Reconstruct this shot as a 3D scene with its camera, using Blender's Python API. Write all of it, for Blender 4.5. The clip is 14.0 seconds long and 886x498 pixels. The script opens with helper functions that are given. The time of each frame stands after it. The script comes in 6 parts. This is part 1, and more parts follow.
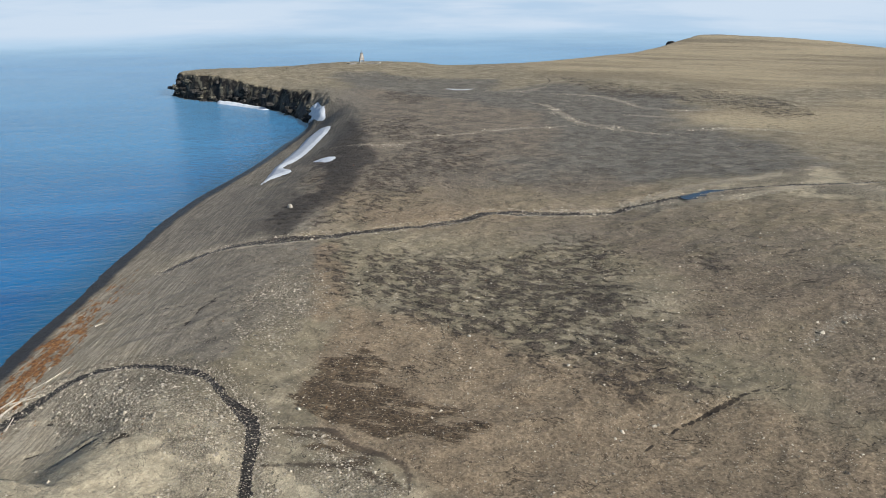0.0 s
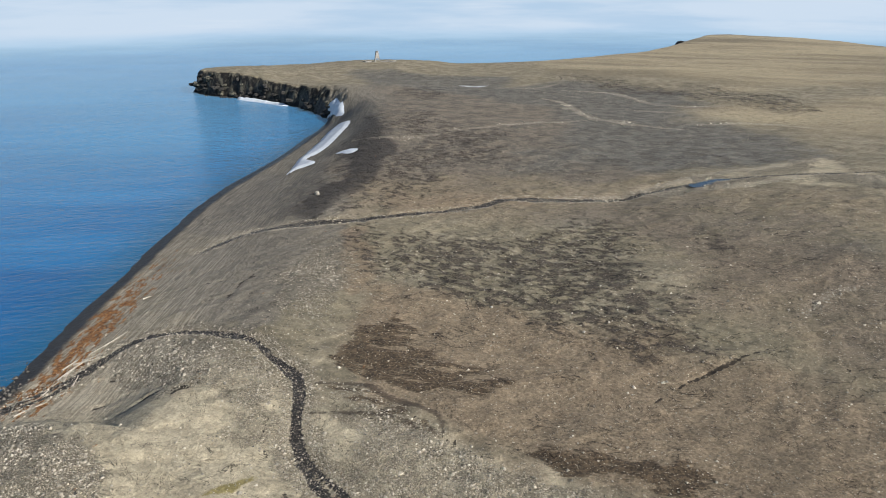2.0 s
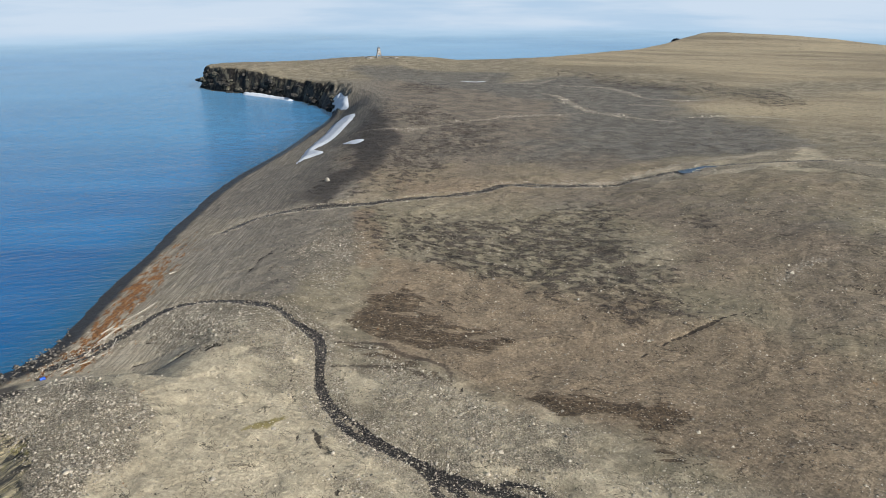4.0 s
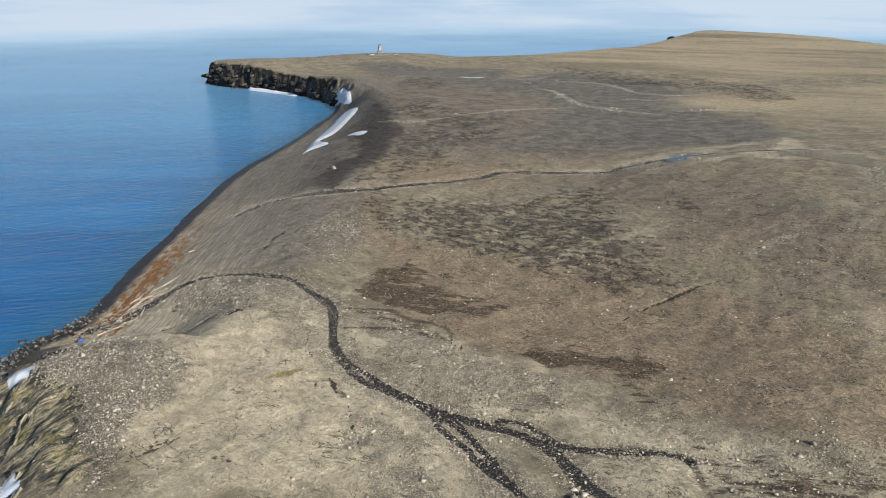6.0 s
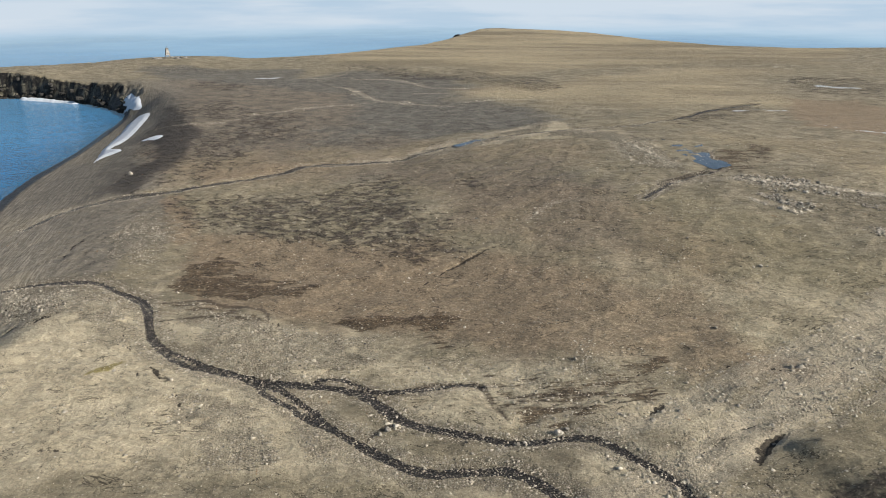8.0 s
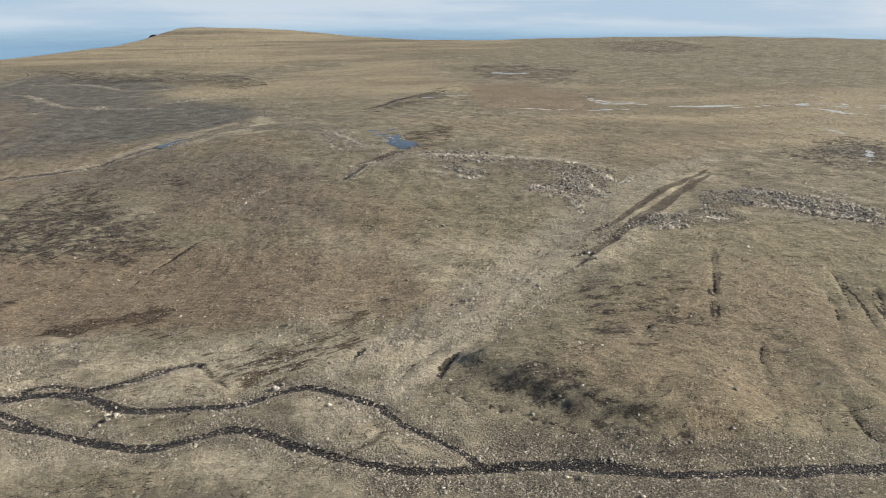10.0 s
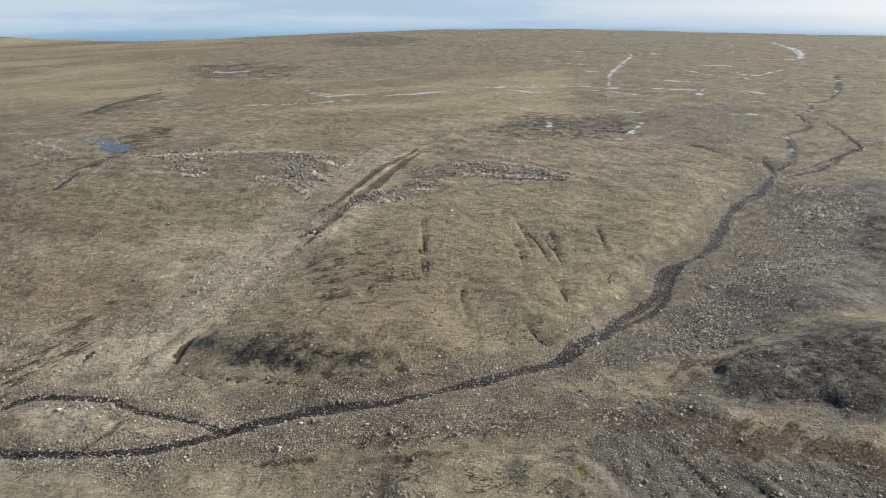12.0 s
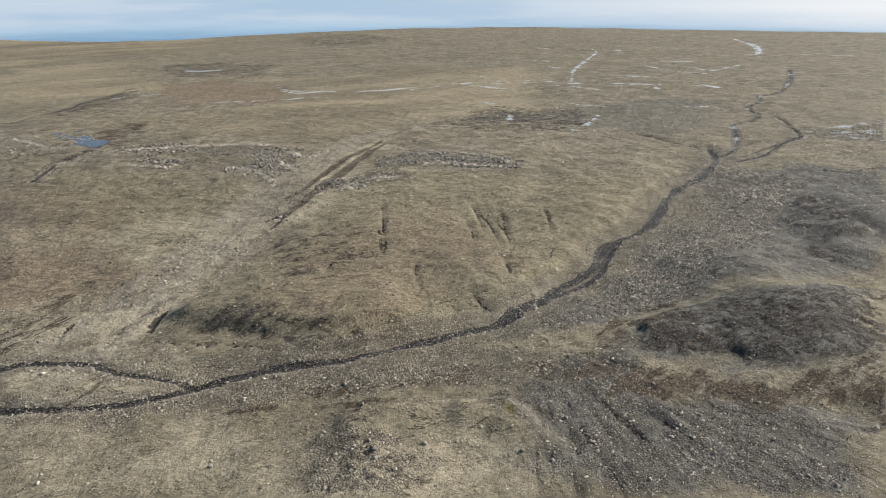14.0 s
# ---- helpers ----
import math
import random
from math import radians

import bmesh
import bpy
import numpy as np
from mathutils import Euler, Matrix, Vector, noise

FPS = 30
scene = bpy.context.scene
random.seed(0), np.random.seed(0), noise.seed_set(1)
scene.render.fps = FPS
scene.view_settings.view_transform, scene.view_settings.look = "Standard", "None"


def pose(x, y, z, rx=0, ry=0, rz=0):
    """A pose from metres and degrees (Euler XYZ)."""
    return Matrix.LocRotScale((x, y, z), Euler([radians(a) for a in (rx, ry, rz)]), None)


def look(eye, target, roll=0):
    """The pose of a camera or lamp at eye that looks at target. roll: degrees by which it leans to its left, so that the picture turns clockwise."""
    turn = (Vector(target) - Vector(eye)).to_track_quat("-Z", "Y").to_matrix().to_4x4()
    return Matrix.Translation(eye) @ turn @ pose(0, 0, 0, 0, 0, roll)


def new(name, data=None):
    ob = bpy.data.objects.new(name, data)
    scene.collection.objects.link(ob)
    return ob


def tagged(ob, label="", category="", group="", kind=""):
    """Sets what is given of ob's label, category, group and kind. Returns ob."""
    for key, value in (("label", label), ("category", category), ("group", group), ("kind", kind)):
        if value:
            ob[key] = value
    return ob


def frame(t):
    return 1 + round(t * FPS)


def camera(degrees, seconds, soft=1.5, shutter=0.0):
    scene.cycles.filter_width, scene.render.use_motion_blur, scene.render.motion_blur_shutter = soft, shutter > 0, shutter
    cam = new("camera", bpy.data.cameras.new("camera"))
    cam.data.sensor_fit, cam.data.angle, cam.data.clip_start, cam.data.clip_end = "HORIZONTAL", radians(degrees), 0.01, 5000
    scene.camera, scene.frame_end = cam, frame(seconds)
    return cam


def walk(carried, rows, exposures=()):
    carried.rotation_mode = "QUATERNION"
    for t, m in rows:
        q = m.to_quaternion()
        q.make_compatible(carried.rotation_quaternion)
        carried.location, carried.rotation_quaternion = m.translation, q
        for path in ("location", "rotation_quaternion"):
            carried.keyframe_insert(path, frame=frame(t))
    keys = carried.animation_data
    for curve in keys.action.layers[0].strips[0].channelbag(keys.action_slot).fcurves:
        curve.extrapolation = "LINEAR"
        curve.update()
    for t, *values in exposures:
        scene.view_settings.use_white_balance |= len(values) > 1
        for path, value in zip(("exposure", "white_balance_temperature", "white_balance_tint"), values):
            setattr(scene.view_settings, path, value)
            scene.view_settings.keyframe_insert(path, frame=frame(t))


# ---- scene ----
cam = camera(63.69, 14.0, soft=0.8)
# seconds, eye in metres, yaw, pitch and roll in degrees
ROWS = [
    (0.0, 0.00, 0.00, 70.00, 0.28, -20.20, -0.17),
    (0.5, -0.57, -2.92, 69.93, 1.37, -20.18, -0.20),
    (1.0, -1.60, -6.00, 69.82, 1.22, -20.17, -0.21),
    (1.5, -2.64, -9.21, 69.64, 1.07, -20.16, -0.15),
    (2.0, -3.49, -12.44, 69.43, 0.95, -20.15, -0.11),
    (2.5, -4.06, -15.80, 69.28, 0.89, -20.17, -0.10),
    (3.0, -4.44, -19.28, 69.20, 0.86, -20.20, -0.10),
    (5.5, -5.39, -37.14, 69.07, 0.70, -20.34, 0.03),
    (6.0, -5.32, -40.80, 69.07, 0.68, -20.36, 0.03),
    (6.5, -5.09, -44.43, 69.11, -1.21, -20.37, 0.12),
    (7.0, -4.95, -48.03, 69.15, -5.20, -20.38, 0.18),
    (7.2, -4.89, -49.48, 69.18, -7.10, -20.38, 0.21),
    (9.3, -4.97, -64.93, 69.82, -25.12, -20.35, 0.19),
    (9.5, -5.01, -66.48, 69.77, -26.38, -20.39, 0.38),
    (10.0, -4.89, -70.36, 69.75, -37.28, -20.38, 0.33),
    (10.5, -5.50, -73.59, 69.77, -51.70, -20.40, 0.23),
    (11.0, -6.59, -76.67, 69.77, -56.53, -20.43, 0.26),
    (11.5, -7.78, -79.87, 69.78, -56.54, -20.46, 0.21),
    (12.0, -9.16, -82.91, 69.79, -57.98, -20.49, 0.15),
    (12.5, -10.81, -85.85, 69.79, -59.31, -20.52, 0.08),
    (13.0, -12.74, -88.69, 69.82, -60.04, -20.54, -0.03),
    (13.5, -14.94, -91.41, 69.86, -60.03, -20.55, -0.04),
    (14.0, -17.38, -93.99, 69.89, -59.75, -20.54, -0.08),
]


def eye_pose(x, y, z, yaw, pitch, roll):
    return pose(x, y, z, 0, 0, yaw) @ pose(0, 0, 0, 90 + pitch) @ pose(0, 0, 0, 0, 0, roll)


walk(cam, [(t, eye_pose(*row)) for t, *row in ROWS], [(0.0, 0.62, 6150, 10), (6.0, 0.60, 6200, 10), (7.0, 0.60, 6400, 10), (9.5, 0.55, 6500, 10), (11.0, 0.50, 6250, 10), (14.0, 0.49, 6250, 10)])

# ---- sky, sun and exposure ----
SUN_WAY = Vector((0.78, -0.62, 0)).normalized()
SUN_HEIGHT = 27.0
world = bpy.data.worlds.new("sky")
scene.world = world
world.use_nodes = True
sky = world.node_tree.nodes.new("ShaderNodeTexSky")
sky.sky_type, sky.sun_disc = "NISHITA", False
sky.sun_elevation, sky.sun_rotation = radians(SUN_HEIGHT), math.atan2(SUN_WAY.x, SUN_WAY.y)
sky.air_density, sky.dust_density, sky.ozone_density = 1.0, 0.4, 1.5
world.node_tree.links.new(sky.outputs[0], world.node_tree.nodes["Background"].inputs[0])
world.node_tree.nodes["Background"].inputs[1].default_value = 0.06
sun = new("sun", bpy.data.lights.new("sun", "SUN"))
sun.data.energy, sun.data.angle, sun.data.color = 5.0, radians(0.6), (1.0, 0.95, 0.87)
sun_from = SUN_WAY * math.cos(radians(SUN_HEIGHT)) + Vector((0, 0, math.sin(radians(SUN_HEIGHT))))
sun.matrix_world = look(sun_from * 300, (0, 0, 0))


# ---- materials ----
class Paint:
    """A node material, written as short sums."""

    def __init__(self, name):
        self.material = bpy.data.materials.new(name)
        self.material.use_nodes = True
        self.tree = self.material.node_tree
        self.shader = self.tree.nodes["Principled BSDF"]
        self.place = self.tree.nodes.new("ShaderNodeNewGeometry").outputs["Position"]

    def put(self, socket, value):
        if isinstance(value, bpy.types.NodeSocket):
            self.tree.links.new(value, socket)
        elif isinstance(value, tuple) and len(value) == 3 and socket.type == "RGBA":
            socket.default_value = (*value, 1)
        else:
            socket.default_value = value

    def set(self, **values):
        for key, value in values.items():
            self.put(self.shader.inputs[key.replace("_", " ")], value)
        return self

    def field(self, name):
        node = self.tree.nodes.new("ShaderNodeAttribute")
        node.attribute_name = name
        return node.outputs["Fac"]

    def noise(self, scale, detail=4.0, rough=0.55, stretch=None, turn=0.0, bend=0.0):
        node = self.tree.nodes.new("ShaderNodeTexNoise")
        where = self.place
        if stretch:
            shift = self.tree.nodes.new("ShaderNodeMapping")
            self.put(shift.inputs["Vector"], where)
            shift.vector_type = "TEXTURE"
            shift.inputs["Scale"].default_value = tuple(1 / v for v in stretch)
            shift.inputs["Rotation"].default_value = (0, 0, radians(turn))
            where = shift.outputs[0]
        self.put(node.inputs["Vector"], where)
        for key, value in (("Scale", scale), ("Detail", detail), ("Roughness", rough), ("Distortion", bend)):
            node.inputs[key].default_value = value
        return node.outputs["Fac"]

    def cells(self, scale, kind="F1"):
        node = self.tree.nodes.new("ShaderNodeTexVoronoi")
        node.feature, node.voronoi_dimensions = kind, "2D"
        self.put(node.inputs["Vector"], self.place)
        node.inputs["Scale"].default_value = scale
        return node.outputs["Distance"], node.outputs["Color"]

    def sum(self, op, a, b=0.0, c=0.0):
        node = self.tree.nodes.new("ShaderNodeMath")
        node.operation = op
        for socket, value in zip(node.inputs, (a, b, c)):
            self.put(socket, value)
        return node.outputs[0]

    def ramp(self, value, low, high, out_low=0.0, out_high=1.0):
        node = self.tree.nodes.new("ShaderNodeMapRange")
        node.interpolation_type = "SMOOTHSTEP"
        for socket, v in zip(node.inputs, (value, low, high, out_low, out_high)):
            self.put(socket, v)
        return node.outputs[0]

    def mix(self, share, a, b):
        node = self.tree.nodes.new("ShaderNodeMix")
        node.data_type = "RGBA"
        for socket, v in zip((node.inputs[0], node.inputs[6], node.inputs[7]), (share, a, b)):
            self.put(socket, v)
        return node.outputs[2]

    def times(self, colour, factor):
        node = self.tree.nodes.new("ShaderNodeVectorMath")
        node.operation = "SCALE"
        self.put(node.inputs[0], colour)
        self.put(node.inputs["Scale"], factor)
        return node.outputs[0]

    def bump(self, height, distance, strength=1.0, under=None):
        node = self.tree.nodes.new("ShaderNodeBump")
        self.put(node.inputs["Height"], height)
        node.inputs["Distance"].default_value, node.inputs["Strength"].default_value = distance, strength
        if under is not None:
            self.put(node.inputs["Normal"], under)
        return node.outputs[0]

    def split(self, vector, axis):
        node = self.tree.nodes.new("ShaderNodeSeparateXYZ")
        self.put(node.inputs[0], vector)
        return node.outputs[axis]

    def random(self, kind="island"):
        if kind == "island":
            return self.tree.nodes.new("ShaderNodeNewGeometry").outputs["Random Per Island"]
        return self.tree.nodes.new("ShaderNodeObjectInfo").outputs["Random"]

    def upright(self):
        """How far the surface faces up: 1 on the level, 0 on a wall."""
        return self.split(self.tree.nodes.new("ShaderNodeNewGeometry").outputs["Normal"], 2)


def ground_material():
    p = Paint("tundra_ground")
    grain, patch, broad = p.noise(1.9, 6, 0.7), p.noise(0.16, 6, 0.62), p.noise(0.022, 5, 0.6)
    fine = p.noise(5.0, 4, 0.7)

    def near_noise(field, noise, amount):
        return p.sum("ADD", p.field(field), p.sum("MULTIPLY", p.sum("SUBTRACT", noise, 0.5), amount))

    def clumps(field, noise, share, sharp, low, high):
        """Ragged clumps that fill more of the ground the stronger the field is."""
        body = p.sum("ADD", p.sum("MULTIPLY", p.field(field), share), p.sum("MULTIPLY", p.sum("SUBTRACT", noise, 0.5), sharp))
        return p.sum("MULTIPLY", p.ramp(body, low, high), p.ramp(p.field(field), 0.02, 0.22))

    # bare soil and thin turf
    soil = p.mix(p.ramp(patch, 0.36, 0.66), (0.165, 0.142, 0.100), (0.275, 0.239, 0.172))
    soil = p.mix(p.ramp(broad, 0.42, 0.62, 0, 0.5), soil, (0.240, 0.208, 0.140))
    rugged = p.ramp(p.noise(0.05, 5, 0.65), 0.40, 0.62)
    lobes = p.noise(0.10, 6, 0.68, (0.6, 1.5, 1), -38, 1.0)
    soil = p.mix(p.ramp(lobes, 0.54, 0.62, 0, 0.4), soil, (0.112, 0.092, 0.064))
    colour = p.mix(p.ramp(near_noise("grey", patch, 0.8), 0.2, 0.8), soil, p.mix(p.ramp(patch, 0.38, 0.62), (0.088, 0.082, 0.071), (0.152, 0.142, 0.123)))
    bands = p.noise(0.012, 6, 0.62, (0.35, 1.5, 1), -18)
    tan = p.mix(p.ramp(bands, 0.38, 0.62), (0.185, 0.154, 0.104), (0.345, 0.288, 0.190))
    colour = p.mix(p.ramp(near_noise("tan", broad, 0.9), 0.2, 0.8, 0, 0.9), colour, tan)
    colour = p.mix(p.ramp(near_noise("olive", patch, 0.7), 0.1, 0.8, 0, 0.8), colour, p.mix(p.ramp(lobes, 0.40, 0.62), (0.268, 0.233, 0.155), (0.208, 0.178, 0.114)))
    colour = p.mix(p.ramp(near_noise("pale", patch, 0.7), 0.05, 0.8, 0, 0.85), colour, p.mix(p.ramp(lobes, 0.42, 0.6), (0.470, 0.409, 0.296), (0.405, 0.350, 0.248)))
    colour = p.mix(p.ramp(near_noise("sand", patch, 0.5), 0.1, 0.7, 0, 0.9), colour, p.mix(p.ramp(p.noise(0.3, 5, 0.6, (0.5, 1.6, 1), 55), 0.35, 0.65), (0.142, 0.126, 0.104), (0.200, 0.178, 0.146)))
    colour = p.mix(p.ramp(near_noise("warm", patch, 0.8), 0.1, 0.9, 0, 0.75), colour, p.mix(p.ramp(grain, 0.35, 0.65), (0.160, 0.118, 0.077), (0.255, 0.193, 0.132)))
    # dark flecks where the turf is broken, drawn out along the slope
    fleck = p.noise(0.5, 6, 0.72, (0.4, 1.5, 1), -40, 0.6)
    turf = p.sum("SUBTRACT", 1.0, p.sum("MAXIMUM", p.field("sand"), p.field("beach")))
    colour = p.mix(p.sum("MULTIPLY", p.sum("MULTIPLY", p.ramp(fleck, 0.58, 0.66), turf), p.ramp(rugged, 0, 1, 0.05, 0.40)), colour, (0.085, 0.069, 0.047))
    # dwarf heath in clumps; the same dark clumps paint shade on some bank faces
    tuft = p.sum("ADD", p.sum("MULTIPLY", p.noise(0.45, 6, 0.72, (0.7, 1.2, 1), -32), 0.75), p.sum("MULTIPLY", p.noise(0.13, 4, 0.6), 0.25))
    dark = clumps("heath_and_shade", tuft, 0.40, 5.0, 0.20, 0.62)
    colour = p.mix(p.sum("MULTIPLY", dark, 0.85), colour, p.mix(p.ramp(grain, 0.35, 0.65), (0.036, 0.030, 0.026), (0.105, 0.085, 0.068)))
    # wet brown flushes, combed by the water
    combed = p.sum("ADD", p.sum("MULTIPLY", p.noise(0.34, 6, 0.70, (0.42, 1.7, 1), -14, 0.25), 0.65), p.sum("MULTIPLY", p.noise(0.14, 5, 0.6), 0.35))
    rust = clumps("rust", combed, 0.64, 4.6, 0.22, 0.58)
    colour = p.mix(p.sum("MULTIPLY", rust, 0.9), colour, p.mix(p.ramp(grain, 0.35, 0.65), (0.036, 0.027, 0.018), (0.105, 0.074, 0.045)))
    moss = p.ramp(near_noise("moss", grain, 1.2), 0.35, 0.7)
    colour = p.mix(p.sum("MULTIPLY", moss, 0.8), colour, (0.16, 0.132, 0.03))
    # thin dark lines drawn into the turf colour, like rills and breaks
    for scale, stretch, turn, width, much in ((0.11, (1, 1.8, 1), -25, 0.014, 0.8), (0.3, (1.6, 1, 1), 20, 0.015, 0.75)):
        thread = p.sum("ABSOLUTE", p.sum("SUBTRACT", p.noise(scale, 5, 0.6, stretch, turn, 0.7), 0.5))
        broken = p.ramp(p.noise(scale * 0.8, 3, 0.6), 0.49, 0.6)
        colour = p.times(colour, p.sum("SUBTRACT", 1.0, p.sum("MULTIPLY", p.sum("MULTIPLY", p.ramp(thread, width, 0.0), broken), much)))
    mottle = p.noise(0.65, 5, 0.66, (0.8, 1.2, 1), -35)
    colour = p.times(colour, p.ramp(mottle, 0.36, 0.64, 0.84, 1.14))
    colour = p.times(colour, p.ramp(grain, 0.28, 0.72, 0.80, 1.17))
    colour = p.times(colour, p.ramp(fine, 0.3, 0.7, 0.88, 1.11))
    # fields of frost-broken stones: packed, the colour pale on top and darkening towards the gaps
    gravel = p.ramp(near_noise("gravel", p.noise(0.3, 5, 0.7), 1.6), 0.2, 0.9)
    stony = p.ramp(p.sum("ADD", p.field("stony"), p.sum("MULTIPLY", p.sum("SUBTRACT", p.noise(0.35, 5, 0.7), 0.5), 1.6)), 0.15, 0.85)
    heap = p.sum("MULTIPLY", p.sum("MAXIMUM", p.sum("MULTIPLY", gravel, 0.7), stony), p.sum("SUBTRACT", 1.0, p.sum("MULTIPLY", p.sum("MAXIMUM", rust, dark), 0.75)))
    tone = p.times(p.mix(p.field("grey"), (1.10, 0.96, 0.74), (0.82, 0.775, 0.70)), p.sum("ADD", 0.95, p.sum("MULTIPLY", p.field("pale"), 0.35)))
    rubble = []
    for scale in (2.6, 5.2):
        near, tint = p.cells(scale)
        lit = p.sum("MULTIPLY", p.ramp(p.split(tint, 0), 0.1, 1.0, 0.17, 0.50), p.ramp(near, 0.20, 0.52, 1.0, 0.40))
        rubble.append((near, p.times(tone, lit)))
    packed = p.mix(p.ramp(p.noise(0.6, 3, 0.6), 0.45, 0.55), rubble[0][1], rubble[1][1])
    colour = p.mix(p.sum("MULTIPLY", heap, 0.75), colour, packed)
    # single stones in the soil
    pebbles = []
    for scale, rare in ((1.3, 0.985), (2.6, 0.95), (4.6, 0.92)):
        near, tint = p.cells(scale)
        few = p.ramp(p.sum("ADD", p.split(tint, 0), p.sum("MULTIPLY", p.sum("ADD", heap, p.sum("MULTIPLY", rugged, 0.12)), 0.2)), rare, rare + 0.04)
        stone = p.sum("MULTIPLY", p.ramp(near, 0.34, 0.24), few)
        colour = p.mix(p.sum("MULTIPLY", stone, 0.9), colour, p.mix(p.split(tint, 1), (0.15, 0.13, 0.10), (0.55, 0.49, 0.39)))
        pebbles.append(stone)
    # stripes of sorted stones that spread like a fan
    spread = p.tree.nodes.new("ShaderNodeCombineXYZ")
    p.put(spread.inputs[0], p.field("fan_angle"))
    p.put(spread.inputs[1], p.field("fan_reach"))
    comb = p.tree.nodes.new("ShaderNodeTexNoise")
    p.put(comb.inputs["Vector"], spread.outputs[0])
    comb.inputs["Scale"].default_value, comb.inputs["Detail"].default_value, comb.inputs["Roughness"].default_value = 0.9, 5, 0.72
    streak = p.sum("MULTIPLY", p.field("comb"), p.ramp(comb.outputs["Fac"], 0.50, 0.60))
    colour = p.mix(p.sum("MULTIPLY", streak, 0.6), colour, p.mix(p.ramp(grain, 0.35, 0.65), (0.030, 0.026, 0.023), (0.085, 0.072, 0.058)))
    # dark rubble; on the slope behind the snow it also paints shade
    colour = p.mix(p.ramp(near_noise("scree_and_shade", patch, 0.7), 0.2, 0.8, 0, 0.88), colour, p.mix(grain, (0.026, 0.023, 0.021), (0.075, 0.066, 0.058)))
    # shore
    sea = p.sum("ADD", p.field("inland"), p.sum("MULTIPLY", p.sum("SUBTRACT", patch, 0.5), 3.0))
    lines = p.noise(0.8, 4, 0.6, (3.2, 0.16, 1), -3)
    sand = p.mix(p.ramp(lines, 0.42, 0.62), (0.115, 0.103, 0.087), (0.25, 0.225, 0.185))
    sand = p.mix(p.field("light_sand"), sand, p.mix(p.ramp(lines, 0.42, 0.62), (0.20, 0.176, 0.138), (0.38, 0.337, 0.27)))
    colour = p.mix(p.sum("MULTIPLY", p.field("beach"), 0.72), colour, p.times(sand, p.ramp(grain, 0.3, 0.7, 0.7, 1.2)))
    kelp = p.ramp(near_noise("kelp", p.noise(0.5, 6, 0.7, (1.5, 0.6, 1), 5), 4.0), 0.62, 1.0)
    colour = p.mix(kelp, colour, p.mix(p.ramp(grain, 0.35, 0.65), (0.07, 0.032, 0.014), (0.34, 0.165, 0.06)))
    wet = p.ramp(sea, 5.2, 3.0)
    colour = p.mix(wet, colour, (0.026, 0.025, 0.025))
    # bare rock on steep faces
    face = p.ramp(p.sum("ADD", p.upright(), p.sum("SUBTRACT", p.sum("MULTIPLY", p.sum("SUBTRACT", patch, 0.5), 0.3), p.sum("MULTIPLY", p.field("pale_rock"), 0.16))), 0.84, 0.68)
    crag = p.noise(0.22, 7, 0.75, (1, 1, 0.7), 0, 0.8)
    layers = p.noise(0.5, 7, 0.74, (0.3, 1.3, 1.6), 55, 0.7)
    rock = p.mix(p.ramp(crag, 0.46, 0.62), (0.009, 0.008, 0.0075), (0.105, 0.096, 0.073))
    rock = p.mix(p.field("pale_rock"), rock, p.mix(p.ramp(layers, 0.42, 0.60), (0.055, 0.052, 0.045), (0.43, 0.37, 0.235)))
    bluff = p.ramp(near_noise("bluff", patch, 1.0), 0.3, 0.6)
    rock = p.mix(p.sum("MULTIPLY", bluff, p.ramp(p.noise(0.25, 5, 0.65), 0.52, 0.64, 0, 0.6)), rock, (0.33, 0.29, 0.11))
    colour = p.mix(p.sum("MAXIMUM", bluff, p.sum("MULTIPLY", face, p.field("rocky"))), colour, p.times(rock, p.ramp(grain, 0.3, 0.7, 0.7, 1.25)))
    # thin scars of bare pale stones
    scar = p.ramp(p.sum("ADD", p.field("scar"), p.sum("MULTIPLY", p.sum("SUBTRACT", p.noise(0.5, 6, 0.75), 0.47), 11.0)), 0.5, -0.5)
    colour = p.mix(p.sum("MULTIPLY", scar, 0.4), colour, p.mix(p.ramp(fine, 0.35, 0.65), (0.17, 0.148, 0.115), (0.50, 0.443, 0.352)))
    # cracks, shade of low banks, seeps and running water, all in the colour
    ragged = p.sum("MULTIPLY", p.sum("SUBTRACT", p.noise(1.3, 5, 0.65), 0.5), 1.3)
    # near-black lines: cracks, and the painted shade of banks and steps
    crack_and_shade = p.ramp(p.sum("ADD", p.field("crack_and_shade"), ragged), 0.06, -0.14)
    colour = p.mix(p.sum("MULTIPLY", crack_and_shade, 0.9), colour, (0.024, 0.019, 0.015))
    seep = p.ramp(p.sum("ADD", p.field("seep"), ragged), 0.45, -0.15)
    colour = p.mix(p.sum("MULTIPLY", seep, 0.75), colour, p.mix(grain, (0.028, 0.022, 0.018), (0.075, 0.055, 0.04)))
    bed = p.ramp(p.sum("ADD", p.field("stream"), ragged), 0.18, -0.1)
    speck, speck_tint = p.cells(2.6)
    in_bed = p.mix(p.sum("MULTIPLY", p.ramp(speck, 0.36, 0.2), p.ramp(p.split(speck_tint, 0), 0.60, 0.70)), p.mix(p.ramp(grain, 0.35, 0.65), (0.012, 0.011, 0.010), (0.052, 0.044, 0.038)), (0.22, 0.19, 0.155))
    colour = p.mix(bed, colour, in_bed)
    # pale threads: bits of snow, and the glint of water painted in
    pale = p.ramp(p.sum("ADD", p.field("melt_and_glint"), p.sum("MULTIPLY", p.sum("SUBTRACT", p.noise(0.14, 6, 0.75), 0.46), 15.0)), 0.4, -0.4)
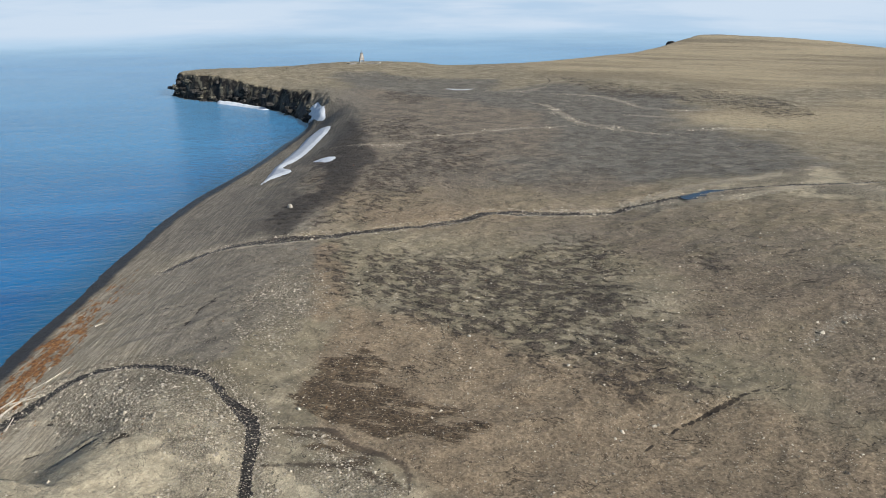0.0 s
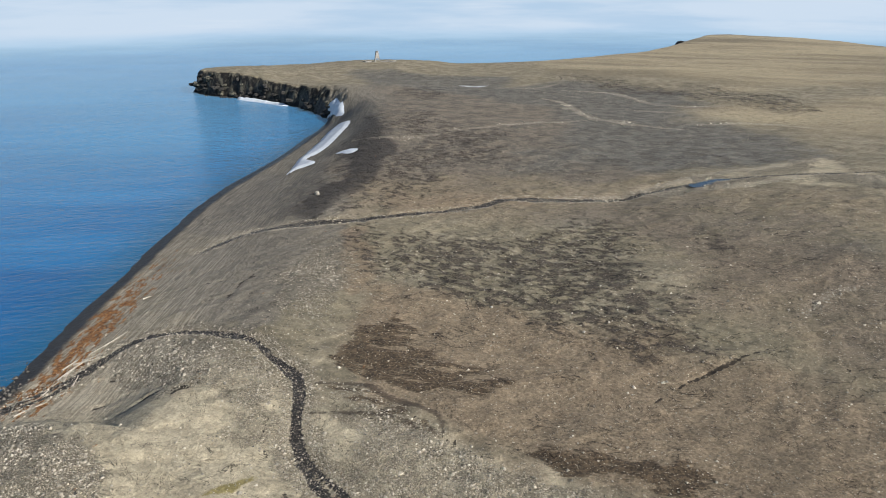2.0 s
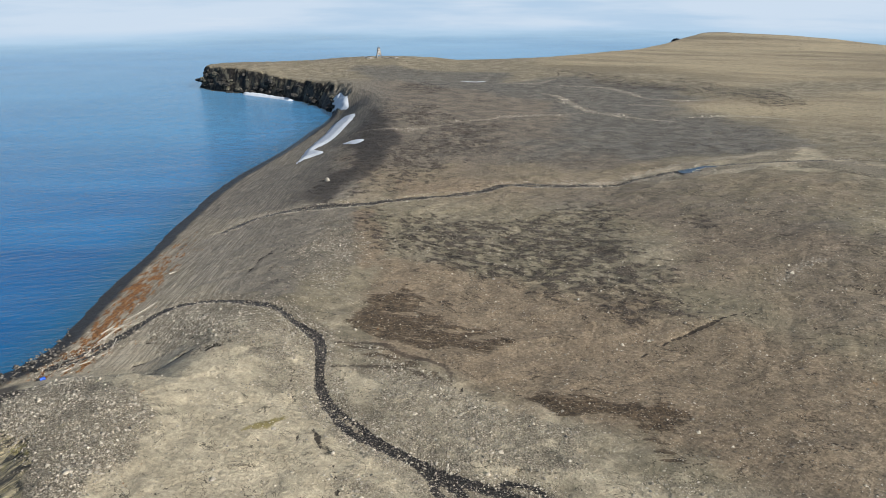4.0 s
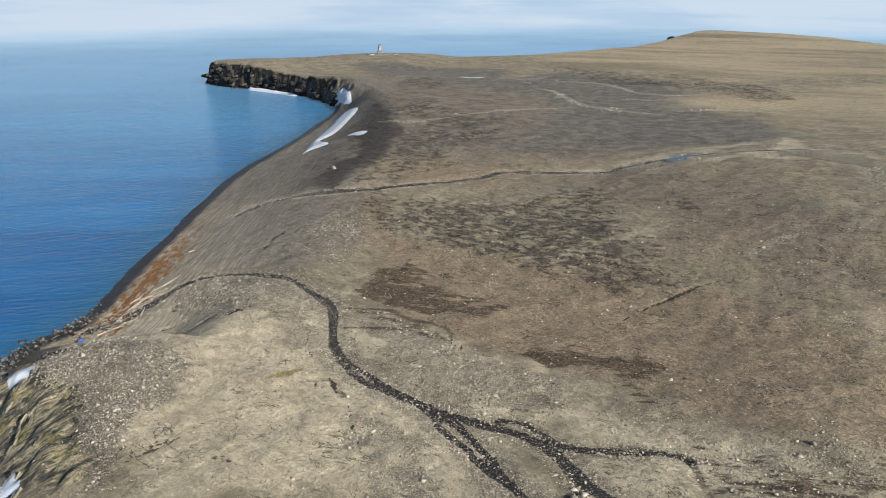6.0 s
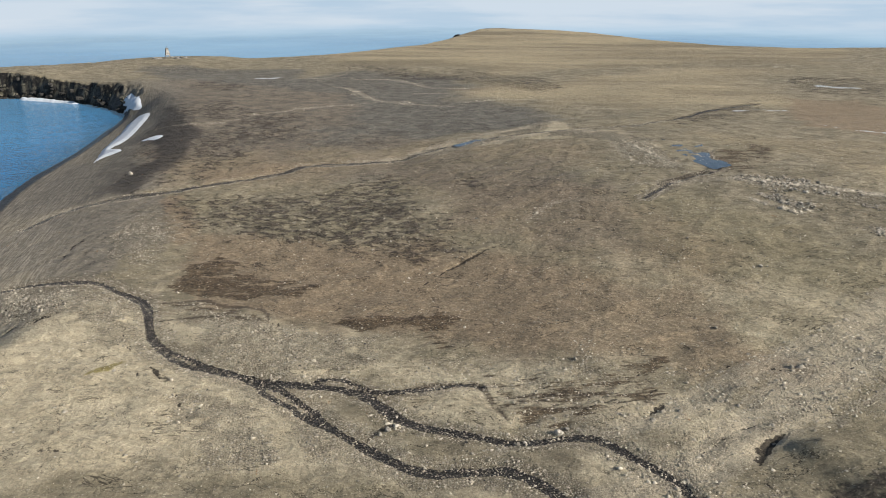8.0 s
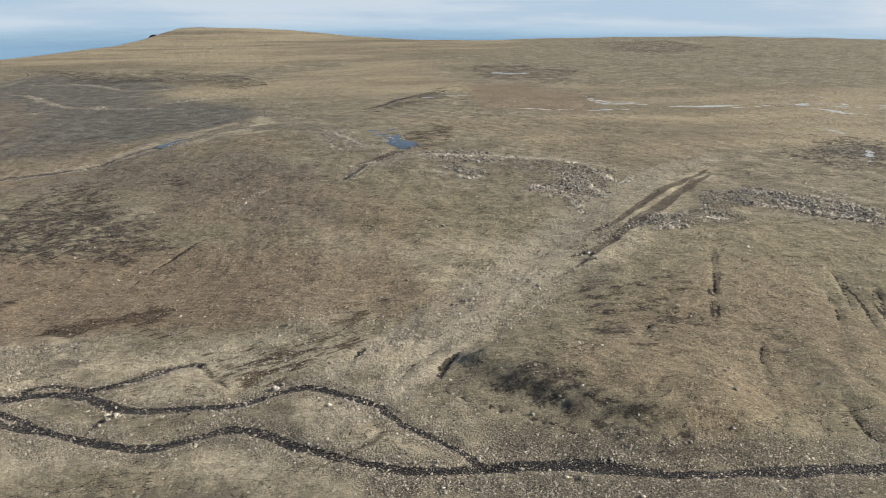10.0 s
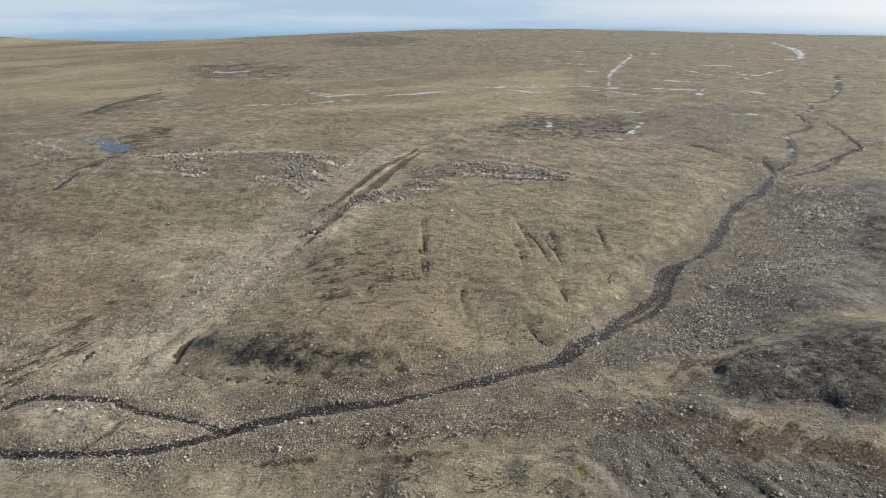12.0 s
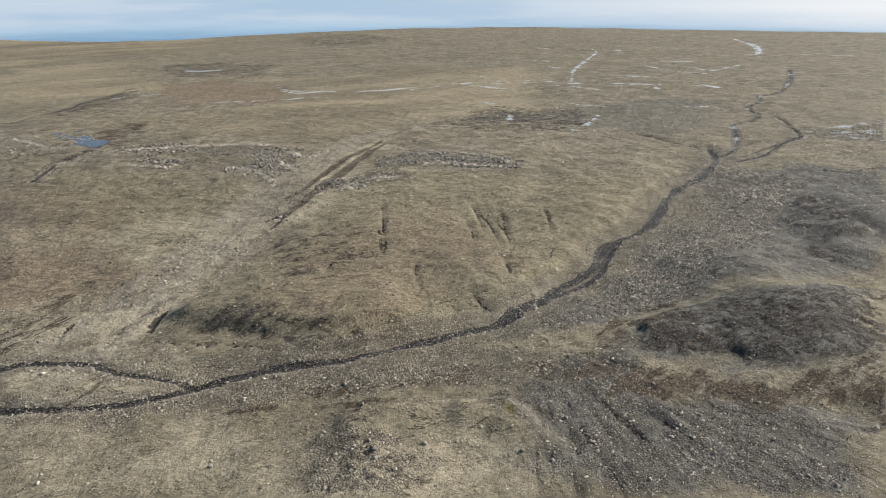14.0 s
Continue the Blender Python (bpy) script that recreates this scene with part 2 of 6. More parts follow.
    colour = p.mix(p.sum("MULTIPLY", pale, 0.9), colour, (0.46, 0.49, 0.52))
    rough_ground = p.bump(p.noise(0.22, 5, 0.62), 2.0, 0.45)
    relief = p.bump(mottle, 0.7, 0.4, rough_ground)
    relief = p.bump(grain, 0.35, 0.5, relief)
    relief = p.bump(fine, 0.16, 0.7, relief)
    relief = p.bump(p.sum("MULTIPLY", dark, tuft), 1.4, 0.7, relief)
    for (near, tint), high in zip(rubble, (0.26, 0.14)):
        relief = p.bump(p.sum("MULTIPLY", p.ramp(near, 0.55, 0.1), heap), high, 0.9, relief)
    for stone, high in zip(pebbles, (0.35, 0.2, 0.12)):
        relief = p.bump(stone, high, 0.9, relief)
    # iron in the soil
    iron = p.tree.nodes.new("ShaderNodeVectorMath")
    iron.operation = "MULTIPLY"
    p.put(iron.inputs[0], colour)
    iron.inputs[1].default_value = (1.03, 1.0, 0.94)
    colour = iron.outputs[0]
    gloss = p.sum("MULTIPLY", p.sum("MAXIMUM", bed, p.sum("MAXIMUM", wet, pale)), 0.45)
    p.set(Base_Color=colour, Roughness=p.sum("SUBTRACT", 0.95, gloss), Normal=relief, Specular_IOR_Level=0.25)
    return p.material


def sea_material():
    p = Paint("sea_water")
    swell, ripple = p.noise(0.045, 4, 0.55, (0.7, 1.5, 1), 20), p.noise(0.35, 5, 0.6, (0.6, 1.6, 1), 14)
    streak = p.noise(0.012, 5, 0.6, (0.25, 1.6, 1), 6)
    normal = p.bump(swell, 1.8, 0.4)
    normal = p.bump(ripple, 0.8, 0.5, normal)
    shallow = p.field("shallow")
    deep = p.mix(p.ramp(streak, 0.35, 0.7), (0.002, 0.066, 0.205), (0.007, 0.135, 0.330))
    # paler inner water: reflected sky put into the base colour
    p.set(Base_Color=p.mix(shallow, p.mix(p.field("bay_sheen"), deep, (0.03, 0.19, 0.35)), (0.012, 0.085, 0.17)), Roughness=0.12, Normal=normal, Specular_IOR_Level=0.4, IOR=1.33)
    return p.material


def fog_material():
    p = Paint("fog_and_haze_glow")
    tree = p.tree
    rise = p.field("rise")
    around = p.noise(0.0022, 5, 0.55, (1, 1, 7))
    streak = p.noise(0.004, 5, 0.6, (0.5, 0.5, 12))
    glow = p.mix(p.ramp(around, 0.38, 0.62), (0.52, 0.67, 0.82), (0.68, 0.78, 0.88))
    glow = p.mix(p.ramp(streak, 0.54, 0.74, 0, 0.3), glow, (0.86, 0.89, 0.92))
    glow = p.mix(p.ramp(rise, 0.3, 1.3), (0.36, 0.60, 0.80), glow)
    # whitening towards the sun, put into the glow colour
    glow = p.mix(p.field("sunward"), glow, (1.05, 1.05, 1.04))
    # fog and haze shine by emission, not by the sun
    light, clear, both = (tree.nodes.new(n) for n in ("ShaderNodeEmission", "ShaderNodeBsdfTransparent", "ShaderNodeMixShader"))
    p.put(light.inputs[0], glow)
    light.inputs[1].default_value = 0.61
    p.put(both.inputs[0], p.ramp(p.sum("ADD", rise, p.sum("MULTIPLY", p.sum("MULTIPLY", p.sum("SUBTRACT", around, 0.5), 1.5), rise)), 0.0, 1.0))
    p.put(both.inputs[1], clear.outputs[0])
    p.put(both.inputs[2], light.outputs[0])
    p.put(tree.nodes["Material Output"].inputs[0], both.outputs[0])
    return p.material


def plain_material(name, dark, light, scale=2.0, roughness=0.85, by="island", stretch=None):
    """Two tones by grain and by piece, with a fine relief."""
    p = Paint(name)
    grain = p.noise(scale, 5, 0.65, stretch)
    colour = p.mix(p.ramp(grain, 0.3, 0.7), dark, light)
    colour = p.times(colour, p.ramp(p.random(by), 0.0, 1.0, 0.6, 1.35))
    p.set(Base_Color=colour, Roughness=roughness, Normal=p.bump(grain, 0.08, 0.7), Specular_IOR_Level=0.3)
    return p.material


def pond_material():
    p = Paint("pond_water")
    p.set(Base_Color=(0.02, 0.035, 0.055), Roughness=0.1, Normal=p.bump(p.noise(1.5, 4, 0.6), 0.05, 0.4), IOR=1.33)
    return p.material


POND = pond_material()
GROUND, SEA, FOG = ground_material(), sea_material(), fog_material()
SNOW = plain_material("old_snow", (0.66, 0.69, 0.72), (0.86, 0.88, 0.9), 0.4, 0.6)
STONE = plain_material("pale_stone", (0.23, 0.199, 0.150), (0.50, 0.437, 0.335), 1.5, 0.9)
LEDGE_STONE = plain_material("ledge_stone", (0.14, 0.125, 0.102), (0.45, 0.405, 0.33), 1.5, 0.9)
DARK_STONE = plain_material("dark_stone", (0.05, 0.045, 0.04), (0.16, 0.145, 0.12), 1.5, 0.85)
BOULDER = plain_material("boulder_stone", (0.20, 0.175, 0.14), (0.42, 0.38, 0.31), 2.5, 0.9, "object")
CRAG = plain_material("dark_crag", (0.010, 0.009, 0.0085), (0.050, 0.046, 0.039), 0.9, 0.9, "object")
GREY_CRAG = plain_material("lichened_crag", (0.022, 0.020, 0.016), (0.13, 0.12, 0.088), 0.9, 0.9, "object")
PALE_CRAG = plain_material("pale_crag", (0.11, 0.098, 0.074), (0.33, 0.285, 0.195), 0.7, 0.9, "object", (0.6, 0.6, 2.0))
DRIFTWOOD = plain_material("bleached_driftwood", (0.22, 0.19, 0.148), (0.42, 0.375, 0.305), 3.0, 0.85, "object")
TIMBER = plain_material("weathered_timber", (0.20, 0.185, 0.165), (0.36, 0.34, 0.31), 1.2, 0.85, "object", (1, 1, 0.2))
BLUE = plain_material("blue_plastic", (0.01, 0.05, 0.30), (0.02, 0.09, 0.42), 3.0, 0.4, "object")


# ---- the lie of the land ----
def value_noise(x, y, cell, seed):
    """Smooth noise in -1..1 over the plane."""
    u, v = x / cell, y / cell
    iu, iv = np.floor(u).astype(np.int64), np.floor(v).astype(np.int64)
    fu, fv = u - iu, v - iv
    fu, fv = fu * fu * (3 - 2 * fu), fv * fv * (3 - 2 * fv)

    def corner(a, b):
        h = (a * 374761393 + b * 668265263 + seed * 1442695041) & 0xFFFFFFFF
        h = ((h ^ (h >> 13)) * 1274126177) & 0xFFFFFFFF
        h = ((h ^ (h >> 16)) * 2246822519) & 0xFFFFFFFF
        return ((h >> 8) & 0xFFFF) / 32767.5 - 1

    low = corner(iu, iv) * (1 - fu) + corner(iu + 1, iv) * fu
    high = corner(iu, iv + 1) * (1 - fu) + corner(iu + 1, iv + 1) * fu
    return low * (1 - fv) + high * fv


def fbm(x, y, cell, seed, octaves=4, fall=0.5):
    total, weight, norm = 0.0, 1.0, 0.0
    for k in range(octaves):
        turn = 0.6 * k
        xr, yr = x * math.cos(turn) - y * math.sin(turn), x * math.sin(turn) + y * math.cos(turn)
        total = total + weight * value_noise(xr, yr, cell / 2**k, seed + 17 * k)
        norm, weight = norm + weight, weight * fall
    return total / norm


def ease(a, b, v):
    t = np.clip((v - a) / (b - a), 0, 1)
    return t * t * (3 - 2 * t)


def smooth_line(points, step=3.0):
    """A Catmull-Rom curve through the points, cut in short pieces."""
    p = np.array(points, float)
    p = np.vstack([2 * p[0] - p[1], p, 2 * p[-1] - p[-2]])
    out = []
    for a, b, c, d in zip(p, p[1:], p[2:], p[3:]):
        n = max(2, int(np.hypot(*(c - b)) / step))
        t = np.linspace(0, 1, n, endpoint=False)[:, None]
        out.append(0.5 * (2 * b + (c - a) * t + (2 * a - 5 * b + 4 * c - d) * t**2 + (3 * b - a - 3 * c + d) * t**3))
    out.append(p[-2][None])
    return np.vstack(out)


def line_distance(x, y, line, reach=40.0):
    """How far each place lies from a line, and how far along it (0..1); 1e3 past the reach."""
    far, along = np.full(x.shape, 1e3), np.zeros(x.shape)
    (x0, y0), (x1, y1) = line.min(0) - reach, line.max(0) + reach
    near = np.nonzero((x > x0) & (x < x1) & (y > y0) & (y < y1))[0]
    if not len(near):
        return far, along
    px, py = x[near], y[near]
    best, where = np.full(len(near), 1e3), np.zeros(len(near))
    n = len(line) - 1
    for k in range(n):
        a, b = line[k], line[k + 1]
        d = b - a
        lo, hi = np.minimum(a, b) - reach, np.maximum(a, b) + reach
        some = np.nonzero((px > lo[0]) & (px < hi[0]) & (py > lo[1]) & (py < hi[1]))[0]
        if not len(some):
            continue
        qx, qy = px[some] - a[0], py[some] - a[1]
        t = np.clip((qx * d[0] + qy * d[1]) / (d @ d + 1e-9), 0, 1)
        dist = np.hypot(qx - t * d[0], qy - t * d[1])
        closer = dist < best[some]
        hit = some[closer]
        best[hit], where[hit] = dist[closer], (k + t[closer]) / n
    far[near], along[near] = best, where
    return far, along


# The coast, from the south past the beach and round the headland, then the far side of the land.
WEST_COAST = [(-150, -900), (-110, -300), (-82, -120), (-76, -30), (-73, 10), (-78, 40), (-86, 60), (-92, 76), (-92, 88), (-87, 98), (-88, 124),
              (-89, 150), (-90, 190), (-90, 222), (-87, 250), (-82, 282), (-78, 318), (-75, 355), (-76, 388), (-100, 427), (-120, 446),
              (-143, 464), (-166, 475), (-188, 496)]
FAR_COAST = [(-190, 510), (-172, 538), (-110, 575), (-60, 590), (0, 575), (50, 590), (100, 622), (160, 680), (215, 765), (255, 830), (290, 885),
             (370, 880), (440, 760), (520, 640), (640, 600), (830, 480), (1000, 300), (1060, 70), (1130, -120), (1150, -500), (900, -900)]
COAST = np.vstack([smooth_line(WEST_COAST, 6.0), smooth_line(FAR_COAST, 25.0)])
# How wide the slope from the sea to the plateau is along the coast: wide beaches, narrow cliffs.
SLOPE_WIDTH = [(-90, 160, 62), (-86, 110, 60), (-84, 92, 60), (-86, 70, 15), (-78, 30, 22), (-70, -100, 16), (-90, 235, 66), (-80, 310, 58), (-77, 352, 36), (-76, 384, 15), (-100, 430, 7),
               (-130, 455, 6), (-188, 500, 6), (-90, 580, 14), (60, 590, 25), (220, 780, 22), (300, 880, 20), (600, 600, 120), (1050, 100, 150)]


def coast_distance(x, y):
    """Metres inland of the waterline (negative: out at sea)."""
    far = np.full(x.shape, 1e6)
    inside = np.zeros(x.shape, bool)
    loop = np.vstack([COAST, COAST[:1]])
    for a, b in zip(loop, loop[1:]):
        d = b - a
        t = np.clip(((x - a[0]) * d[0] + (y - a[1]) * d[1]) / (d @ d + 1e-9), 0, 1)
        far = np.minimum(far, (x - a[0] - t * d[0]) ** 2 + (y - a[1] - t * d[1]) ** 2)
        if a[1] != b[1]:
            cross = (a[1] > y) != (b[1] > y)
            inside ^= cross & (x < a[0] + (y - a[1]) / (b[1] - a[1]) * d[0])
    return np.where(inside, 1, -1) * np.sqrt(far)


def slope_width(x, y):
    top, under = 0.0, 0.0
    for a, b, w in SLOPE_WIDTH:
        k = 1 / ((x - a) ** 2 + (y - b) ** 2 + 200.0) ** 1.6
        top, under = top + k * w, under + k
    return top / under


# ---- what covers the ground, some painted shade included: soft patches (kind, softness, amount, outline) and lines (kind, half width, depth, points) ----
PATCHES, MARKS = [], []


def patch(kind, soft, amount, outline):
    PATCHES.append((kind, soft, amount, np.array(outline, float)))


def mark(kind, half, deep, points):
    MARKS.append((kind, half, deep, smooth_line(points, 2.0)))


patch("grey", 6.0, 0.9, [(120.3, -55.6), (138.7, -55.1), (160.5, -59.0), (201.2, -54.6), (224.2, -60.3), (246.9, -76.5), (256.6, -104.2), (146.8, -104.7), (124.3, -83.4), (112.9, -70.1), (98.2, -64.6), (85.9, -57.6), (84.4, -52.0), (95.7, -49.4), (109.4, -51.0)])
patch("stony", 3.0, 0.9, [(120.3, -55.6), (138.7, -55.1), (160.5, -59.0), (201.2, -54.6), (220.3, -61.0), (223.1, -77.3), (213.7, -83.0), (192.2, -82.3), (161.0, -79.0), (124.7, -71.8), (112.1, -62.7), (97.6, -59.6), (85.9, -57.6), (84.4, -52.0), (80.4, -47.6), (95.7, -49.4), (109.4, -51.0)])
patch("stony", 2.0, 0.62, [(31.9, 15.6), (36.5, 0.9), (44.6, -11.0), (51.7, -19.6), (61.6, -28.5), (76.1, -39.0), (81.4, -49.2), (85.9, -57.6), (82.6, -64.7), (73.1, -62.6), (66.3, -58.2), (59.7, -48.6), (52.1, -36.0), (46.9, -24.3), (41.6, -15.8), (32.1, -5.5), (26.4, 5.8)])
patch("stony", 2.0, 0.38, [(43.9, 4.3), (52.7, 1.0), (59.1, -16.3), (71.9, -32.5), (81.9, -44.7), (67.8, -35.3), (54.7, -22.7), (47.1, -10.8)])
patch("grey", 4.0, 0.72, [(65.2, -56.9), (79.5, -60.1), (91.3, -65.7), (84.6, -69.6), (80.0, -77.8), (82.3, -89.3), (90.4, -104.9), (68.0, -104.5), (45.1, -64.9), (57.9, -65.3)])
patch("comb", 3.0, 1.0, [(66.3, -58.2), (79.5, -60.1), (91.3, -65.7), (84.6, -69.6), (80.0, -77.8), (85.3, -88.9), (94.9, -104.6), (68.0, -104.5), (47.8, -69.5), (59.6, -67.8)])
patch("stony", 4.0, 0.42, [(64.7, -59.8), (77.6, -60.8), (87.2, -67.0), (80.0, -77.8), (82.3, -89.3), (81.9, -100.1), (68.0, -104.5), (47.8, -69.5), (58.9, -68.9)])
patch("rust", 2.0, 1.0, [(84.3, -63.1), (86.4, -76.3), (90.0, -92.2), (104.1, -104.4), (94.9, -104.6), (83.1, -92.9), (78.1, -82.2), (76.7, -74.4), (78.8, -66.0)])
patch("rust", 1.0, 0.75, [(51.1, -23.8), (60.5, -40.2), (71.3, -54.0), (75.8, -57.7), (69.6, -54.8), (58.4, -41.6), (50.9, -28.4)])
patch("rust", 1.2, 0.9, [(83.9, -62.3), (89.6, -63.3), (99.6, -62.1), (98.3, -64.8), (89.3, -66.8), (82.6, -64.7)])
patch("rust", 1.0, 0.65, [(39.5, -18.2), (46.2, -25.0), (52.8, -35.4), (58.4, -47.5), (51.4, -36.5), (44.3, -26.8)])
patch("heath_and_shade", 3.0, 1.1, [(91.4, -66.2), (100.2, -65.6), (108.8, -70.1), (117.3, -77.5), (123.9, -90.5), (137.2, -104.7), (108.7, -104.4), (99.6, -95.2), (93.3, -86.1), (89.0, -75.7), (88.7, -69.3)])
# shadowed hollow behind the knoll's ridge, its shade painted as dark clumps
patch("heath_and_shade", 1.0, 1.1, [(98.5, -64.3), (105.7, -64.6), (112.5, -68.1), (116.0, -73.1), (109.9, -68.7), (102.7, -65.9)])
patch("moss", 1.2, 0.6, [(98.3, -65.6), (110.0, -70.8), (120.7, -81.9), (133.2, -93.0), (146.8, -104.7), (144.1, -104.7), (119.3, -84.1), (109.0, -72.1), (99.0, -67.5)])
patch("heath_and_shade", 1.5, 1.2, [(189.5, -82.5), (202.0, -84.1), (200.7, -90.0), (183.4, -98.6), (177.7, -101.3), (176.9, -93.9)])
patch("heath_and_shade", 1.5, 0.8, [(163.3, -89.9), (160.5, -97.0), (154.7, -102.3), (154.5, -95.2)])
# near-black fill over the deep hollow
patch("heath_and_shade", 0.8, 1.2, [(83.8, -102.5), (93.8, -103.4), (94.9, -104.6), (83.2, -104.6)])
patch("moss", 0.8, 0.9, [(57.8, -58.0), (60.5, -59.6), (61.3, -60.9), (63.7, -60.2), (63.5, -58.1), (60.8, -58.9)])
# shade at the mossy bank, painted as a dark patch
patch("heath_and_shade", 1.0, 0.9, [(63.7, -53.9), (64.6, -57.1), (64.0, -60.1), (60.9, -61.9), (61.4, -60.0), (63.2, -56.9)])
patch("heath_and_shade", 1.5, 0.7, [(45.8, -40.0), (48.8, -40.6), (48.5, -44.6), (44.6, -50.0), (44.1, -55.4), (40.0, -55.5), (37.1, -51.1), (39.1, -44.4)])
patch("stony", 2.0, 0.45, [(45.1, -37.5), (49.2, -40.2), (49.8, -45.5), (45.7, -56.8), (40.1, -57.0), (34.2, -46.6)])
# foot of the hill: dark growth, with the bank's shade painted in
patch("heath_and_shade", 1.5, 0.85, [(59.3, 2.9), (62.5, 3.4), (64.6, -3.2), (66.8, -14.6), (68.9, -22.9), (72.1, -31.3), (67.9, -28.4), (64.1, -21.9), (57.9, -0.1)])
patch("heath_and_shade", 0.8, 1.0, [(67.2, -16.8), (68.7, -21.8), (68.2, -27.0), (65.6, -23.0)])
patch("olive", 7.0, 0.8, [(60.4, 10.2), (91.5, 17.1), (126.8, 22.1), (148.5, 18.5), (175.2, -22.9), (188.6, -49.2), (150.4, -51.8), (129.9, -51.3), (115.6, -51.1), (94.8, -45.2), (83.0, -44.1), (69.9, -27.0), (63.9, -7.9)])
patch("warm", 6.0, 0.55, [(65.3, 3.3), (90.2, 12.5), (110.8, 3.0), (136.4, -7.0), (121.5, -27.3), (104.2, -38.4), (92.9, -26.6), (76.8, -29.4), (69.3, -17.6)])
patch("olive", 8.0, 0.7, [(96.0, 125.2), (113.4, 72.3), (124.0, 43.6), (106.2, 34.8), (73.9, 26.1), (53.7, 25.9), (40.6, 31.0)])
patch("pale", 4.0, 0.6, [(48.1, 17.8), (70.3, 21.8), (90.1, 26.1), (107.0, 29.8), (136.6, 37.9), (168.2, 45.0), (181.3, 42.8), (173.8, 37.7), (134.0, 27.7), (107.2, 20.8), (90.7, 18.0), (67.3, 11.9), (51.7, 10.2), (36.5, 8.1), (30.8, 13.6), (37.2, 25.1)])
patch("stony", 2.5, 0.5, [(50.5, 13.2), (70.4, 18.6), (90.7, 23.2), (108.4, 27.3), (132.9, 32.8), (133.2, 29.1), (106.7, 22.1), (87.1, 18.0), (66.9, 13.0), (51.7, 10.2), (42.2, 9.2)])
patch("stony", 2.0, 0.5, [(130.8, 29.2), (146.3, 29.0), (157.0, 24.2), (149.5, 15.3), (133.4, 19.6)])
patch("pale", 8.0, 0.5, [(29.2, 11.0), (31.1, -7.0), (39.5, -18.2), (47.3, -35.7), (49.2, -40.2), (63.0, -54.3), (60.3, -59.2), (56.7, -65.8), (45.7, -66.1), (17.0, -10.9)])
patch("pale", 2.0, 0.8, [(81.4, -40.5), (88.8, -40.0), (93.0, -43.7), (102.1, -45.5), (115.6, -51.1), (127.4, -49.6), (133.5, -50.8), (122.8, -53.0), (111.1, -49.2), (96.6, -45.6), (84.6, -45.5)])
patch("pale", 3.0, 0.5, [(31.9, 15.6), (36.5, 0.9), (44.6, -11.0), (51.7, -19.6), (51.5, -0.5), (46.0, 17.9), (37.2, 25.1)])
patch("grey", 12.0, 0.5, [(223.6, 59.0), (264.2, 55.6), (297.2, 30.9), (352.7, -4.1), (338.8, -35.4), (249.6, -48.5), (254.4, -20.3), (232.6, 7.1), (215.8, 42.7)])
patch("heath_and_shade", 5.0, 0.7, [(242.7, 49.8), (280.8, 50.3), (292.7, 14.4), (268.1, -2.3), (241.5, 10.3), (231.1, 32.3)])
patch("rust", 3.0, 0.75, [(129.7, 132.5), (153.2, 148.0), (154.3, 136.8), (136.4, 116.9), (127.2, 118.8)])
patch("heath_and_shade", 3.0, 0.6, [(165.1, 201.4), (211.1, 239.7), (245.5, 258.4), (224.4, 231.0), (189.4, 205.0), (159.2, 188.2)])
patch("stony", 2.0, 0.8, [(119.1, 184.0), (122.9, 165.1), (121.1, 133.2), (116.4, 117.6), (111.7, 133.4), (112.8, 157.7)])
patch("stony", 2.0, 0.62, [(126.0, 111.5), (142.4, 97.2), (152.3, 75.4), (155.1, 57.5), (145.2, 51.5), (140.6, 69.0), (133.9, 85.4), (121.5, 103.0)])
patch("stony", 2.0, 0.8, [(129.5, 67.0), (143.4, 64.9), (147.3, 53.3), (130.7, 43.4), (124.9, 42.2), (128.9, 53.7)])
patch("stony", 1.5, 0.8, [(121.1, 94.8), (126.3, 91.3), (127.1, 82.6), (123.6, 81.0), (120.0, 91.1)])
patch("stony", 2.0, 1.0, [(151.7, 26.9), (163.5, 32.8), (177.5, 21.7), (183.3, 6.1), (180.3, -5.7), (172.7, -7.1), (166.7, 7.0), (156.4, 19.0)])
patch("stony", 2.0, 0.6, [(131.0, 30.5), (146.4, 28.9), (151.8, 14.5), (147.1, 13.4), (133.4, 23.4)])
patch("pale", 8.0, 0.45, [(68.8, 99.3), (83.9, 66.5), (105.8, 47.0), (124.9, 42.2), (101.2, 28.1), (70.0, 21.5), (50.4, 26.7), (34.3, 31.2)])
patch("stony", 3.0, 0.22, [(45.1, 52.6), (55.4, 37.7), (72.0, 27.1), (99.2, 33.1), (112.0, 32.7), (86.1, 20.2), (61.4, 14.5), (46.5, 13.4), (31.5, 25.6)])
patch("olive", 6.0, 0.6, [(61.5, 85.2), (71.9, 59.3), (78.9, 35.2), (55.1, 33.9), (41.0, 44.6)])
patch("stony", 2.0, 0.4, [(28.5, 19.3), (36.7, 3.1), (41.6, -11.5), (55.9, -28.0), (63.4, -40.8), (73.0, -52.5), (79.2, -65.5), (69.0, -64.5), (50.5, -32.1), (34.2, -10.0), (23.6, 9.3)])
patch("rust", 1.0, 0.75, [(39.6, -18.0), (45.2, -23.9), (51.0, -31.7), (45.2, -27.6), (40.9, -22.4)])
patch("rust", 1.2, 0.85, [(68.4, -50.4), (76.0, -59.1), (81.7, -75.2), (86.6, -82.1), (81.4, -82.4), (75.8, -72.8), (71.4, -60.5)])
patch("pale", 6.0, 0.85, [(-84.4, 122.6), (-53.4, 113.8), (-35.3, 102.4), (-25.7, 78.2), (-10.7, 57.5), (-1.9, 41.1), (5.0, 30.4), (-51.8, 29.4), (-83.1, 86.3), (-79.8, 96.6)])
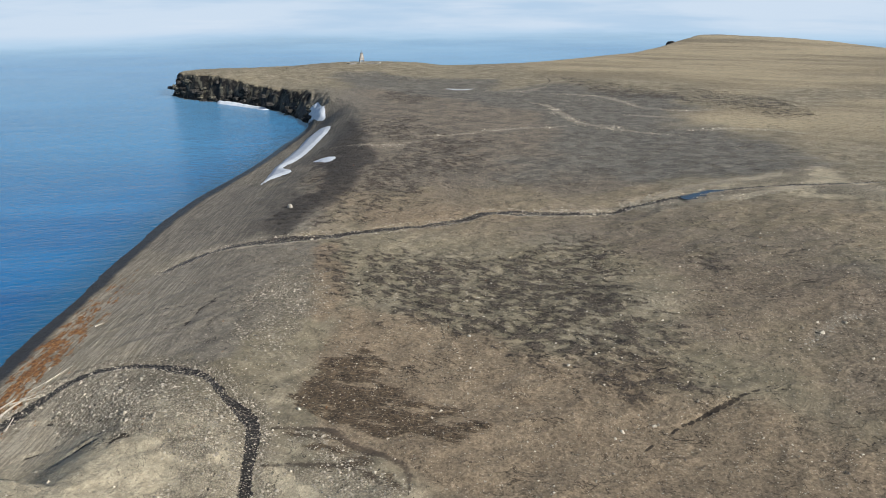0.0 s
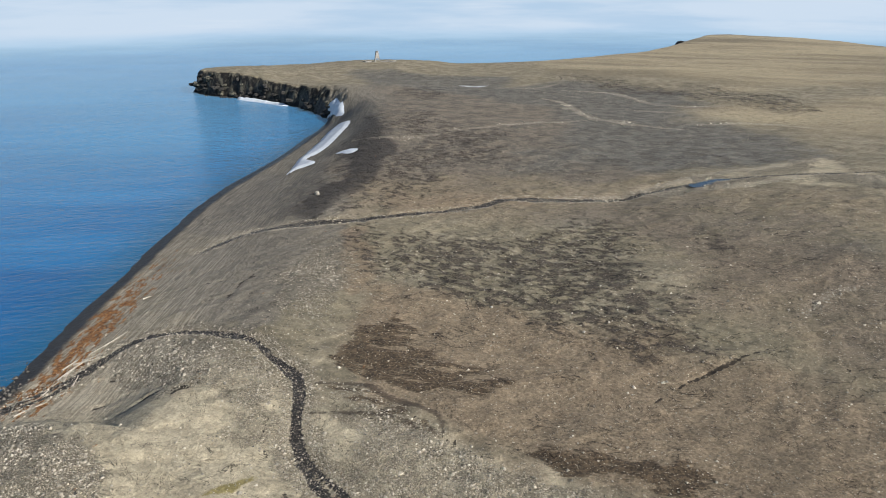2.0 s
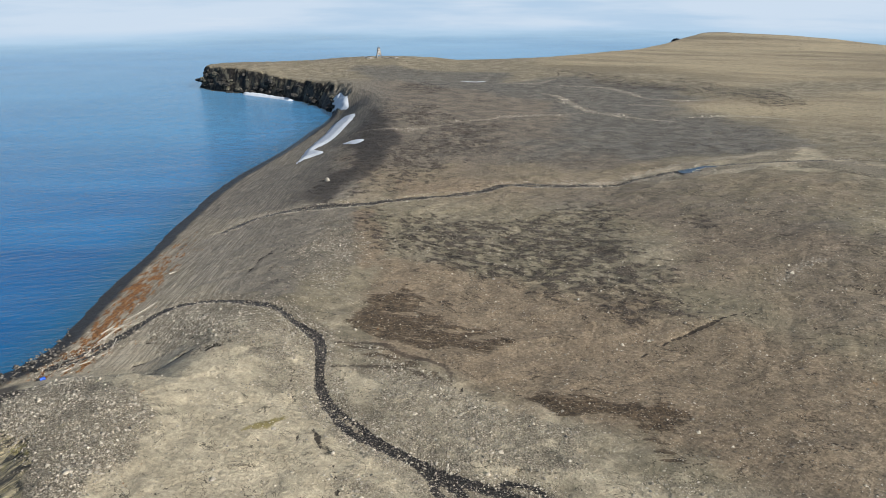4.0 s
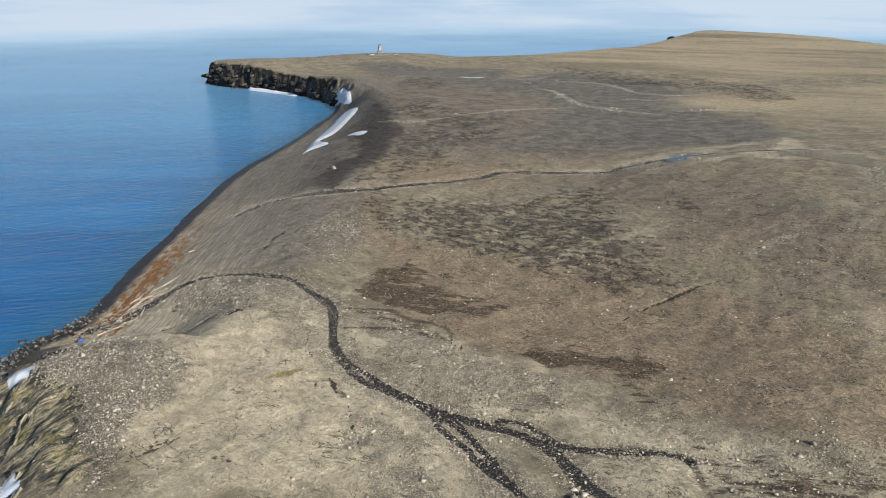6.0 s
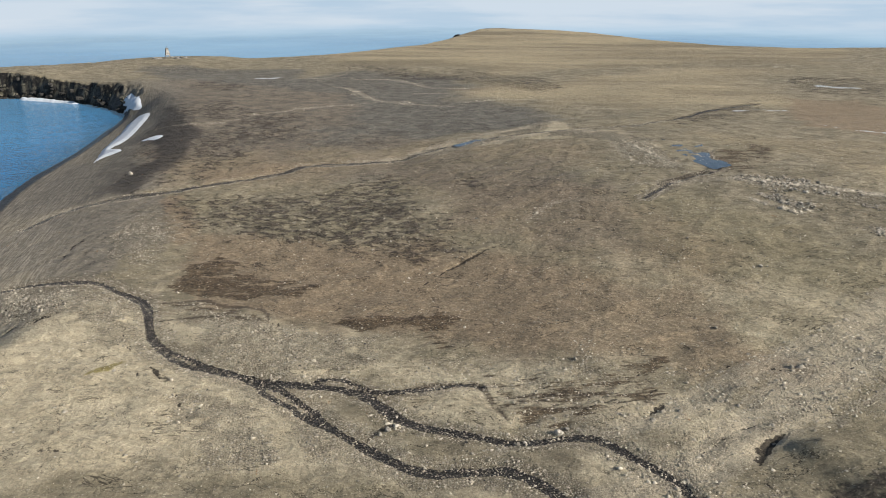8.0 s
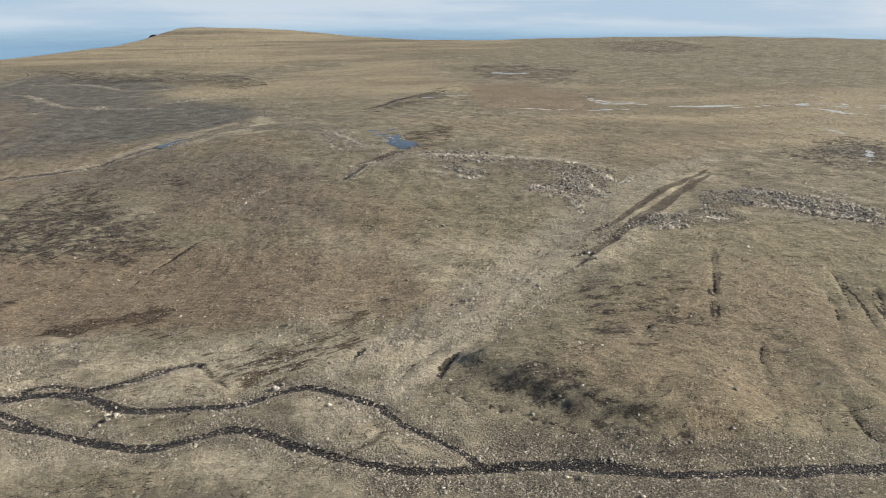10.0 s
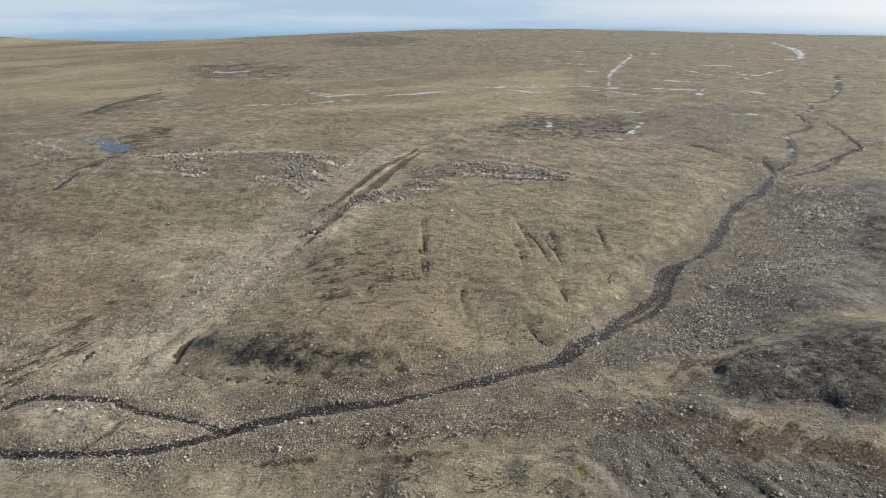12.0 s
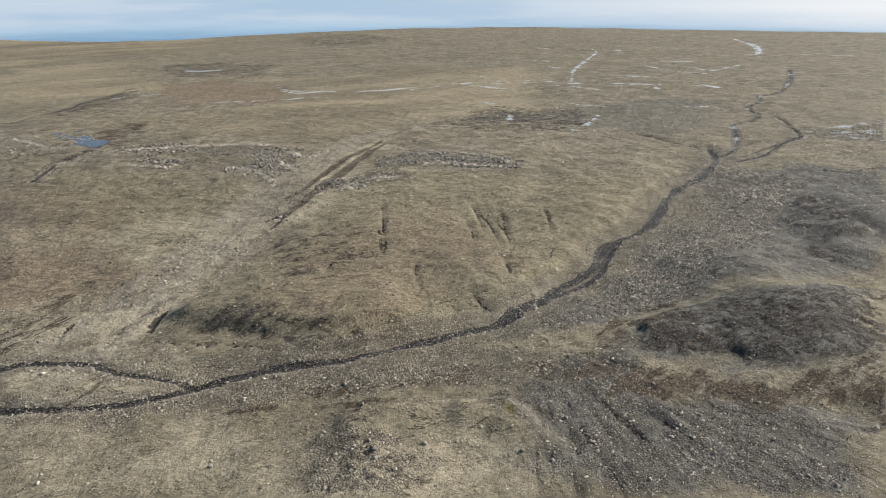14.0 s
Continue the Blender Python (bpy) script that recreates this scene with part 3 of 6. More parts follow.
patch("stony", 2.0, 1.0, [(-83.5, 82.6), (-69.2, 85.9), (-50.3, 66.0), (-50.6, 51.4), (-48.6, 39.4), (-50.4, 29.3), (-57.7, 42.2), (-70.4, 59.3)])
patch("stony", 2.0, 0.6, [(-71.3, 122.0), (-53.2, 112.8), (-38.0, 103.5), (-31.5, 94.7), (-36.8, 85.6), (-46.7, 89.1), (-61.9, 102.3)])
patch("stony", 2.0, 0.6, [(-24.4, 86.0), (-12.0, 87.4), (5.4, 73.2), (15.9, 66.4), (14.0, 55.0), (4.1, 56.8), (-5.1, 58.5), (-17.2, 68.3)])
patch("pale", 4.0, 0.7, [(-24.4, 86.0), (-12.0, 87.4), (5.4, 73.2), (15.9, 66.4), (14.0, 55.0), (4.1, 56.8), (-5.1, 58.5), (-17.2, 68.3)])
patch("stony", 2.0, 0.6, [(-10.6, 54.3), (-1.7, 49.3), (2.1, 41.0), (5.2, 31.8), (-0.8, 31.5), (-5.2, 42.1)])
patch("stony", 2.0, 0.5, [(-23.4, 55.8), (-16.3, 58.2), (-10.4, 49.8), (-5.2, 30.3), (-19.6, 30.3), (-18.3, 43.5)])
patch("stony", 3.0, 0.3, [(13.1, 55.1), (26.0, 55.3), (36.1, 45.6), (58.7, 39.2), (50.4, 25.5), (26.9, 28.5), (26.9, 42.8)])
patch("pale", 4.0, 0.6, [(0.3, 53.2), (11.8, 46.1), (25.4, 43.1), (26.6, 29.6), (13.4, 36.4), (6.8, 46.8)])
patch("rust", 1.5, 0.5, [(29.7, 43.8), (38.3, 40.7), (57.9, 37.8), (50.4, 25.5), (29.1, 28.5)])
patch("sand", 4.0, 0.9, [(-70.6, 137.6), (-69.3, 172.8), (-45.4, 181.7), (-26.0, 170.3), (-34.6, 143.2), (-40.1, 115.0), (-58.3, 121.4)])
patch("stony", 2.5, 0.45, [(-42.5, 144.2), (-44.2, 174.5), (-32.8, 168.9), (-23.7, 143.5), (-33.2, 123.1)])
patch("warm", 3.0, 1.0, [(-31.5, 143.5), (-33.1, 171.4), (-26.2, 173.5), (-22.1, 143.5), (-25.6, 131.7)])
patch("warm", 6.0, 0.95, [(-25.6, 105.5), (-22.3, 127.3), (-15.7, 139.1), (0.9, 129.0), (26.1, 106.3), (32.3, 89.0), (33.2, 64.2), (9.9, 76.1), (-2.8, 86.6), (-22.1, 96.8)])
patch("warm", 5.0, 0.7, [(-27.2, 185.2), (-20.8, 203.6), (7.4, 204.7), (42.1, 195.9), (31.9, 192.5), (2.9, 191.9)])
patch("heath_and_shade", 5.0, 0.75, [(-24.2, 170.0), (-4.8, 171.5), (15.9, 165.8), (33.4, 147.7), (42.4, 120.6), (46.1, 104.4), (32.2, 104.7), (14.3, 117.4), (-1.9, 132.8), (-14.5, 148.0)])
patch("heath_and_shade", 3.0, 0.8, [(25.0, 169.4), (34.7, 174.5), (43.9, 167.1), (40.7, 151.9), (27.9, 153.5)])
patch("heath_and_shade", 2.0, 0.7, [(55.2, 151.9), (60.1, 152.0), (63.6, 138.3), (60.2, 137.2)])
patch("rust", 1.2, 0.85, [(-26.7, 103.9), (-21.6, 118.4), (-13.5, 123.5), (-10.3, 109.5), (8.2, 94.4), (5.5, 90.0), (-9.8, 91.8), (-19.7, 97.2)])
patch("rust", 0.8, 0.8, [(-25.6, 105.5), (-15.4, 107.9), (-5.0, 101.7), (-12.6, 101.3), (-22.8, 102.9)])
patch("rust", 1.0, 1.0, [(4.6, 76.7), (12.9, 74.1), (27.5, 69.2), (31.6, 65.7), (23.7, 65.6), (13.2, 68.8)])
patch("rust", 1.0, 0.85, [(20.9, 66.7), (28.5, 64.9), (28.6, 54.9), (25.1, 55.6), (23.8, 61.7)])
patch("rust", 0.8, 0.6, [(-26.8, 95.4), (-17.0, 93.3), (-7.3, 84.2), (-2.9, 77.3), (-8.4, 80.5), (-17.9, 89.1)])
patch("grey", 10.0, 0.5, [(38.3, 175.1), (79.3, 143.7), (100.7, 110.3), (77.2, 70.4), (58.8, 91.8), (47.3, 113.3)])
patch("moss", 0.8, 0.8, [(-36.3, 64.6), (-34.2, 68.3), (-31.4, 69.2), (-32.6, 65.1)])
patch("moss", 0.8, 0.5, [(-30.9, 48.6), (-28.9, 51.3), (-28.0, 49.3), (-29.7, 47.3)])
patch("heath_and_shade", 0.6, 0.9, [(-28.0, 63.1), (-27.1, 64.7), (-25.8, 59.6), (-26.7, 58.4)])
patch("heath_and_shade", 0.6, 0.9, [(-26.2, 64.9), (-24.3, 61.9), (-23.1, 57.7), (-24.3, 58.7)])
patch("heath_and_shade", 1.5, 0.6, [(-17.5, 51.2), (-14.8, 50.5), (-15.3, 46.6), (-17.4, 46.5)])
patch("sand", 5.0, 0.9, [(-115.6, 309.7), (-66.5, 231.1), (-57.5, 262.8), (-50.0, 332.4), (-30.7, 194.9), (-35.2, 182.7), (-73.8, 185.8), (-87.0, 190.7)])
patch("sand", 4.0, 0.8, [(-81.6, 145.5), (-68.2, 173.9), (-33.2, 171.2), (-33.6, 157.2), (-42.4, 139.2), (-51.3, 125.7), (-65.6, 129.9)])
patch("pale", 5.0, 0.6, [(-78.6, 108.3), (-63.8, 120.4), (-41.2, 105.0), (-30.0, 88.1), (-29.7, 78.4), (-58.4, 76.3)])
patch("stony", 2.0, 0.5, [(-45.2, 124.4), (-46.5, 145.4), (-36.9, 160.6), (-30.9, 157.3), (-29.3, 134.0), (-34.0, 114.7)])
patch("stony", 2.0, 0.9, [(-70.8, 112.4), (-65.5, 114.7), (-49.1, 105.6), (-40.3, 96.9), (-48.9, 96.0), (-64.2, 101.8)])
patch("stony", 2.0, 0.6, [(-42.8, 91.7), (-35.1, 91.4), (-30.8, 85.1), (-30.4, 78.3), (-39.7, 77.2)])
# slope behind the beach snow: dark ground and its shade, painted together
patch("scree_and_shade", 4.0, 0.9, [(-53.5, 338.0), (-55.1, 369.8), (-34.5, 312.1), (-26.6, 254.8), (-30.0, 215.5), (-33.1, 200.3), (-41.7, 244.9)])
patch("heath_and_shade", 6.0, 0.6, [(-32.3, 195.1), (-25.1, 239.1), (-14.6, 261.3), (-15.8, 214.5), (-23.7, 190.6)])
patch("heath_and_shade", 4.0, 0.6, [(-30.8, 299.3), (-22.5, 316.9), (-7.2, 307.1), (-15.8, 284.5)])
patch("stony", 2.0, 0.5, [(-26.2, 97.4), (-16.5, 93.0), (-7.1, 81.7), (-11.4, 78.1), (-20.2, 84.5)])
patch("stony", 3.0, 0.8, [(48.6, 189.6), (68.3, 199.3), (91.7, 209.6), (117.7, 222.2), (112.6, 205.9), (89.5, 192.8), (69.9, 185.2), (57.4, 180.0)])
patch("stony", 3.0, 0.8, [(108.1, 200.2), (122.3, 192.8), (125.8, 172.0), (129.2, 158.6), (115.1, 135.3), (115.8, 154.1), (113.5, 172.1), (104.2, 187.1)])
patch("pale", 4.0, 0.6, [(48.6, 189.6), (68.3, 199.3), (91.7, 209.6), (117.7, 222.2), (123.5, 195.3), (131.9, 163.0), (121.0, 145.2), (115.0, 175.0), (89.5, 192.8), (57.4, 180.0)])
patch("stony", 4.0, 0.28, [(13.6, 431.3), (68.3, 415.3), (92.7, 380.6), (99.7, 356.4), (63.2, 382.6)])
patch("stony", 4.0, 0.28, [(42.3, 370.1), (59.5, 359.0), (67.1, 332.0), (97.0, 297.1), (62.4, 314.0), (47.2, 350.8)])
patch("stony", 4.0, 0.5, [(16.4, 291.5), (35.3, 317.2), (53.3, 319.5), (25.8, 293.3)])
patch("bluff", 2.0, 1.0, [(-92.5, 80.0), (-84.7, 78.2), (-68.9, 60.2), (-62.9, 51.0), (-55.8, 41.2), (-52.5, 31.6), (-63.6, 34.0)])
patch("heath_and_shade", 6.0, 0.55, [(-27.9, 174.5), (-4.3, 169.7), (29.2, 164.5), (39.9, 140.9), (46.7, 114.9), (39.9, 108.7), (26.0, 111.5), (11.9, 121.9), (-3.6, 137.3), (-19.7, 153.8)])
patch("rust", 1.5, 0.5, [(-26.6, 104.1), (-23.9, 115.9), (-19.6, 122.7), (-14.4, 114.2), (-14.6, 106.6), (-21.4, 101.2)])
patch("warm", 10.0, 0.45, [(-34.3, 221.0), (40.1, 235.3), (118.0, 185.6), (70.6, 101.7), (50.2, 110.7), (49.2, 122.6), (29.7, 167.9), (-25.5, 178.8)])
patch("grey", 5.0, 0.9, [(91.4, -66.2), (99.9, -65.7), (108.7, -70.1), (117.5, -77.5), (120.0, -90.6), (137.2, -104.7), (104.1, -104.4), (98.1, -95.3), (92.4, -86.2), (88.2, -75.9), (89.1, -69.3)])
patch("warm", 8.0, 0.8, [(-25.6, 138.5), (8.2, 116.4), (36.4, 112.7), (57.4, 85.5), (80.2, 47.2), (75.7, 25.1), (63.3, 23.3), (31.4, 51.1), (3.5, 76.3), (-21.8, 99.0)])
patch("warm", 10.0, 0.5, [(46.8, 167.6), (80.7, 140.9), (94.0, 109.0), (94.8, 68.0), (89.7, 40.6), (68.2, 50.2), (47.1, 97.9)])
# scarp of the hill bank, its shade painted over the dark growth
patch("heath_and_shade", 2.0, 0.9, [(62.2, -1.5), (65.3, -0.4), (67.3, -6.1), (66.7, -13.4), (68.7, -19.6), (68.9, -25.8), (66.0, -23.4), (64.0, -13.3), (61.8, -5.5)])
patch("heath_and_shade", 5.0, 0.22, [(86.6, 8.8), (95.8, 12.4), (104.9, 5.9), (106.9, -4.2), (87.9, -17.0), (82.4, -11.4), (79.6, -1.9)])
patch("rust", 1.0, 0.32, [(31.0, 37.7), (43.9, 32.8), (55.3, 28.8), (48.4, 24.8), (37.5, 28.1), (29.9, 29.4)])
patch("olive", 4.0, 0.4, [(-22.5, 43.1), (-9.0, 33.6), (6.5, 21.0), (12.5, 13.4), (6.5, 9.8), (-12.8, 20.3), (-21.4, 26.8)])
mark("seep", 0.35, 0.3, [(6.9, 32.1), (11.0, 35.2), (15.5, 35.1)])
mark("seep", 0.3, 0.3, [(28.2, 0.7), (32.7, 1.4), (37.5, 0.9), (40.1, 2.3)])
patch("grey", 8.0, 0.5, [(9.6, 192.2), (66.1, 196.2), (101.2, 156.5), (78.0, 115.1), (59.5, 136.1), (43.0, 164.7), (16.1, 173.8)])
patch("grey", 10.0, 0.7, [(-74.2, 505.9), (40.6, 473.4), (19.6, 217.6), (-27.1, 221.2), (-44.0, 290.0)])
patch("heath_and_shade", 3.0, 0.6, [(-39.4, 389.4), (-22.7, 418.4), (-2.9, 387.1), (-19.9, 364.6)])
patch("heath_and_shade", 3.0, 0.5, [(0.1, 263.5), (8.7, 267.4), (12.3, 253.2), (2.1, 249.5)])
patch("pale", 6.0, 0.7, [(-25.0, 82.1), (2.3, 64.9), (31.0, 49.9), (62.3, 21.9), (54.5, 10.9), (39.9, 20.5), (15.1, 37.3), (-3.3, 58.1), (-23.6, 73.7)])
patch("pale", 6.0, 0.7, [(-23.9, 65.8), (-4.2, 45.9), (12.4, 19.2), (25.7, 9.7), (34.7, -5.2), (14.1, 8.2), (5.4, 23.3), (-22.0, 46.5)])
mark("crack_and_shade", 0.2, 0.6, [(53.7, 8.2), (58.0, 11.2), (62.3, 13.2)])
mark("crack_and_shade", 0.15, 0.6, [(53.6, 5.3), (54.8, -2.2), (57.4, -8.1), (57.5, -14.0)])
mark("crack_and_shade", 0.15, 0.5, [(37.6, 16.0), (39.5, 9.1), (40.1, 2.3)])
mark("crack_and_shade", 0.12, 0.5, [(28.7, 46.4), (27.0, 37.9), (28.3, 30.2)])
mark("crack_and_shade", 0.12, 0.5, [(36.8, 36.2), (55.0, 33.8), (76.9, 26.3)])
mark("crack_and_shade", 0.12, 0.5, [(40.0, 39.1), (51.3, 36.4), (61.3, 34.6)])
mark("crack_and_shade", 0.12, 0.5, [(45.8, 35.8), (65.0, 31.3), (77.8, 32.3)])
mark("crack_and_shade", 0.12, 0.5, [(33.6, 29.7), (44.8, 30.8), (56.0, 32.0)])
mark("crack_and_shade", 0.12, 0.5, [(48.8, 12.5), (56.7, 15.9), (64.4, 15.8)])
mark("crack_and_shade", 0.12, 0.5, [(71.4, 18.6), (92.2, 26.2), (112.1, 32.8)])
mark("crack_and_shade", 0.12, 0.5, [(43.3, 23.4), (55.3, 26.0), (63.4, 24.2)])
# shallow scarps of the hillside: carved and drawn dark
mark("crack_and_shade", 0.22, 1.3, [(126.9, 8.1), (113.2, -1.5), (100.4, -10.0)])
mark("crack_and_shade", 0.22, 1.3, [(140.6, -9.8), (130.4, -18.2), (123.5, -22.8)])
mark("crack_and_shade", 0.22, 1.3, [(137.9, -18.9), (133.2, -23.3), (124.4, -28.5)])
mark("crack_and_shade", 0.22, 1.3, [(144.3, -29.1), (137.0, -33.6), (132.0, -35.9)])
mark("crack_and_shade", 0.22, 1.3, [(111.2, -33.8), (106.9, -37.1), (107.5, -40.6)])
mark("crack_and_shade", 0.22, 1.3, [(93.2, -35.6), (90.1, -39.5), (88.6, -43.0)])
mark("crack_and_shade", 0.22, 1.3, [(105.3, -17.8), (97.4, -20.4), (88.4, -27.6)])
mark("crack_and_shade", 0.22, 1.3, [(93.2, 11.5), (93.8, 7.6), (96.6, 7.8)])
mark("crack_and_shade", 0.22, 1.3, [(93.1, -2.6), (87.1, -5.0)])
mark("crack_and_shade", 0.22, 1.3, [(129.9, -12.9), (123.7, -19.3), (113.1, -26.0)])
mark("crack_and_shade", 0.22, 1.3, [(100.6, -34.9), (99.6, -38.5), (102.5, -40.4)])
mark("crack_and_shade", 0.12, 0.6, [(-20.0, 135.0), (-11.1, 142.7), (1.0, 132.0)])
mark("crack_and_shade", 0.12, 0.6, [(52.2, 77.9), (58.9, 83.5), (62.7, 84.7)])
mark("crack_and_shade", 0.25, 0.5, [(113.1, -1.4), (107.5, -6.2), (100.4, -10.6)])
mark("crack_and_shade", 0.18, 0.4, [(142.4, -9.6), (135.3, -15.8), (129.0, -20.6)])
mark("crack_and_shade", 0.25, 0.5, [(138.9, -19.6), (129.9, -23.5), (122.4, -29.8), (112.3, -35.2)])
mark("crack_and_shade", 0.4, 0.6, [(108.3, -35.8), (103.4, -39.4)])
mark("crack_and_shade", 0.18, 0.4, [(123.8, -40.8), (116.1, -42.7), (116.2, -45.9)])
mark("crack_and_shade", 0.4, 0.8, [(249.1, -19.3), (250.8, -25.3), (246.7, -34.7)])
mark("crack_and_shade", 0.25, 0.6, [(246.7, -34.7), (243.8, -42.5), (242.8, -48.6)])
mark("crack_and_shade", 0.5, 0.7, [(56.3, 11.2), (60.1, 12.3), (62.4, 12.9)])
mark("seep", 0.8, 0.5, [(101.1, 22.6), (119.9, 27.9), (135.7, 31.1), (161.6, 38.0), (177.3, 42.3)])
mark("seep", 0.4, 0.4, [(121.9, 29.7), (150.4, 36.2), (170.0, 41.8)])
mark("crack_and_shade", 0.18, 0.4, [(190.9, -68.4), (187.7, -71.1), (172.6, -70.7), (162.0, -73.7)])
mark("crack_and_shade", 0.18, 0.4, [(122.5, -65.6), (131.2, -65.8), (140.0, -68.6), (154.8, -72.2)])
mark("crack_and_shade", 0.2, 0.5, [(52.5, 5.2), (54.0, -1.7), (56.5, -7.2)])
mark("crack_and_shade", 0.2, 0.4, [(56.5, -7.2), (58.9, -12.7), (59.3, -18.6)])
mark("crack_and_shade", 0.25, 0.5, [(70.7, 27.5), (73.6, 25.7)])
mark("crack_and_shade", 0.25, 0.5, [(46.1, 23.1), (51.9, 24.9)])
mark("crack_and_shade", 0.2, 0.4, [(85.9, -91.2), (90.9, -95.3), (101.5, -104.4)])
mark("crack_and_shade", 0.2, 0.4, [(83.6, -69.9), (82.2, -81.4), (86.9, -92.6)])
mark("crack_and_shade", 0.2, 0.4, [(74.4, -69.2), (69.3, -80.2), (60.4, -90.2)])
mark("crack_and_shade", 0.2, 0.4, [(72.8, -65.4), (66.8, -74.8), (57.3, -84.3)])
mark("crack_and_shade", 0.2, 0.4, [(77.0, -72.7), (73.4, -85.4), (65.8, -95.8)])
mark("crack_and_shade", 0.2, 0.4, [(67.2, -64.9), (59.4, -72.5), (53.7, -77.9)])
mark("crack_and_shade", 0.2, 0.4, [(77.2, -76.8), (75.7, -90.1), (72.7, -104.5)])
mark("scar", 0.6, 0.2, [(59.7, -66.1), (58.6, -68.6), (56.6, -71.2)])
mark("crack_and_shade", 0.2, 0.4, [(27.5, 85.4), (29.8, 88.1), (33.4, 88.8)])
mark("crack_and_shade", 0.2, 0.4, [(33.4, 88.8), (39.5, 94.1), (49.4, 98.9), (57.4, 99.2)])
mark("crack_and_shade", 0.2, 0.4, [(62.8, 108.5), (69.2, 118.3), (78.1, 108.4), (77.0, 95.7)])
mark("crack_and_shade", 0.2, 0.4, [(60.9, 91.1), (67.2, 89.7), (76.2, 94.0)])
mark("crack_and_shade", 0.2, 0.5, [(-54.4, 128.4), (-52.8, 140.7), (-49.6, 148.3)])
mark("crack_and_shade", 0.2, 0.5, [(-71.5, 140.4), (-61.1, 142.9), (-53.4, 143.4), (-42.3, 143.1)])
mark("crack_and_shade", 0.25, 0.6, [(-51.2, 88.5), (-50.3, 91.6), (-47.1, 90.9)])
mark("crack_and_shade", 0.15, 0.4, [(-75.2, 94.5), (-70.4, 101.2), (-63.1, 102.2), (-55.8, 99.4)])
mark("crack_and_shade", 0.25, 0.6, [(-39.0, 40.8), (-36.0, 40.1), (-33.1, 39.3)])
mark("crack_and_shade", 0.2, 0.5, [(-48.1, 41.0), (-46.9, 43.9), (-44.6, 46.7), (-42.5, 50.5)])
mark("crack_and_shade", 0.2, 0.5, [(-22.1, 59.8), (-20.7, 52.6), (-18.7, 46.7), (-17.2, 40.8)])
mark("crack_and_shade", 0.2, 0.4, [(-32.4, 86.2), (-32.5, 79.3), (-30.0, 72.5), (-25.2, 68.3)])
mark("crack_and_shade", 0.2, 0.4, [(11.8, 46.1), (19.1, 44.7), (25.4, 43.4), (27.6, 39.9), (28.3, 34.5), (27.6, 29.5)])
mark("crack_and_shade", 0.2, 0.5, [(-0.8, 77.0), (4.6, 76.7), (11.6, 72.4)])
mark("crack_and_shade", 0.15, 0.4, [(-24.2, 93.8), (-14.5, 91.9), (-9.6, 84.3), (-4.0, 77.0), (-3.1, 65.7)])
mark("crack_and_shade", 0.2, 0.4, [(29.5, 105.3), (37.6, 107.3), (45.1, 109.8)])
mark("crack_and_shade", 0.2, 0.4, [(50.9, 98.3), (54.1, 97.6), (57.5, 98.6)])
mark("crack_and_shade", 0.15, 0.4, [(-59.2, 225.0), (-52.7, 205.2), (-45.9, 189.7)])
mark("crack_and_shade", 0.15, 0.4, [(-60.7, 202.5), (-55.6, 210.0)])
mark("crack_and_shade", 0.2, 0.5, [(-23.6, 85.7), (-18.6, 84.7), (-14.4, 83.5), (-8.4, 79.2)])
patch("warm", 6.0, 1.0, [(250, 235), (273, 208), (266, 168), (223, 132), (207, 172)])
# lower part of that slope, shade painted in with the dark rubble
patch("scree_and_shade", 7.0, 0.9, [(-56, 277), (-51, 324), (-64, 379), (-53, 366), (-42, 308), (-32, 263), (-31, 230), (-36, 215), (-35, 191), (-41, 184), (-48, 203), (-48, 225)])
patch("scree_and_shade", 5.0, 0.5, [(-70, 229), (-67, 283), (-56, 277), (-45, 224), (-44, 188), (-57, 186), (-67, 189)])
patch("heath_and_shade", 6.0, 0.5, [(-47, 255), (-41, 264), (-32, 263), (-31, 232), (-33, 211), (-35, 191), (-42, 186), (-47, 209), (-47, 234)])
patch("heath_and_shade", 5.0, 0.5, [(-34, 325), (-14, 334), (-11, 304), (-29, 295)])
patch("heath_and_shade", 5.0, 0.5, [(-3, 255), (11, 262), (15, 240), (1, 238)])
patch("heath_and_shade", 5.0, 0.5, [(-37, 249), (-5, 237), (-7, 216), (-30, 221)])
patch("heath_and_shade", 8.0, 0.6, [(139, 420), (176, 370), (173, 327), (144, 346)])
patch("heath_and_shade", 8.0, 0.8, [(73, 470), (105, 440), (138, 403), (159, 371), (174, 321), (160, 315), (138, 346), (118, 381), (92, 413)])
patch("heath_and_shade", 8.0, 0.5, [(565, 439), (641, 408), (610, 314), (531, 312), (509, 360)])
patch("heath_and_shade", 6.0, 0.55, [(342, 345), (371, 319), (362, 266), (313, 248), (296, 280)])
patch("heath_and_shade", 5.0, 0.55, [(230, 57), (256, 33), (261, 10), (266, -7), (233, 9), (214, 37)])
patch("gravel", 5.0, 0.15, [(44, 384), (56, 356), (70, 331), (101, 319), (96, 294), (68, 297), (51, 324)])
patch("gravel", 5.0, 0.15, [(23, 422), (65, 413), (94, 391), (100, 358), (80, 382), (49, 399)])
patch("gravel", 4.0, 0.8, [(286, -75), (314, -87), (338, -104), (287, -104), (284, -88)])
patch("grey", 15.0, 0.75, [(-55, 354), (-5, 425), (70, 451), (129, 395), (139, 298), (119, 223), (75, 215), (34, 204), (5, 215), (-28, 251)])
patch("tan", 35.0, 1.0, [(-5, 719), (119, 774), (342, 1113), (581, 972), (695, 731), (391, 392), (252, 397), (173, 424), (109, 460), (55, 489)])
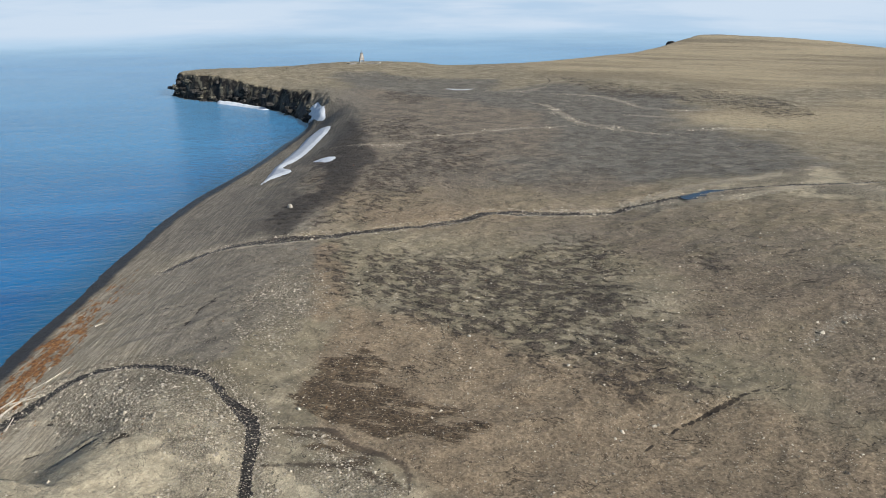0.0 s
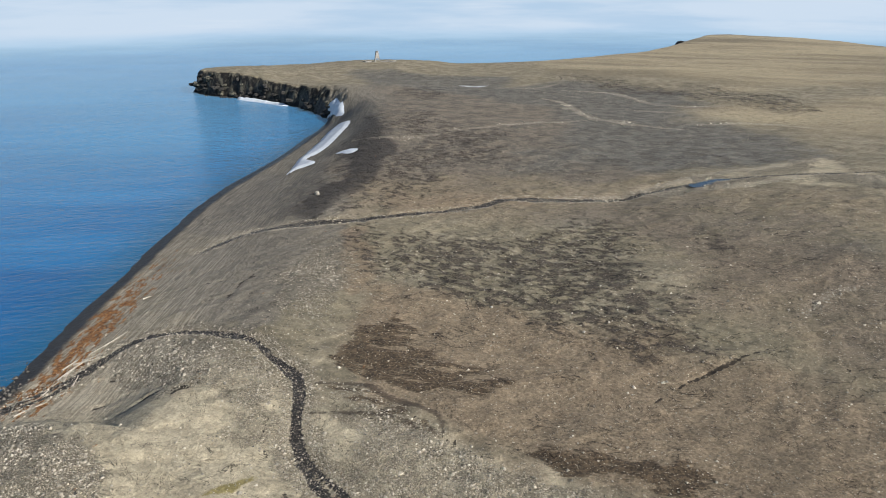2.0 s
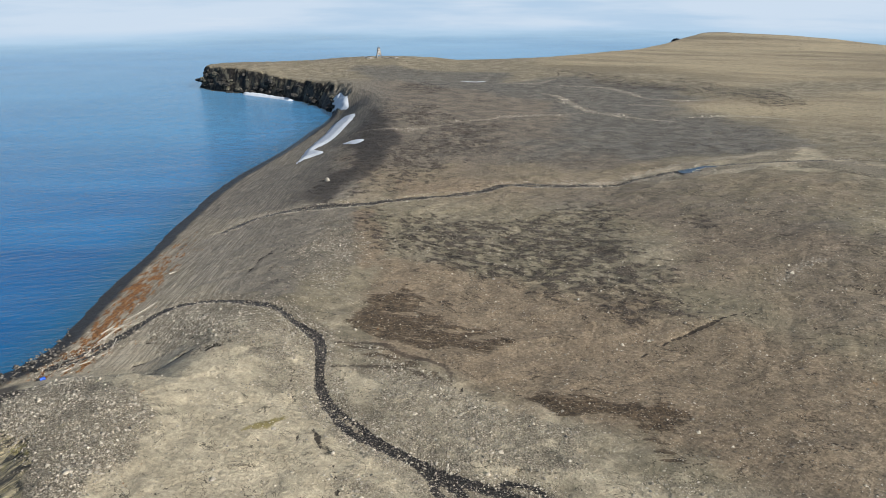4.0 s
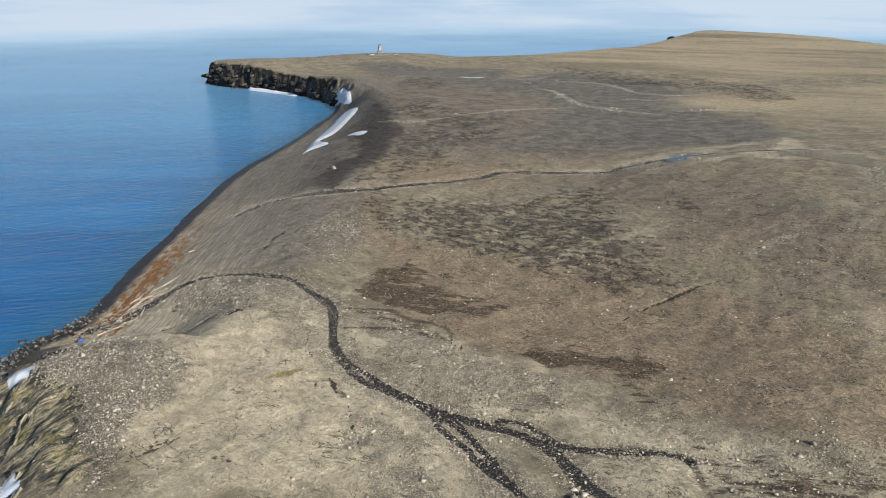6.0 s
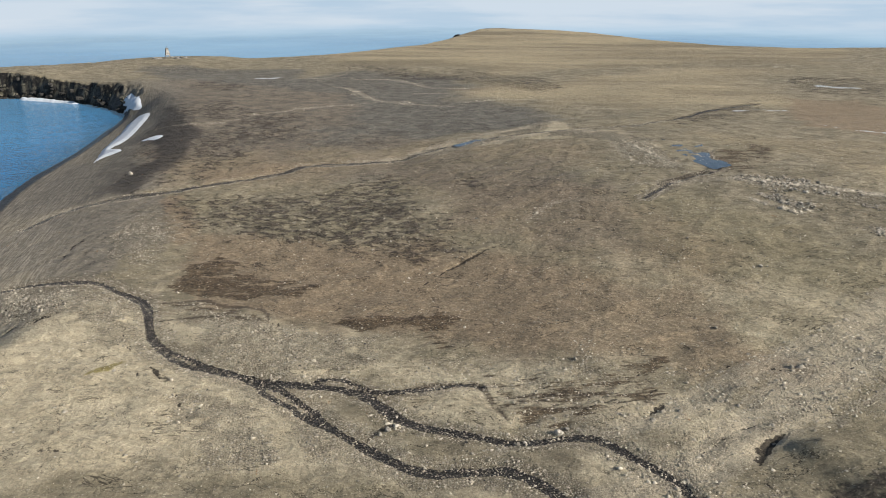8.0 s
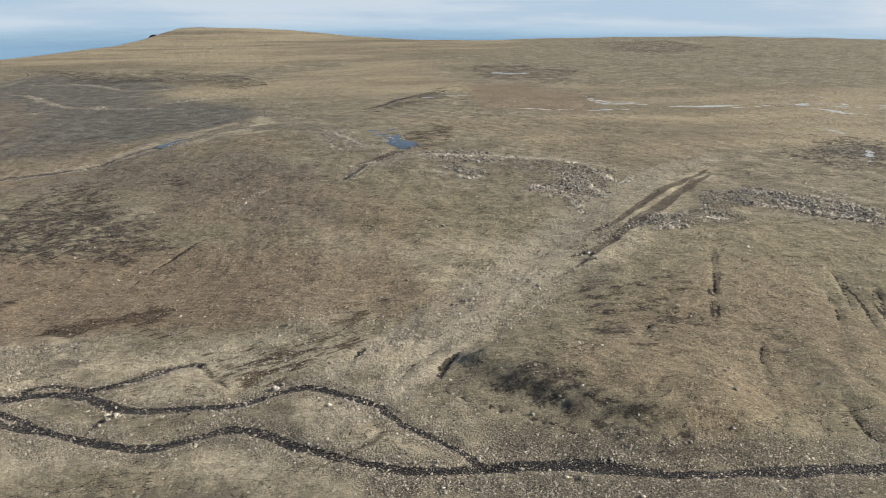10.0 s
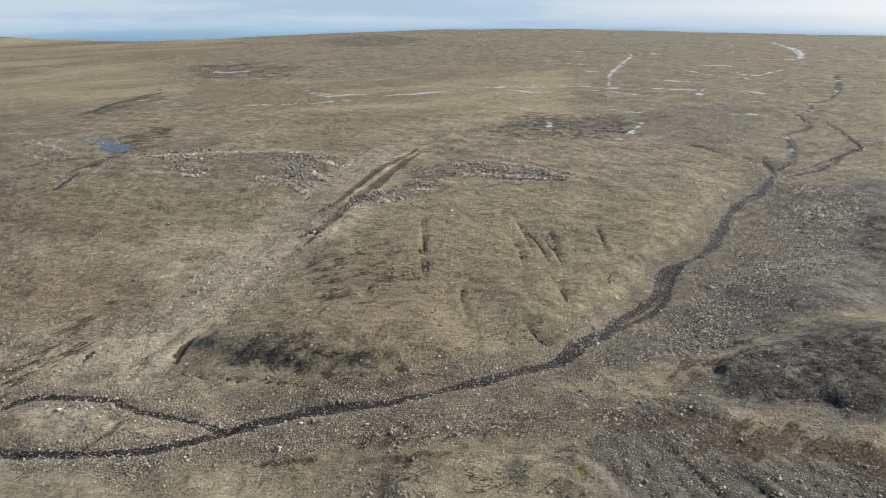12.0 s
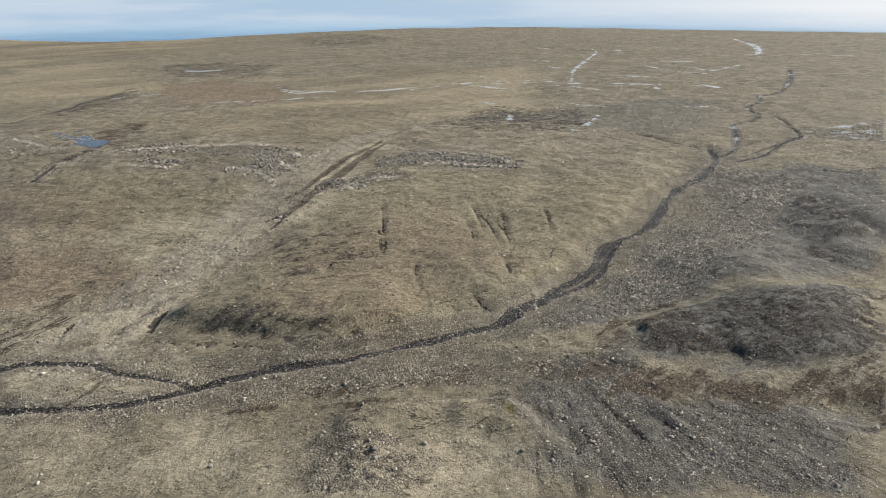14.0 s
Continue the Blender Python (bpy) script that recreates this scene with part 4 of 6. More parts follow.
patch("tan", 30.0, 0.7, [(120, 364), (252, 397), (360, 394), (243, 250), (166, 245), (134, 256), (122, 302)])
patch("tan", 20.0, 0.7, [(146, 261), (151, 167), (231, 142), (281, 111), (186, 48), (157, 55), (144, 107), (132, 156)])
patch("tan", 20.0, 0.7, [(300, 245), (410, 148), (453, 93), (281, 18), (222, 67), (206, 113)])
mark("crack_and_shade", 0.25, 0.5, [(28, 85), (34, 91), (41.8, 94.9), (49.7, 98.8), (56.9, 99.7)])
mark("crack_and_shade", 0.12, 0.3, [(-69, 136), (-60, 139), (-52, 140), (-42, 144), (-30, 145)])
mark("crack_and_shade", 0.18, 0.4, [(-54, 128), (-53, 141), (-49, 144), (-46, 151)])
mark("crack_and_shade", 0.35, 0.6, [(113.2, -0.2), (108.2, -4), (101.6, -9.2)])
mark("crack_and_shade", 0.25, 0.5, [(143, -8), (135, -15), (128.7, -21.6), (115.1, -31.8)])
mark("crack_and_shade", 0.18, 0.4, [(138, -20), (129.6, -24.9), (119.5, -31.8)])
mark("crack_and_shade", 0.15, 0.3, [(148, -25), (139.5, -29.7), (133.5, -34.1)])
mark("crack_and_shade", 0.35, 0.5, [(61.8, 13.2), (57.9, 10.7), (53.6, 7.7)])
mark("crack_and_shade", 0.15, 0.3, [(51.4, 25.9), (48, 23.4)])
mark("crack_and_shade", 0.15, 0.3, [(56.2, 16), (50.6, 12.6)])
mark("crack_and_shade", 0.18, 0.35, [(53.2, 3.1), (54.7, -3.6), (57.6, -10), (59.5, -18.4)])
mark("crack_and_shade", 0.2, 0.4, [(-27.9, 64.4), (-27.4, 60.7)])
mark("crack_and_shade", 0.35, 0.6, [(-26.2, 65.4), (-24.9, 63), (-23.7, 59.3)])
mark("crack_and_shade", 0.15, 0.4, [(-52.2, 89.7), (-51.2, 91.9), (-48, 91)])
mark("crack_and_shade", 0.15, 0.4, [(-61.5, 99.1), (-57, 98.8), (-52.2, 97.1)])
mark("crack_and_shade", 0.2, 0.4, [(-49.5, 39.3), (-47, 42.2), (-44.5, 45.6), (-42.1, 50.1)])
mark("crack_and_shade", 0.2, 0.4, [(-39.7, 41), (-36.2, 40.5), (-32.3, 38.9)])
mark("crack_and_shade", 0.12, 0.3, [(41.6, 66.9), (46.5, 67.8), (48.7, 68.6)])
mark("crack_and_shade", 0.12, 0.3, [(50, 78.7), (51.1, 74.2)])
mark("crack_and_shade", 0.2, 0.3, [(58.7, 85.3), (61.1, 92.1), (61.6, 95.8)])
mark("crack_and_shade", 0.2, 0.35, [(64.6, 88), (70, 91.6), (72.8, 93)])
mark("crack_and_shade", 0.15, 0.3, [(-5.1, 87), (-3.6, 80), (-2.6, 73.7), (-3.3, 64)])
mark("crack_and_shade", 0.15, 0.3, [(1.2, 61.4), (4.5, 58)])
mark("crack_and_shade", 0.2, 0.3, [(27.8, 41.2), (29.1, 38.7), (30.1, 37.4)])
mark("crack_and_shade", 0.15, 0.3, [(9.3, 108.5), (10.7, 103.8)])
mark("crack_and_shade", 0.15, 0.3, [(24.4, 93.1), (25.4, 89.4)])
mark("crack_and_shade", 0.12, 0.3, [(-57, 217), (-55, 207), (-53, 200)])
mark("crack_and_shade", 0.12, 0.3, [(-51, 198), (-45, 186)])
mark("crack_and_shade", 0.18, 0.4, [(61.2, 13.3), (57, 11.2), (54.4, 9.1)])
mark("crack_and_shade", 0.15, 0.3, [(54.4, -0.1), (54.6, -3.5), (56.1, -7.5)])
mark("crack_and_shade", 0.15, 0.3, [(9.4, 16.5), (3.1, 19), (-0.4, 20.4)])
mark("crack_and_shade", 0.12, 0.3, [(87, 103), (75, 90), (69, 88)])
mark("crack_and_shade", 0.15, 0.4, [(48.7, 27.3), (52, 29.1), (54.6, 29.6)])
mark("seep", 0.5, 0.1, [(-26.9, 94.7), (-19, 94.6), (-14.1, 90), (-6.2, 85.2), (-5.1, 79.6)])
mark("seep", 0.3, 0.1, [(-26.8, 84.9), (-18.2, 85.5), (-12.7, 84.4), (-8.3, 80.4)])
mark("seep", 0.4, 0.15, [(12.7, 43.5), (18.9, 44.9), (26.4, 42.5), (27.7, 40.2), (27.7, 34.2), (28.6, 28.4)])
mark("seep", 0.2, 0.15, [(29.6, 36.6), (34.4, 35.6), (39.6, 32.8), (44.5, 31.7), (50, 33.7)])
mark("seep", 0.2, 0.15, [(30, 32.2), (36.4, 30.4), (41.3, 27.5)])
mark("seep", 0.7, 0.4, [(182, 46), (164, 42), (150, 40), (133, 35), (124, 33), (117, 33)])
mark("seep", 0.5, 0.4, [(124, 28), (116, 26), (109, 26), (104, 27)])
mark("seep", 0.2, 0.2, [(65.2, -56.9), (64.3, -54.6), (65.3, -59.5), (63.2, -63.9), (61, -67.3)])
mark("seep", 0.3, 0.3, [(146, 215), (170, 213), (206, 223), (237, 219)])
mark("seep", 1.0, 0.3, [(103, 115), (112, 117), (121, 119)])
mark("seep", 0.25, 0.2, [(60, 495), (66, 465), (59, 441)])
mark("seep", 0.5, 0.5, [(250, -19), (251, -25), (246, -35), (243, -48)])
mark("seep", 0.5, 0.4, [(326, -62), (302, -71), (284, -76), (271, -72), (259, -68), (244, -63), (232, -57)])
mark("seep", 0.4, 0.4, [(204, -67), (191, -71), (181, -69), (172, -72)])
mark("melt_and_glint", 0.45, 0, [(246, -55), (251, -57.6), (273, -54.6), (296, -50), (310, -55), (325, -55), (341, -48), (358, -52), (375, -49), (405, -56), (454, -55), (500, -50)])
mark("melt_and_glint", 0.9, 0, [(210, 176), (219, 160), (241, 145), (259, 139)])
mark("melt_and_glint", 0.8, 0, [(284, 188), (268, 162), (283, 148)])
mark("melt_and_glint", 1.4, 0, [(286, 135), (309, 126), (325, 122)])
mark("melt_and_glint", 0.7, 0, [(339, 115), (361, 83), (382, 53)])
mark("melt_and_glint", 1.0, 0, [(382, 53), (434, 71), (500, 85), (562, 100), (574, 116)])
mark("melt_and_glint", 2.0, 0, [(371, 52), (380, 46)])
mark("melt_and_glint", 1.5, 0, [(380, 36), (387, 25), (391, -5)])
mark("melt_and_glint", 1.0, 0, [(481, 38), (473, 29), (458, 11)])
mark("melt_and_glint", 1.0, 0, [(484, 5), (472, -7), (514, -18)])
mark("melt_and_glint", 1.0, 0, [(390, 7), (372, 1)])
mark("melt_and_glint", 1.5, 0, [(566, 19), (586, -15), (618, -16), (680, -4), (746, 24)])
mark("melt_and_glint", 1.0, 0, [(595, -20), (614, -59), (643, -103)])
mark("melt_and_glint", 2.2, 0, [(321, 306), (321, 290), (333, 279)])
mark("melt_and_glint", 1.0, 0, [(362, 398), (366, 390)])
mark("melt_and_glint", 0.6, 0, [(239, 0), (262, 1), (290, 5)])
mark("melt_and_glint", 0.6, 0, [(256, 33), (235, 23)])
mark("melt_and_glint", 0.9, 0, [(286, -74), (304, -83), (318, -94), (333, -104)])
mark("melt_and_glint", 0.9, 0, [(283, -77), (291, -88), (292, -104)])
mark("melt_and_glint", 0.9, 0, [(294, -80), (300, -91), (314, -104)])
mark("melt_and_glint", 1.5, 0, [(0, 435), (9, 428), (18, 434)])
mark("melt_and_glint", 0.9, 0, [(203, 220), (231, 221)])
mark("melt_and_glint", 1.6, 0, [(313.7, 295.4), (322.9, 289.7), (331.3, 280.2)])
mark("melt_and_glint", 0.8, 0, [(311.6, 118), (343, 110), (366, 89), (386, 64)])
mark("melt_and_glint", 1.2, 0, [(280.4, 183.1), (273.9, 158.3), (292.7, 151.2)])
mark("melt_and_glint", 1.0, 0, [(598.5, -17), (680, -1), (760.7, 26)])
mark("melt_and_glint", 0.7, 0, [(308, -103.9), (294.9, -91.4), (284.2, -78.5)])
mark("scar", 1.6, 0, [(23, 425), (44, 422), (63, 442)])
mark("scar", 1.8, 0, [(61, 413), (84, 404), (93, 385), (101, 358)])
mark("scar", 1.8, 0, [(44, 384), (53, 370), (57, 345), (62, 322), (77, 311)])
mark("scar", 1.5, 0, [(62, 322), (77, 302), (94, 292)])
mark("scar", 1.3, 0, [(84, 345), (97, 338), (108, 333)])
mark("scar", 1.3, 0, [(98, 363), (116, 351), (133, 350)])
mark("scar", 1.3, 0, [(16, 300), (36, 311), (59, 319)])
mark("scar", 1.0, 0, [(-46, 280), (-25, 274), (-5, 283)])
mark("scar", 1.0, 0, [(-13, 290), (3, 292), (22, 304)])
mark("scar", 1.5, 0, [(101, 302), (129, 304), (151, 283)])
mark("scar", 1.8, 0, [(49, 194), (61, 198), (84, 210), (106, 216), (120, 225)])
mark("scar", 2.0, 0, [(55, 189), (68, 191), (83, 191), (104, 199)])
mark("scar", 2.2, 0, [(108, 199), (116, 190), (117, 174), (117, 161)])
mark("scar", 1.5, 0, [(25, 193), (39, 191), (49, 192)])
mark("scar", 0.8, 0, [(61.2, 107.9), (67.1, 113.8), (72, 116), (78, 118)])
mark("scar", 1.2, 0, [(-73, 177), (-63, 180), (-51, 178), (-40, 175)])
mark("scar", 1.5, 0, [(97, 118), (114, 113), (125, 106), (146, 84)])
mark("scar", 1.5, 0, [(118, 175), (116, 145), (117, 128), (127, 127)])
mark("scar", 1.2, 0, [(118, 179), (108, 139), (112, 130)])
mark("scar", 1.5, 0, [(121, 107), (139, 94), (156, 73), (160, 57)])
mark("scar", 1.2, 0, [(146, 29), (152, 21), (162, 8), (172, -6)])
mark("scar", 1.2, 0, [(173, 26), (185, 12), (185, 2)])
mark("scar", 1.5, 0, [(121, 33), (131, 33), (139, 27)])
mark("scar", 1.2, 0, [(67.4, 12), (83.5, 16.1), (98.7, 20.4)])
mark("scar", 1.0, 0, [(177, -86), (156, -73), (139, -64), (118.1, -57.5)])
mark("scar", 0.8, 0, [(89.2, -93.9), (95.2, -99.5), (104.2, -104.5)])
mark("scar", 1.5, 0, [(231, 12), (241, -7), (248, -17)])
mark("scar", 1.5, 0, [(110.3, -45.7), (90.3, -48.4), (87.2, -46.5)])
mark("row", 0.5, 0.4, [(167, 27), (177, 16), (180, 4), (177, -5)])
mark("row", 0.5, 0.4, [(158, 22), (166, 10), (172, -4)])
mark("row", 0.4, 0.3, [(133, 25), (142, 22), (147, 18)])
mark("row", 0.4, 0.3, [(129, 24), (139, 20)])
mark("row", 0.5, 0.4, [(130, 67), (130, 55), (125, 43)])
mark("row", 0.5, 0.4, [(145, 69), (140, 53), (137, 47)])
mark("row", 0.4, 0.3, [(152, 64), (149, 51), (156, 54)])
mark("row", 0.4, 0.3, [(121, 96), (124, 82)])
mark("row", 0.4, 0.3, [(117, 93), (121, 81)])
mark("row", 0.4, 0.3, [(118, 160), (116, 141), (116, 126)])
mark("row", 0.3, 0.2, [(123, 109), (139, 94), (155, 72)])
mark("row", 0.3, 0.2, [(244, -100), (251, -104)])
mark("row", 0.4, 0.3, [(237, -87), (239, -95), (253, -104)])
patch("warm", 10.0, 0.45, [(-59.0, 396.0), (-41.0, 424.0), (15.0, 398.0), (57.0, 363.0), (44.0, 256.0), (16.0, 223.0), (-9.0, 196.0), (-29.0, 190.0), (-40.0, 196.0), (-44.0, 268.0)])
patch("heath_and_shade", 5.0, 0.75, [(-48.0, 196.0), (-38.0, 200.0), (-26.0, 240.0), (-32.0, 300.0), (-44.0, 330.0), (-46.0, 268.0)])
patch("heath_and_shade", 4.0, 0.6, [(-18.0, 225.0), (10.0, 240.0), (20.0, 290.0), (-5.0, 300.0), (-20.0, 260.0)])
patch("scree_and_shade", 1.5, 0.8, [(-92.0, 86.0), (-84.0, 87.0), (-79.0, 84.0), (-80.0, 78.0), (-86.0, 76.0), (-93.0, 80.0)])
patch("warm", 8.0, 1.0, [(262.0, 254.0), (299.0, 243.0), (282.0, 170.0), (247.0, 143.0), (223.0, 164.0), (219.0, 198.0)])
mark("melt_and_glint", 0.8, 0.1, [(564.4, 133.6), (563.0, 139.5), (564.8, 145.4), (565.0, 150.4)])
mark("melt_and_glint", 1.1, 0.1, [(574.7, 75.9), (570.1, 80.2), (569.9, 84.5), (576.0, 88.1)])
mark("melt_and_glint", 1.5, 0.1, [(518.8, 10.6), (520.1, 20.7), (516.2, 30.7), (520.1, 39.4)])
mark("melt_and_glint", 1.2, 0.1, [(444.9, 69.8), (444.4, 77.6), (439.5, 85.5), (445.1, 92.2)])
mark("melt_and_glint", 1.5, 0.1, [(394.2, -27.0), (400.9, -20.7), (397.8, -14.4), (399.8, -9.0)])
mark("melt_and_glint", 1.5, 0.1, [(343.4, 70.9), (339.2, 80.1), (342.4, 89.3), (339.6, 97.1)])
mark("melt_and_glint", 1.1, 0.1, [(304.8, 0.2), (305.1, 10.6), (305.7, 20.9), (311.7, 29.8)])
mark("melt_and_glint", 1.2, 0.1, [(358.4, 27.7), (360.1, 36.3), (359.1, 44.9), (358.8, 52.3)])
mark("melt_and_glint", 1.6, 0.1, [(423.2, 18.2), (421.5, 26.4), (423.4, 34.7), (422.9, 41.8)])
mark("melt_and_glint", 1.2, 0.1, [(467.3, 97.3), (472.9, 106.2), (473.7, 115.1), (473.2, 122.7)])
mark("melt_and_glint", 0.8, 0.1, [(377.7, 106.9), (382.7, 116.1), (380.6, 125.3), (378.3, 133.1)])
mark("melt_and_glint", 0.8, 0.1, [(293.9, 45.5), (286.7, 55.6), (292.4, 65.8), (289.3, 74.5)])
mark("melt_and_glint", 0.7, 0.1, [(332.2, -38.9), (333.0, -32.7), (326.4, -26.4), (330.9, -21.1)])
mark("melt_and_glint", 1.6, 0.1, [(448.6, -13.2), (453.0, -4.0), (453.8, 5.3), (450.0, 13.2)])
mark("scar", 4.5, 0.5, [(196, 52), (176, 53), (150, 47), (111, 38), (90, 28), (70, 20), (50, 11), (30, 8)])
mark("scar", 2.0, 0.2, [(111, 38), (88, 33), (66, 27), (44, 22), (24, 24)])
# low curved banks near the bluff; the dark lines paint their shadows
mark("crack_and_shade", 0.2, 0.9, [(-67.0, 92.0), (-65.0, 94.0), (-61.0, 96.0)])
mark("crack_and_shade", 0.2, 0.9, [(-57.0, 93.0), (-55.0, 94.0), (-51.0, 95.0)])
mark("crack_and_shade", 0.2, 0.9, [(-60.0, 88.0), (-55.0, 92.0), (-52.0, 92.0)])
mark("crack_and_shade", 0.2, 0.9, [(-51.0, 86.0), (-50.0, 90.0), (-47.0, 91.0)])
mark("crack_and_shade", 0.2, 0.9, [(-70.0, 102.0), (-66.0, 102.0), (-65.0, 103.0)])
mark("crack_and_shade", 0.12, 0.5, [(-50.0, 41.0), (-47.0, 45.0), (-45.0, 48.0), (-42.0, 51.0)])
mark("crack_and_shade", 0.12, 0.5, [(-40.0, 42.0), (-36.0, 41.0), (-32.0, 39.0)])
mark("crack_and_shade", 0.12, 0.5, [(-54.0, 55.0), (-51.0, 53.0), (-49.0, 52.0)])
mark("crack_and_shade", 0.12, 0.5, [(-48.0, 42.0), (-46.0, 43.0)])
# steps in the beach slope, their shade drawn as lines
mark("crack_and_shade", 0.14, 0.4, [(-65.0, 129.0), (-51.0, 135.0), (-34.0, 140.0)])
mark("crack_and_shade", 0.14, 0.4, [(-52.0, 120.0), (-49.0, 131.0), (-44.0, 144.0)])
mark("crack_and_shade", 0.14, 0.5, [(101.0, -61.0), (108.0, -61.0), (114.0, -65.0), (120.0, -73.0)])
mark("crack_and_shade", 0.14, 0.5, [(88.0, -66.0), (92.0, -78.0), (99.0, -90.0), (107.0, -99.0)])
mark("crack_and_shade", 0.14, 0.5, [(82.0, -66.0), (88.0, -80.0), (96.0, -93.0)])
mark("crack_and_shade", 0.14, 0.5, [(264.0, -9.0), (273.0, -24.0), (263.0, -47.0)])
mark("crack_and_shade", 0.14, 0.5, [(203.0, -82.0), (196.0, -91.0), (190.0, -98.0)])
mark("crack_and_shade", 0.06, 0.2, [(86.0, 96.0), (106.0, 77.0), (117.0, 46.0)])
mark("crack_and_shade", 0.06, 0.2, [(75.0, 78.0), (90.0, 65.0), (98.0, 42.0)])
mark("crack_and_shade", 0.06, 0.2, [(69.0, 55.0), (81.0, 45.0), (85.0, 31.0)])
mark("crack_and_shade", 0.06, 0.2, [(119.0, 110.0), (137.0, 100.0), (146.0, 75.0)])
# Broad swells and hollows of the plateau: place, reach, height.
HILLS = [
    (-60, -90, 75, -1.2), (-60, -10, 75, -0.2), (-60, 70, 75, -1.7), (-60, 150, 75, -3.6), (20, -90, 75, 1.7), (20, -10, 75, -1.8),
    (20, 70, 75, -5.0), (20, 150, 75, -3.6), (20, 240, 75, 0.2), (100, -90, 75, -2.0), (100, -10, 75, 1.5), (100, 70, 75, 1.5),
    (100, 150, 75, 5.0), (190, -90, 75, -2.6), (190, -10, 75, 3.1), (190, 70, 75, 2.5), (190, 150, 75, 3.6), (190, 240, 75, 1.3),
    (0, 340, 110, -3.0), (-80, 480, 110, -1.2), (100, 560, 160, 2.0), (330, 0, 160, 1.2), (330, 250, 200, -0.2), (280, 760, 200, 0.9),
    (650, 0, 300, 3.9), (650, 350, 300, 2.1), (-60, 545, 45, 3.0), (-20, 320, 60, 3.5), (-30, 390, 50, 2.0), (300, 800, 110, 3.5),
    (-155, 495, 50, 4.0), (-62, 415, 32, 4.0),
]
# Watercourses: half width, depth, gravel margin, points.
LOWER_STREAM = [(-82, 93), (-77, 99), (-73, 107), (-68, 116), (-59, 118), (-51, 115), (-43, 111), (-37, 103), (-31, 97), (-29, 89), (-28, 82), (-26, 75),
                (-23, 70), (-18, 64), (-9, 57), (-6, 52), (-2, 46), (1, 40), (7, 30), (11, 24), (15, 21), (23, 19), (27, 14), (29, 8), (32, 2), (37, -6),
                (41, -10), (46, -13)]
UPPER_STREAM = [(46, -13), (51, -17), (56, -22), (60, -27), (65, -32), (69, -34), (74, -38), (81, -42), (86, -46), (92, -46), (99, -48), (108, -50),
                (117, -52), (126, -51), (134, -50), (145, -53), (153, -54), (166, -53), (187, -52), (201, -55), (220, -56), (235, -54), (245, -50)]
HEAD_STREAM = [(242, -49.7), (236, -55), (251, -57.6), (273, -54.6), (296, -50), (310, -55), (325, -55), (341, -48), (358, -52), (375, -49), (405, -56), (454, -55), (500, -50)]
SIDE_STREAM = [(233, -61), (247, -67.6), (273, -72), (286, -75.5), (302, -71), (322, -64)]
STRAND = [(-8, 56), (-3, 53), (2, 51), (8, 47), (11, 41), (14, 35), (20, 30), (26, 25), (33, 23), (38, 21), (41, 14), (43, 8), (43, 2), (45, -5), (46, -13)]
SIDE_STRAND = [(2, 53), (6, 52), (10, 47), (13, 45), (18, 44), (25, 43), (28, 41)]
BAY_STREAM = [(-72, 169), (-64, 178), (-55, 180), (-44, 179), (-34, 180), (-23, 182), (-9, 185), (4, 189), (13, 193), (25, 192), (37, 190), (46, 190)]
BAY_UPPER = [(46, 190), (57, 193), (71, 198), (85, 201), (100, 201), (111, 199), (125, 199), (138, 196), (152, 200), (171, 210), (206, 232), (236, 246)]
POND_BROOK = [(95, 108), (110, 116), (124, 118), (128, 128), (133, 138)]
STREAMS = [(LOWER_STREAM, 0.95, 0.4, 4), (UPPER_STREAM, 1.15, 0.45, 7), (HEAD_STREAM, 0.55, 0.4, 2), (SIDE_STREAM, 0.5, 0.4, 2), (STRAND, 0.8, 0.3, 3), (SIDE_STRAND, 0.4, 0.2, 1.5),
           (BAY_STREAM, 1.0, 0.4, 0.5), (BAY_UPPER, 0.9, 0.5, 2.5), (POND_BROOK, 0.7, 0.3, 3)]
STREAMS = [(smooth_line(points), *rest) for points, *rest in STREAMS]

def blobs(x, y, places):
    """The sum of soft oval patches: centre, two reaches, turn in degrees, height."""
    total = np.zeros(x.shape)
    for cx, cy, rx, ry, turn, high in places:
        c, s = math.cos(radians(turn)), math.sin(radians(turn))
        u, v = ((x - cx) * c + (y - cy) * s) / rx, ((y - cy) * c - (x - cx) * s) / ry
        total += high * np.exp(-(u * u + v * v))
    return total


# Small relief: knolls and hollows.
KNOLLS = [(84, -18, 14, 22, 20, 0.8), (122, -88, 30, 15, 35, 3.2), (44, -46, 11, 8, 20, 1.6), (192, -104, 18, 10, 40, 2.5), (165, -98, 10, 7, 30, 1.5),
          (30, 130, 30, 22, -20, 1.2), (-48, 100, 12, 6, -20, 0.8), (-44, 92, 8, 5, 0, 0.6), (90, -104, 5, 8, 20, -2.0), (196, -90, 5, 12, 40, -1.5)]
# Banks: the ground left of the line stands higher: height, width of the face, how far it holds.
HILL_BANK = [(80, -38), (74, -33), (69, -28), (66.2, -22.5), (62.7, -15.5), (59.7, -8), (58.2, 2), (60, 11), (66, 15)]
KNOLL_RIDGE = [(140, -98), (121, -82), (110.4, -70.7), (102, -65.6), (94.4, -65.2), (89, -66.4)]
MOSS_BANK = [(60, -48.4), (64.2, -55.6), (64.2, -60.5), (60.7, -66.2), (56.2, -70.6)]
FAR_KNOLL = [(204, -83), (200.7, -90), (183.4, -98.6), (177.4, -104.5)]
SCARP = [(83.8, -41.4), (93.1, -43.7), (107.9, -46.8), (122.3, -48.8), (136.9, -47.7), (150, -49), (168, -50), (191, -50), (215, -51)]
BLUFF = [(-92, 82), (-86, 85), (-81, 86.5), (-76, 87), (-70, 85.5), (-62, 81.5), (-56, 78.5), (-48, 76)]
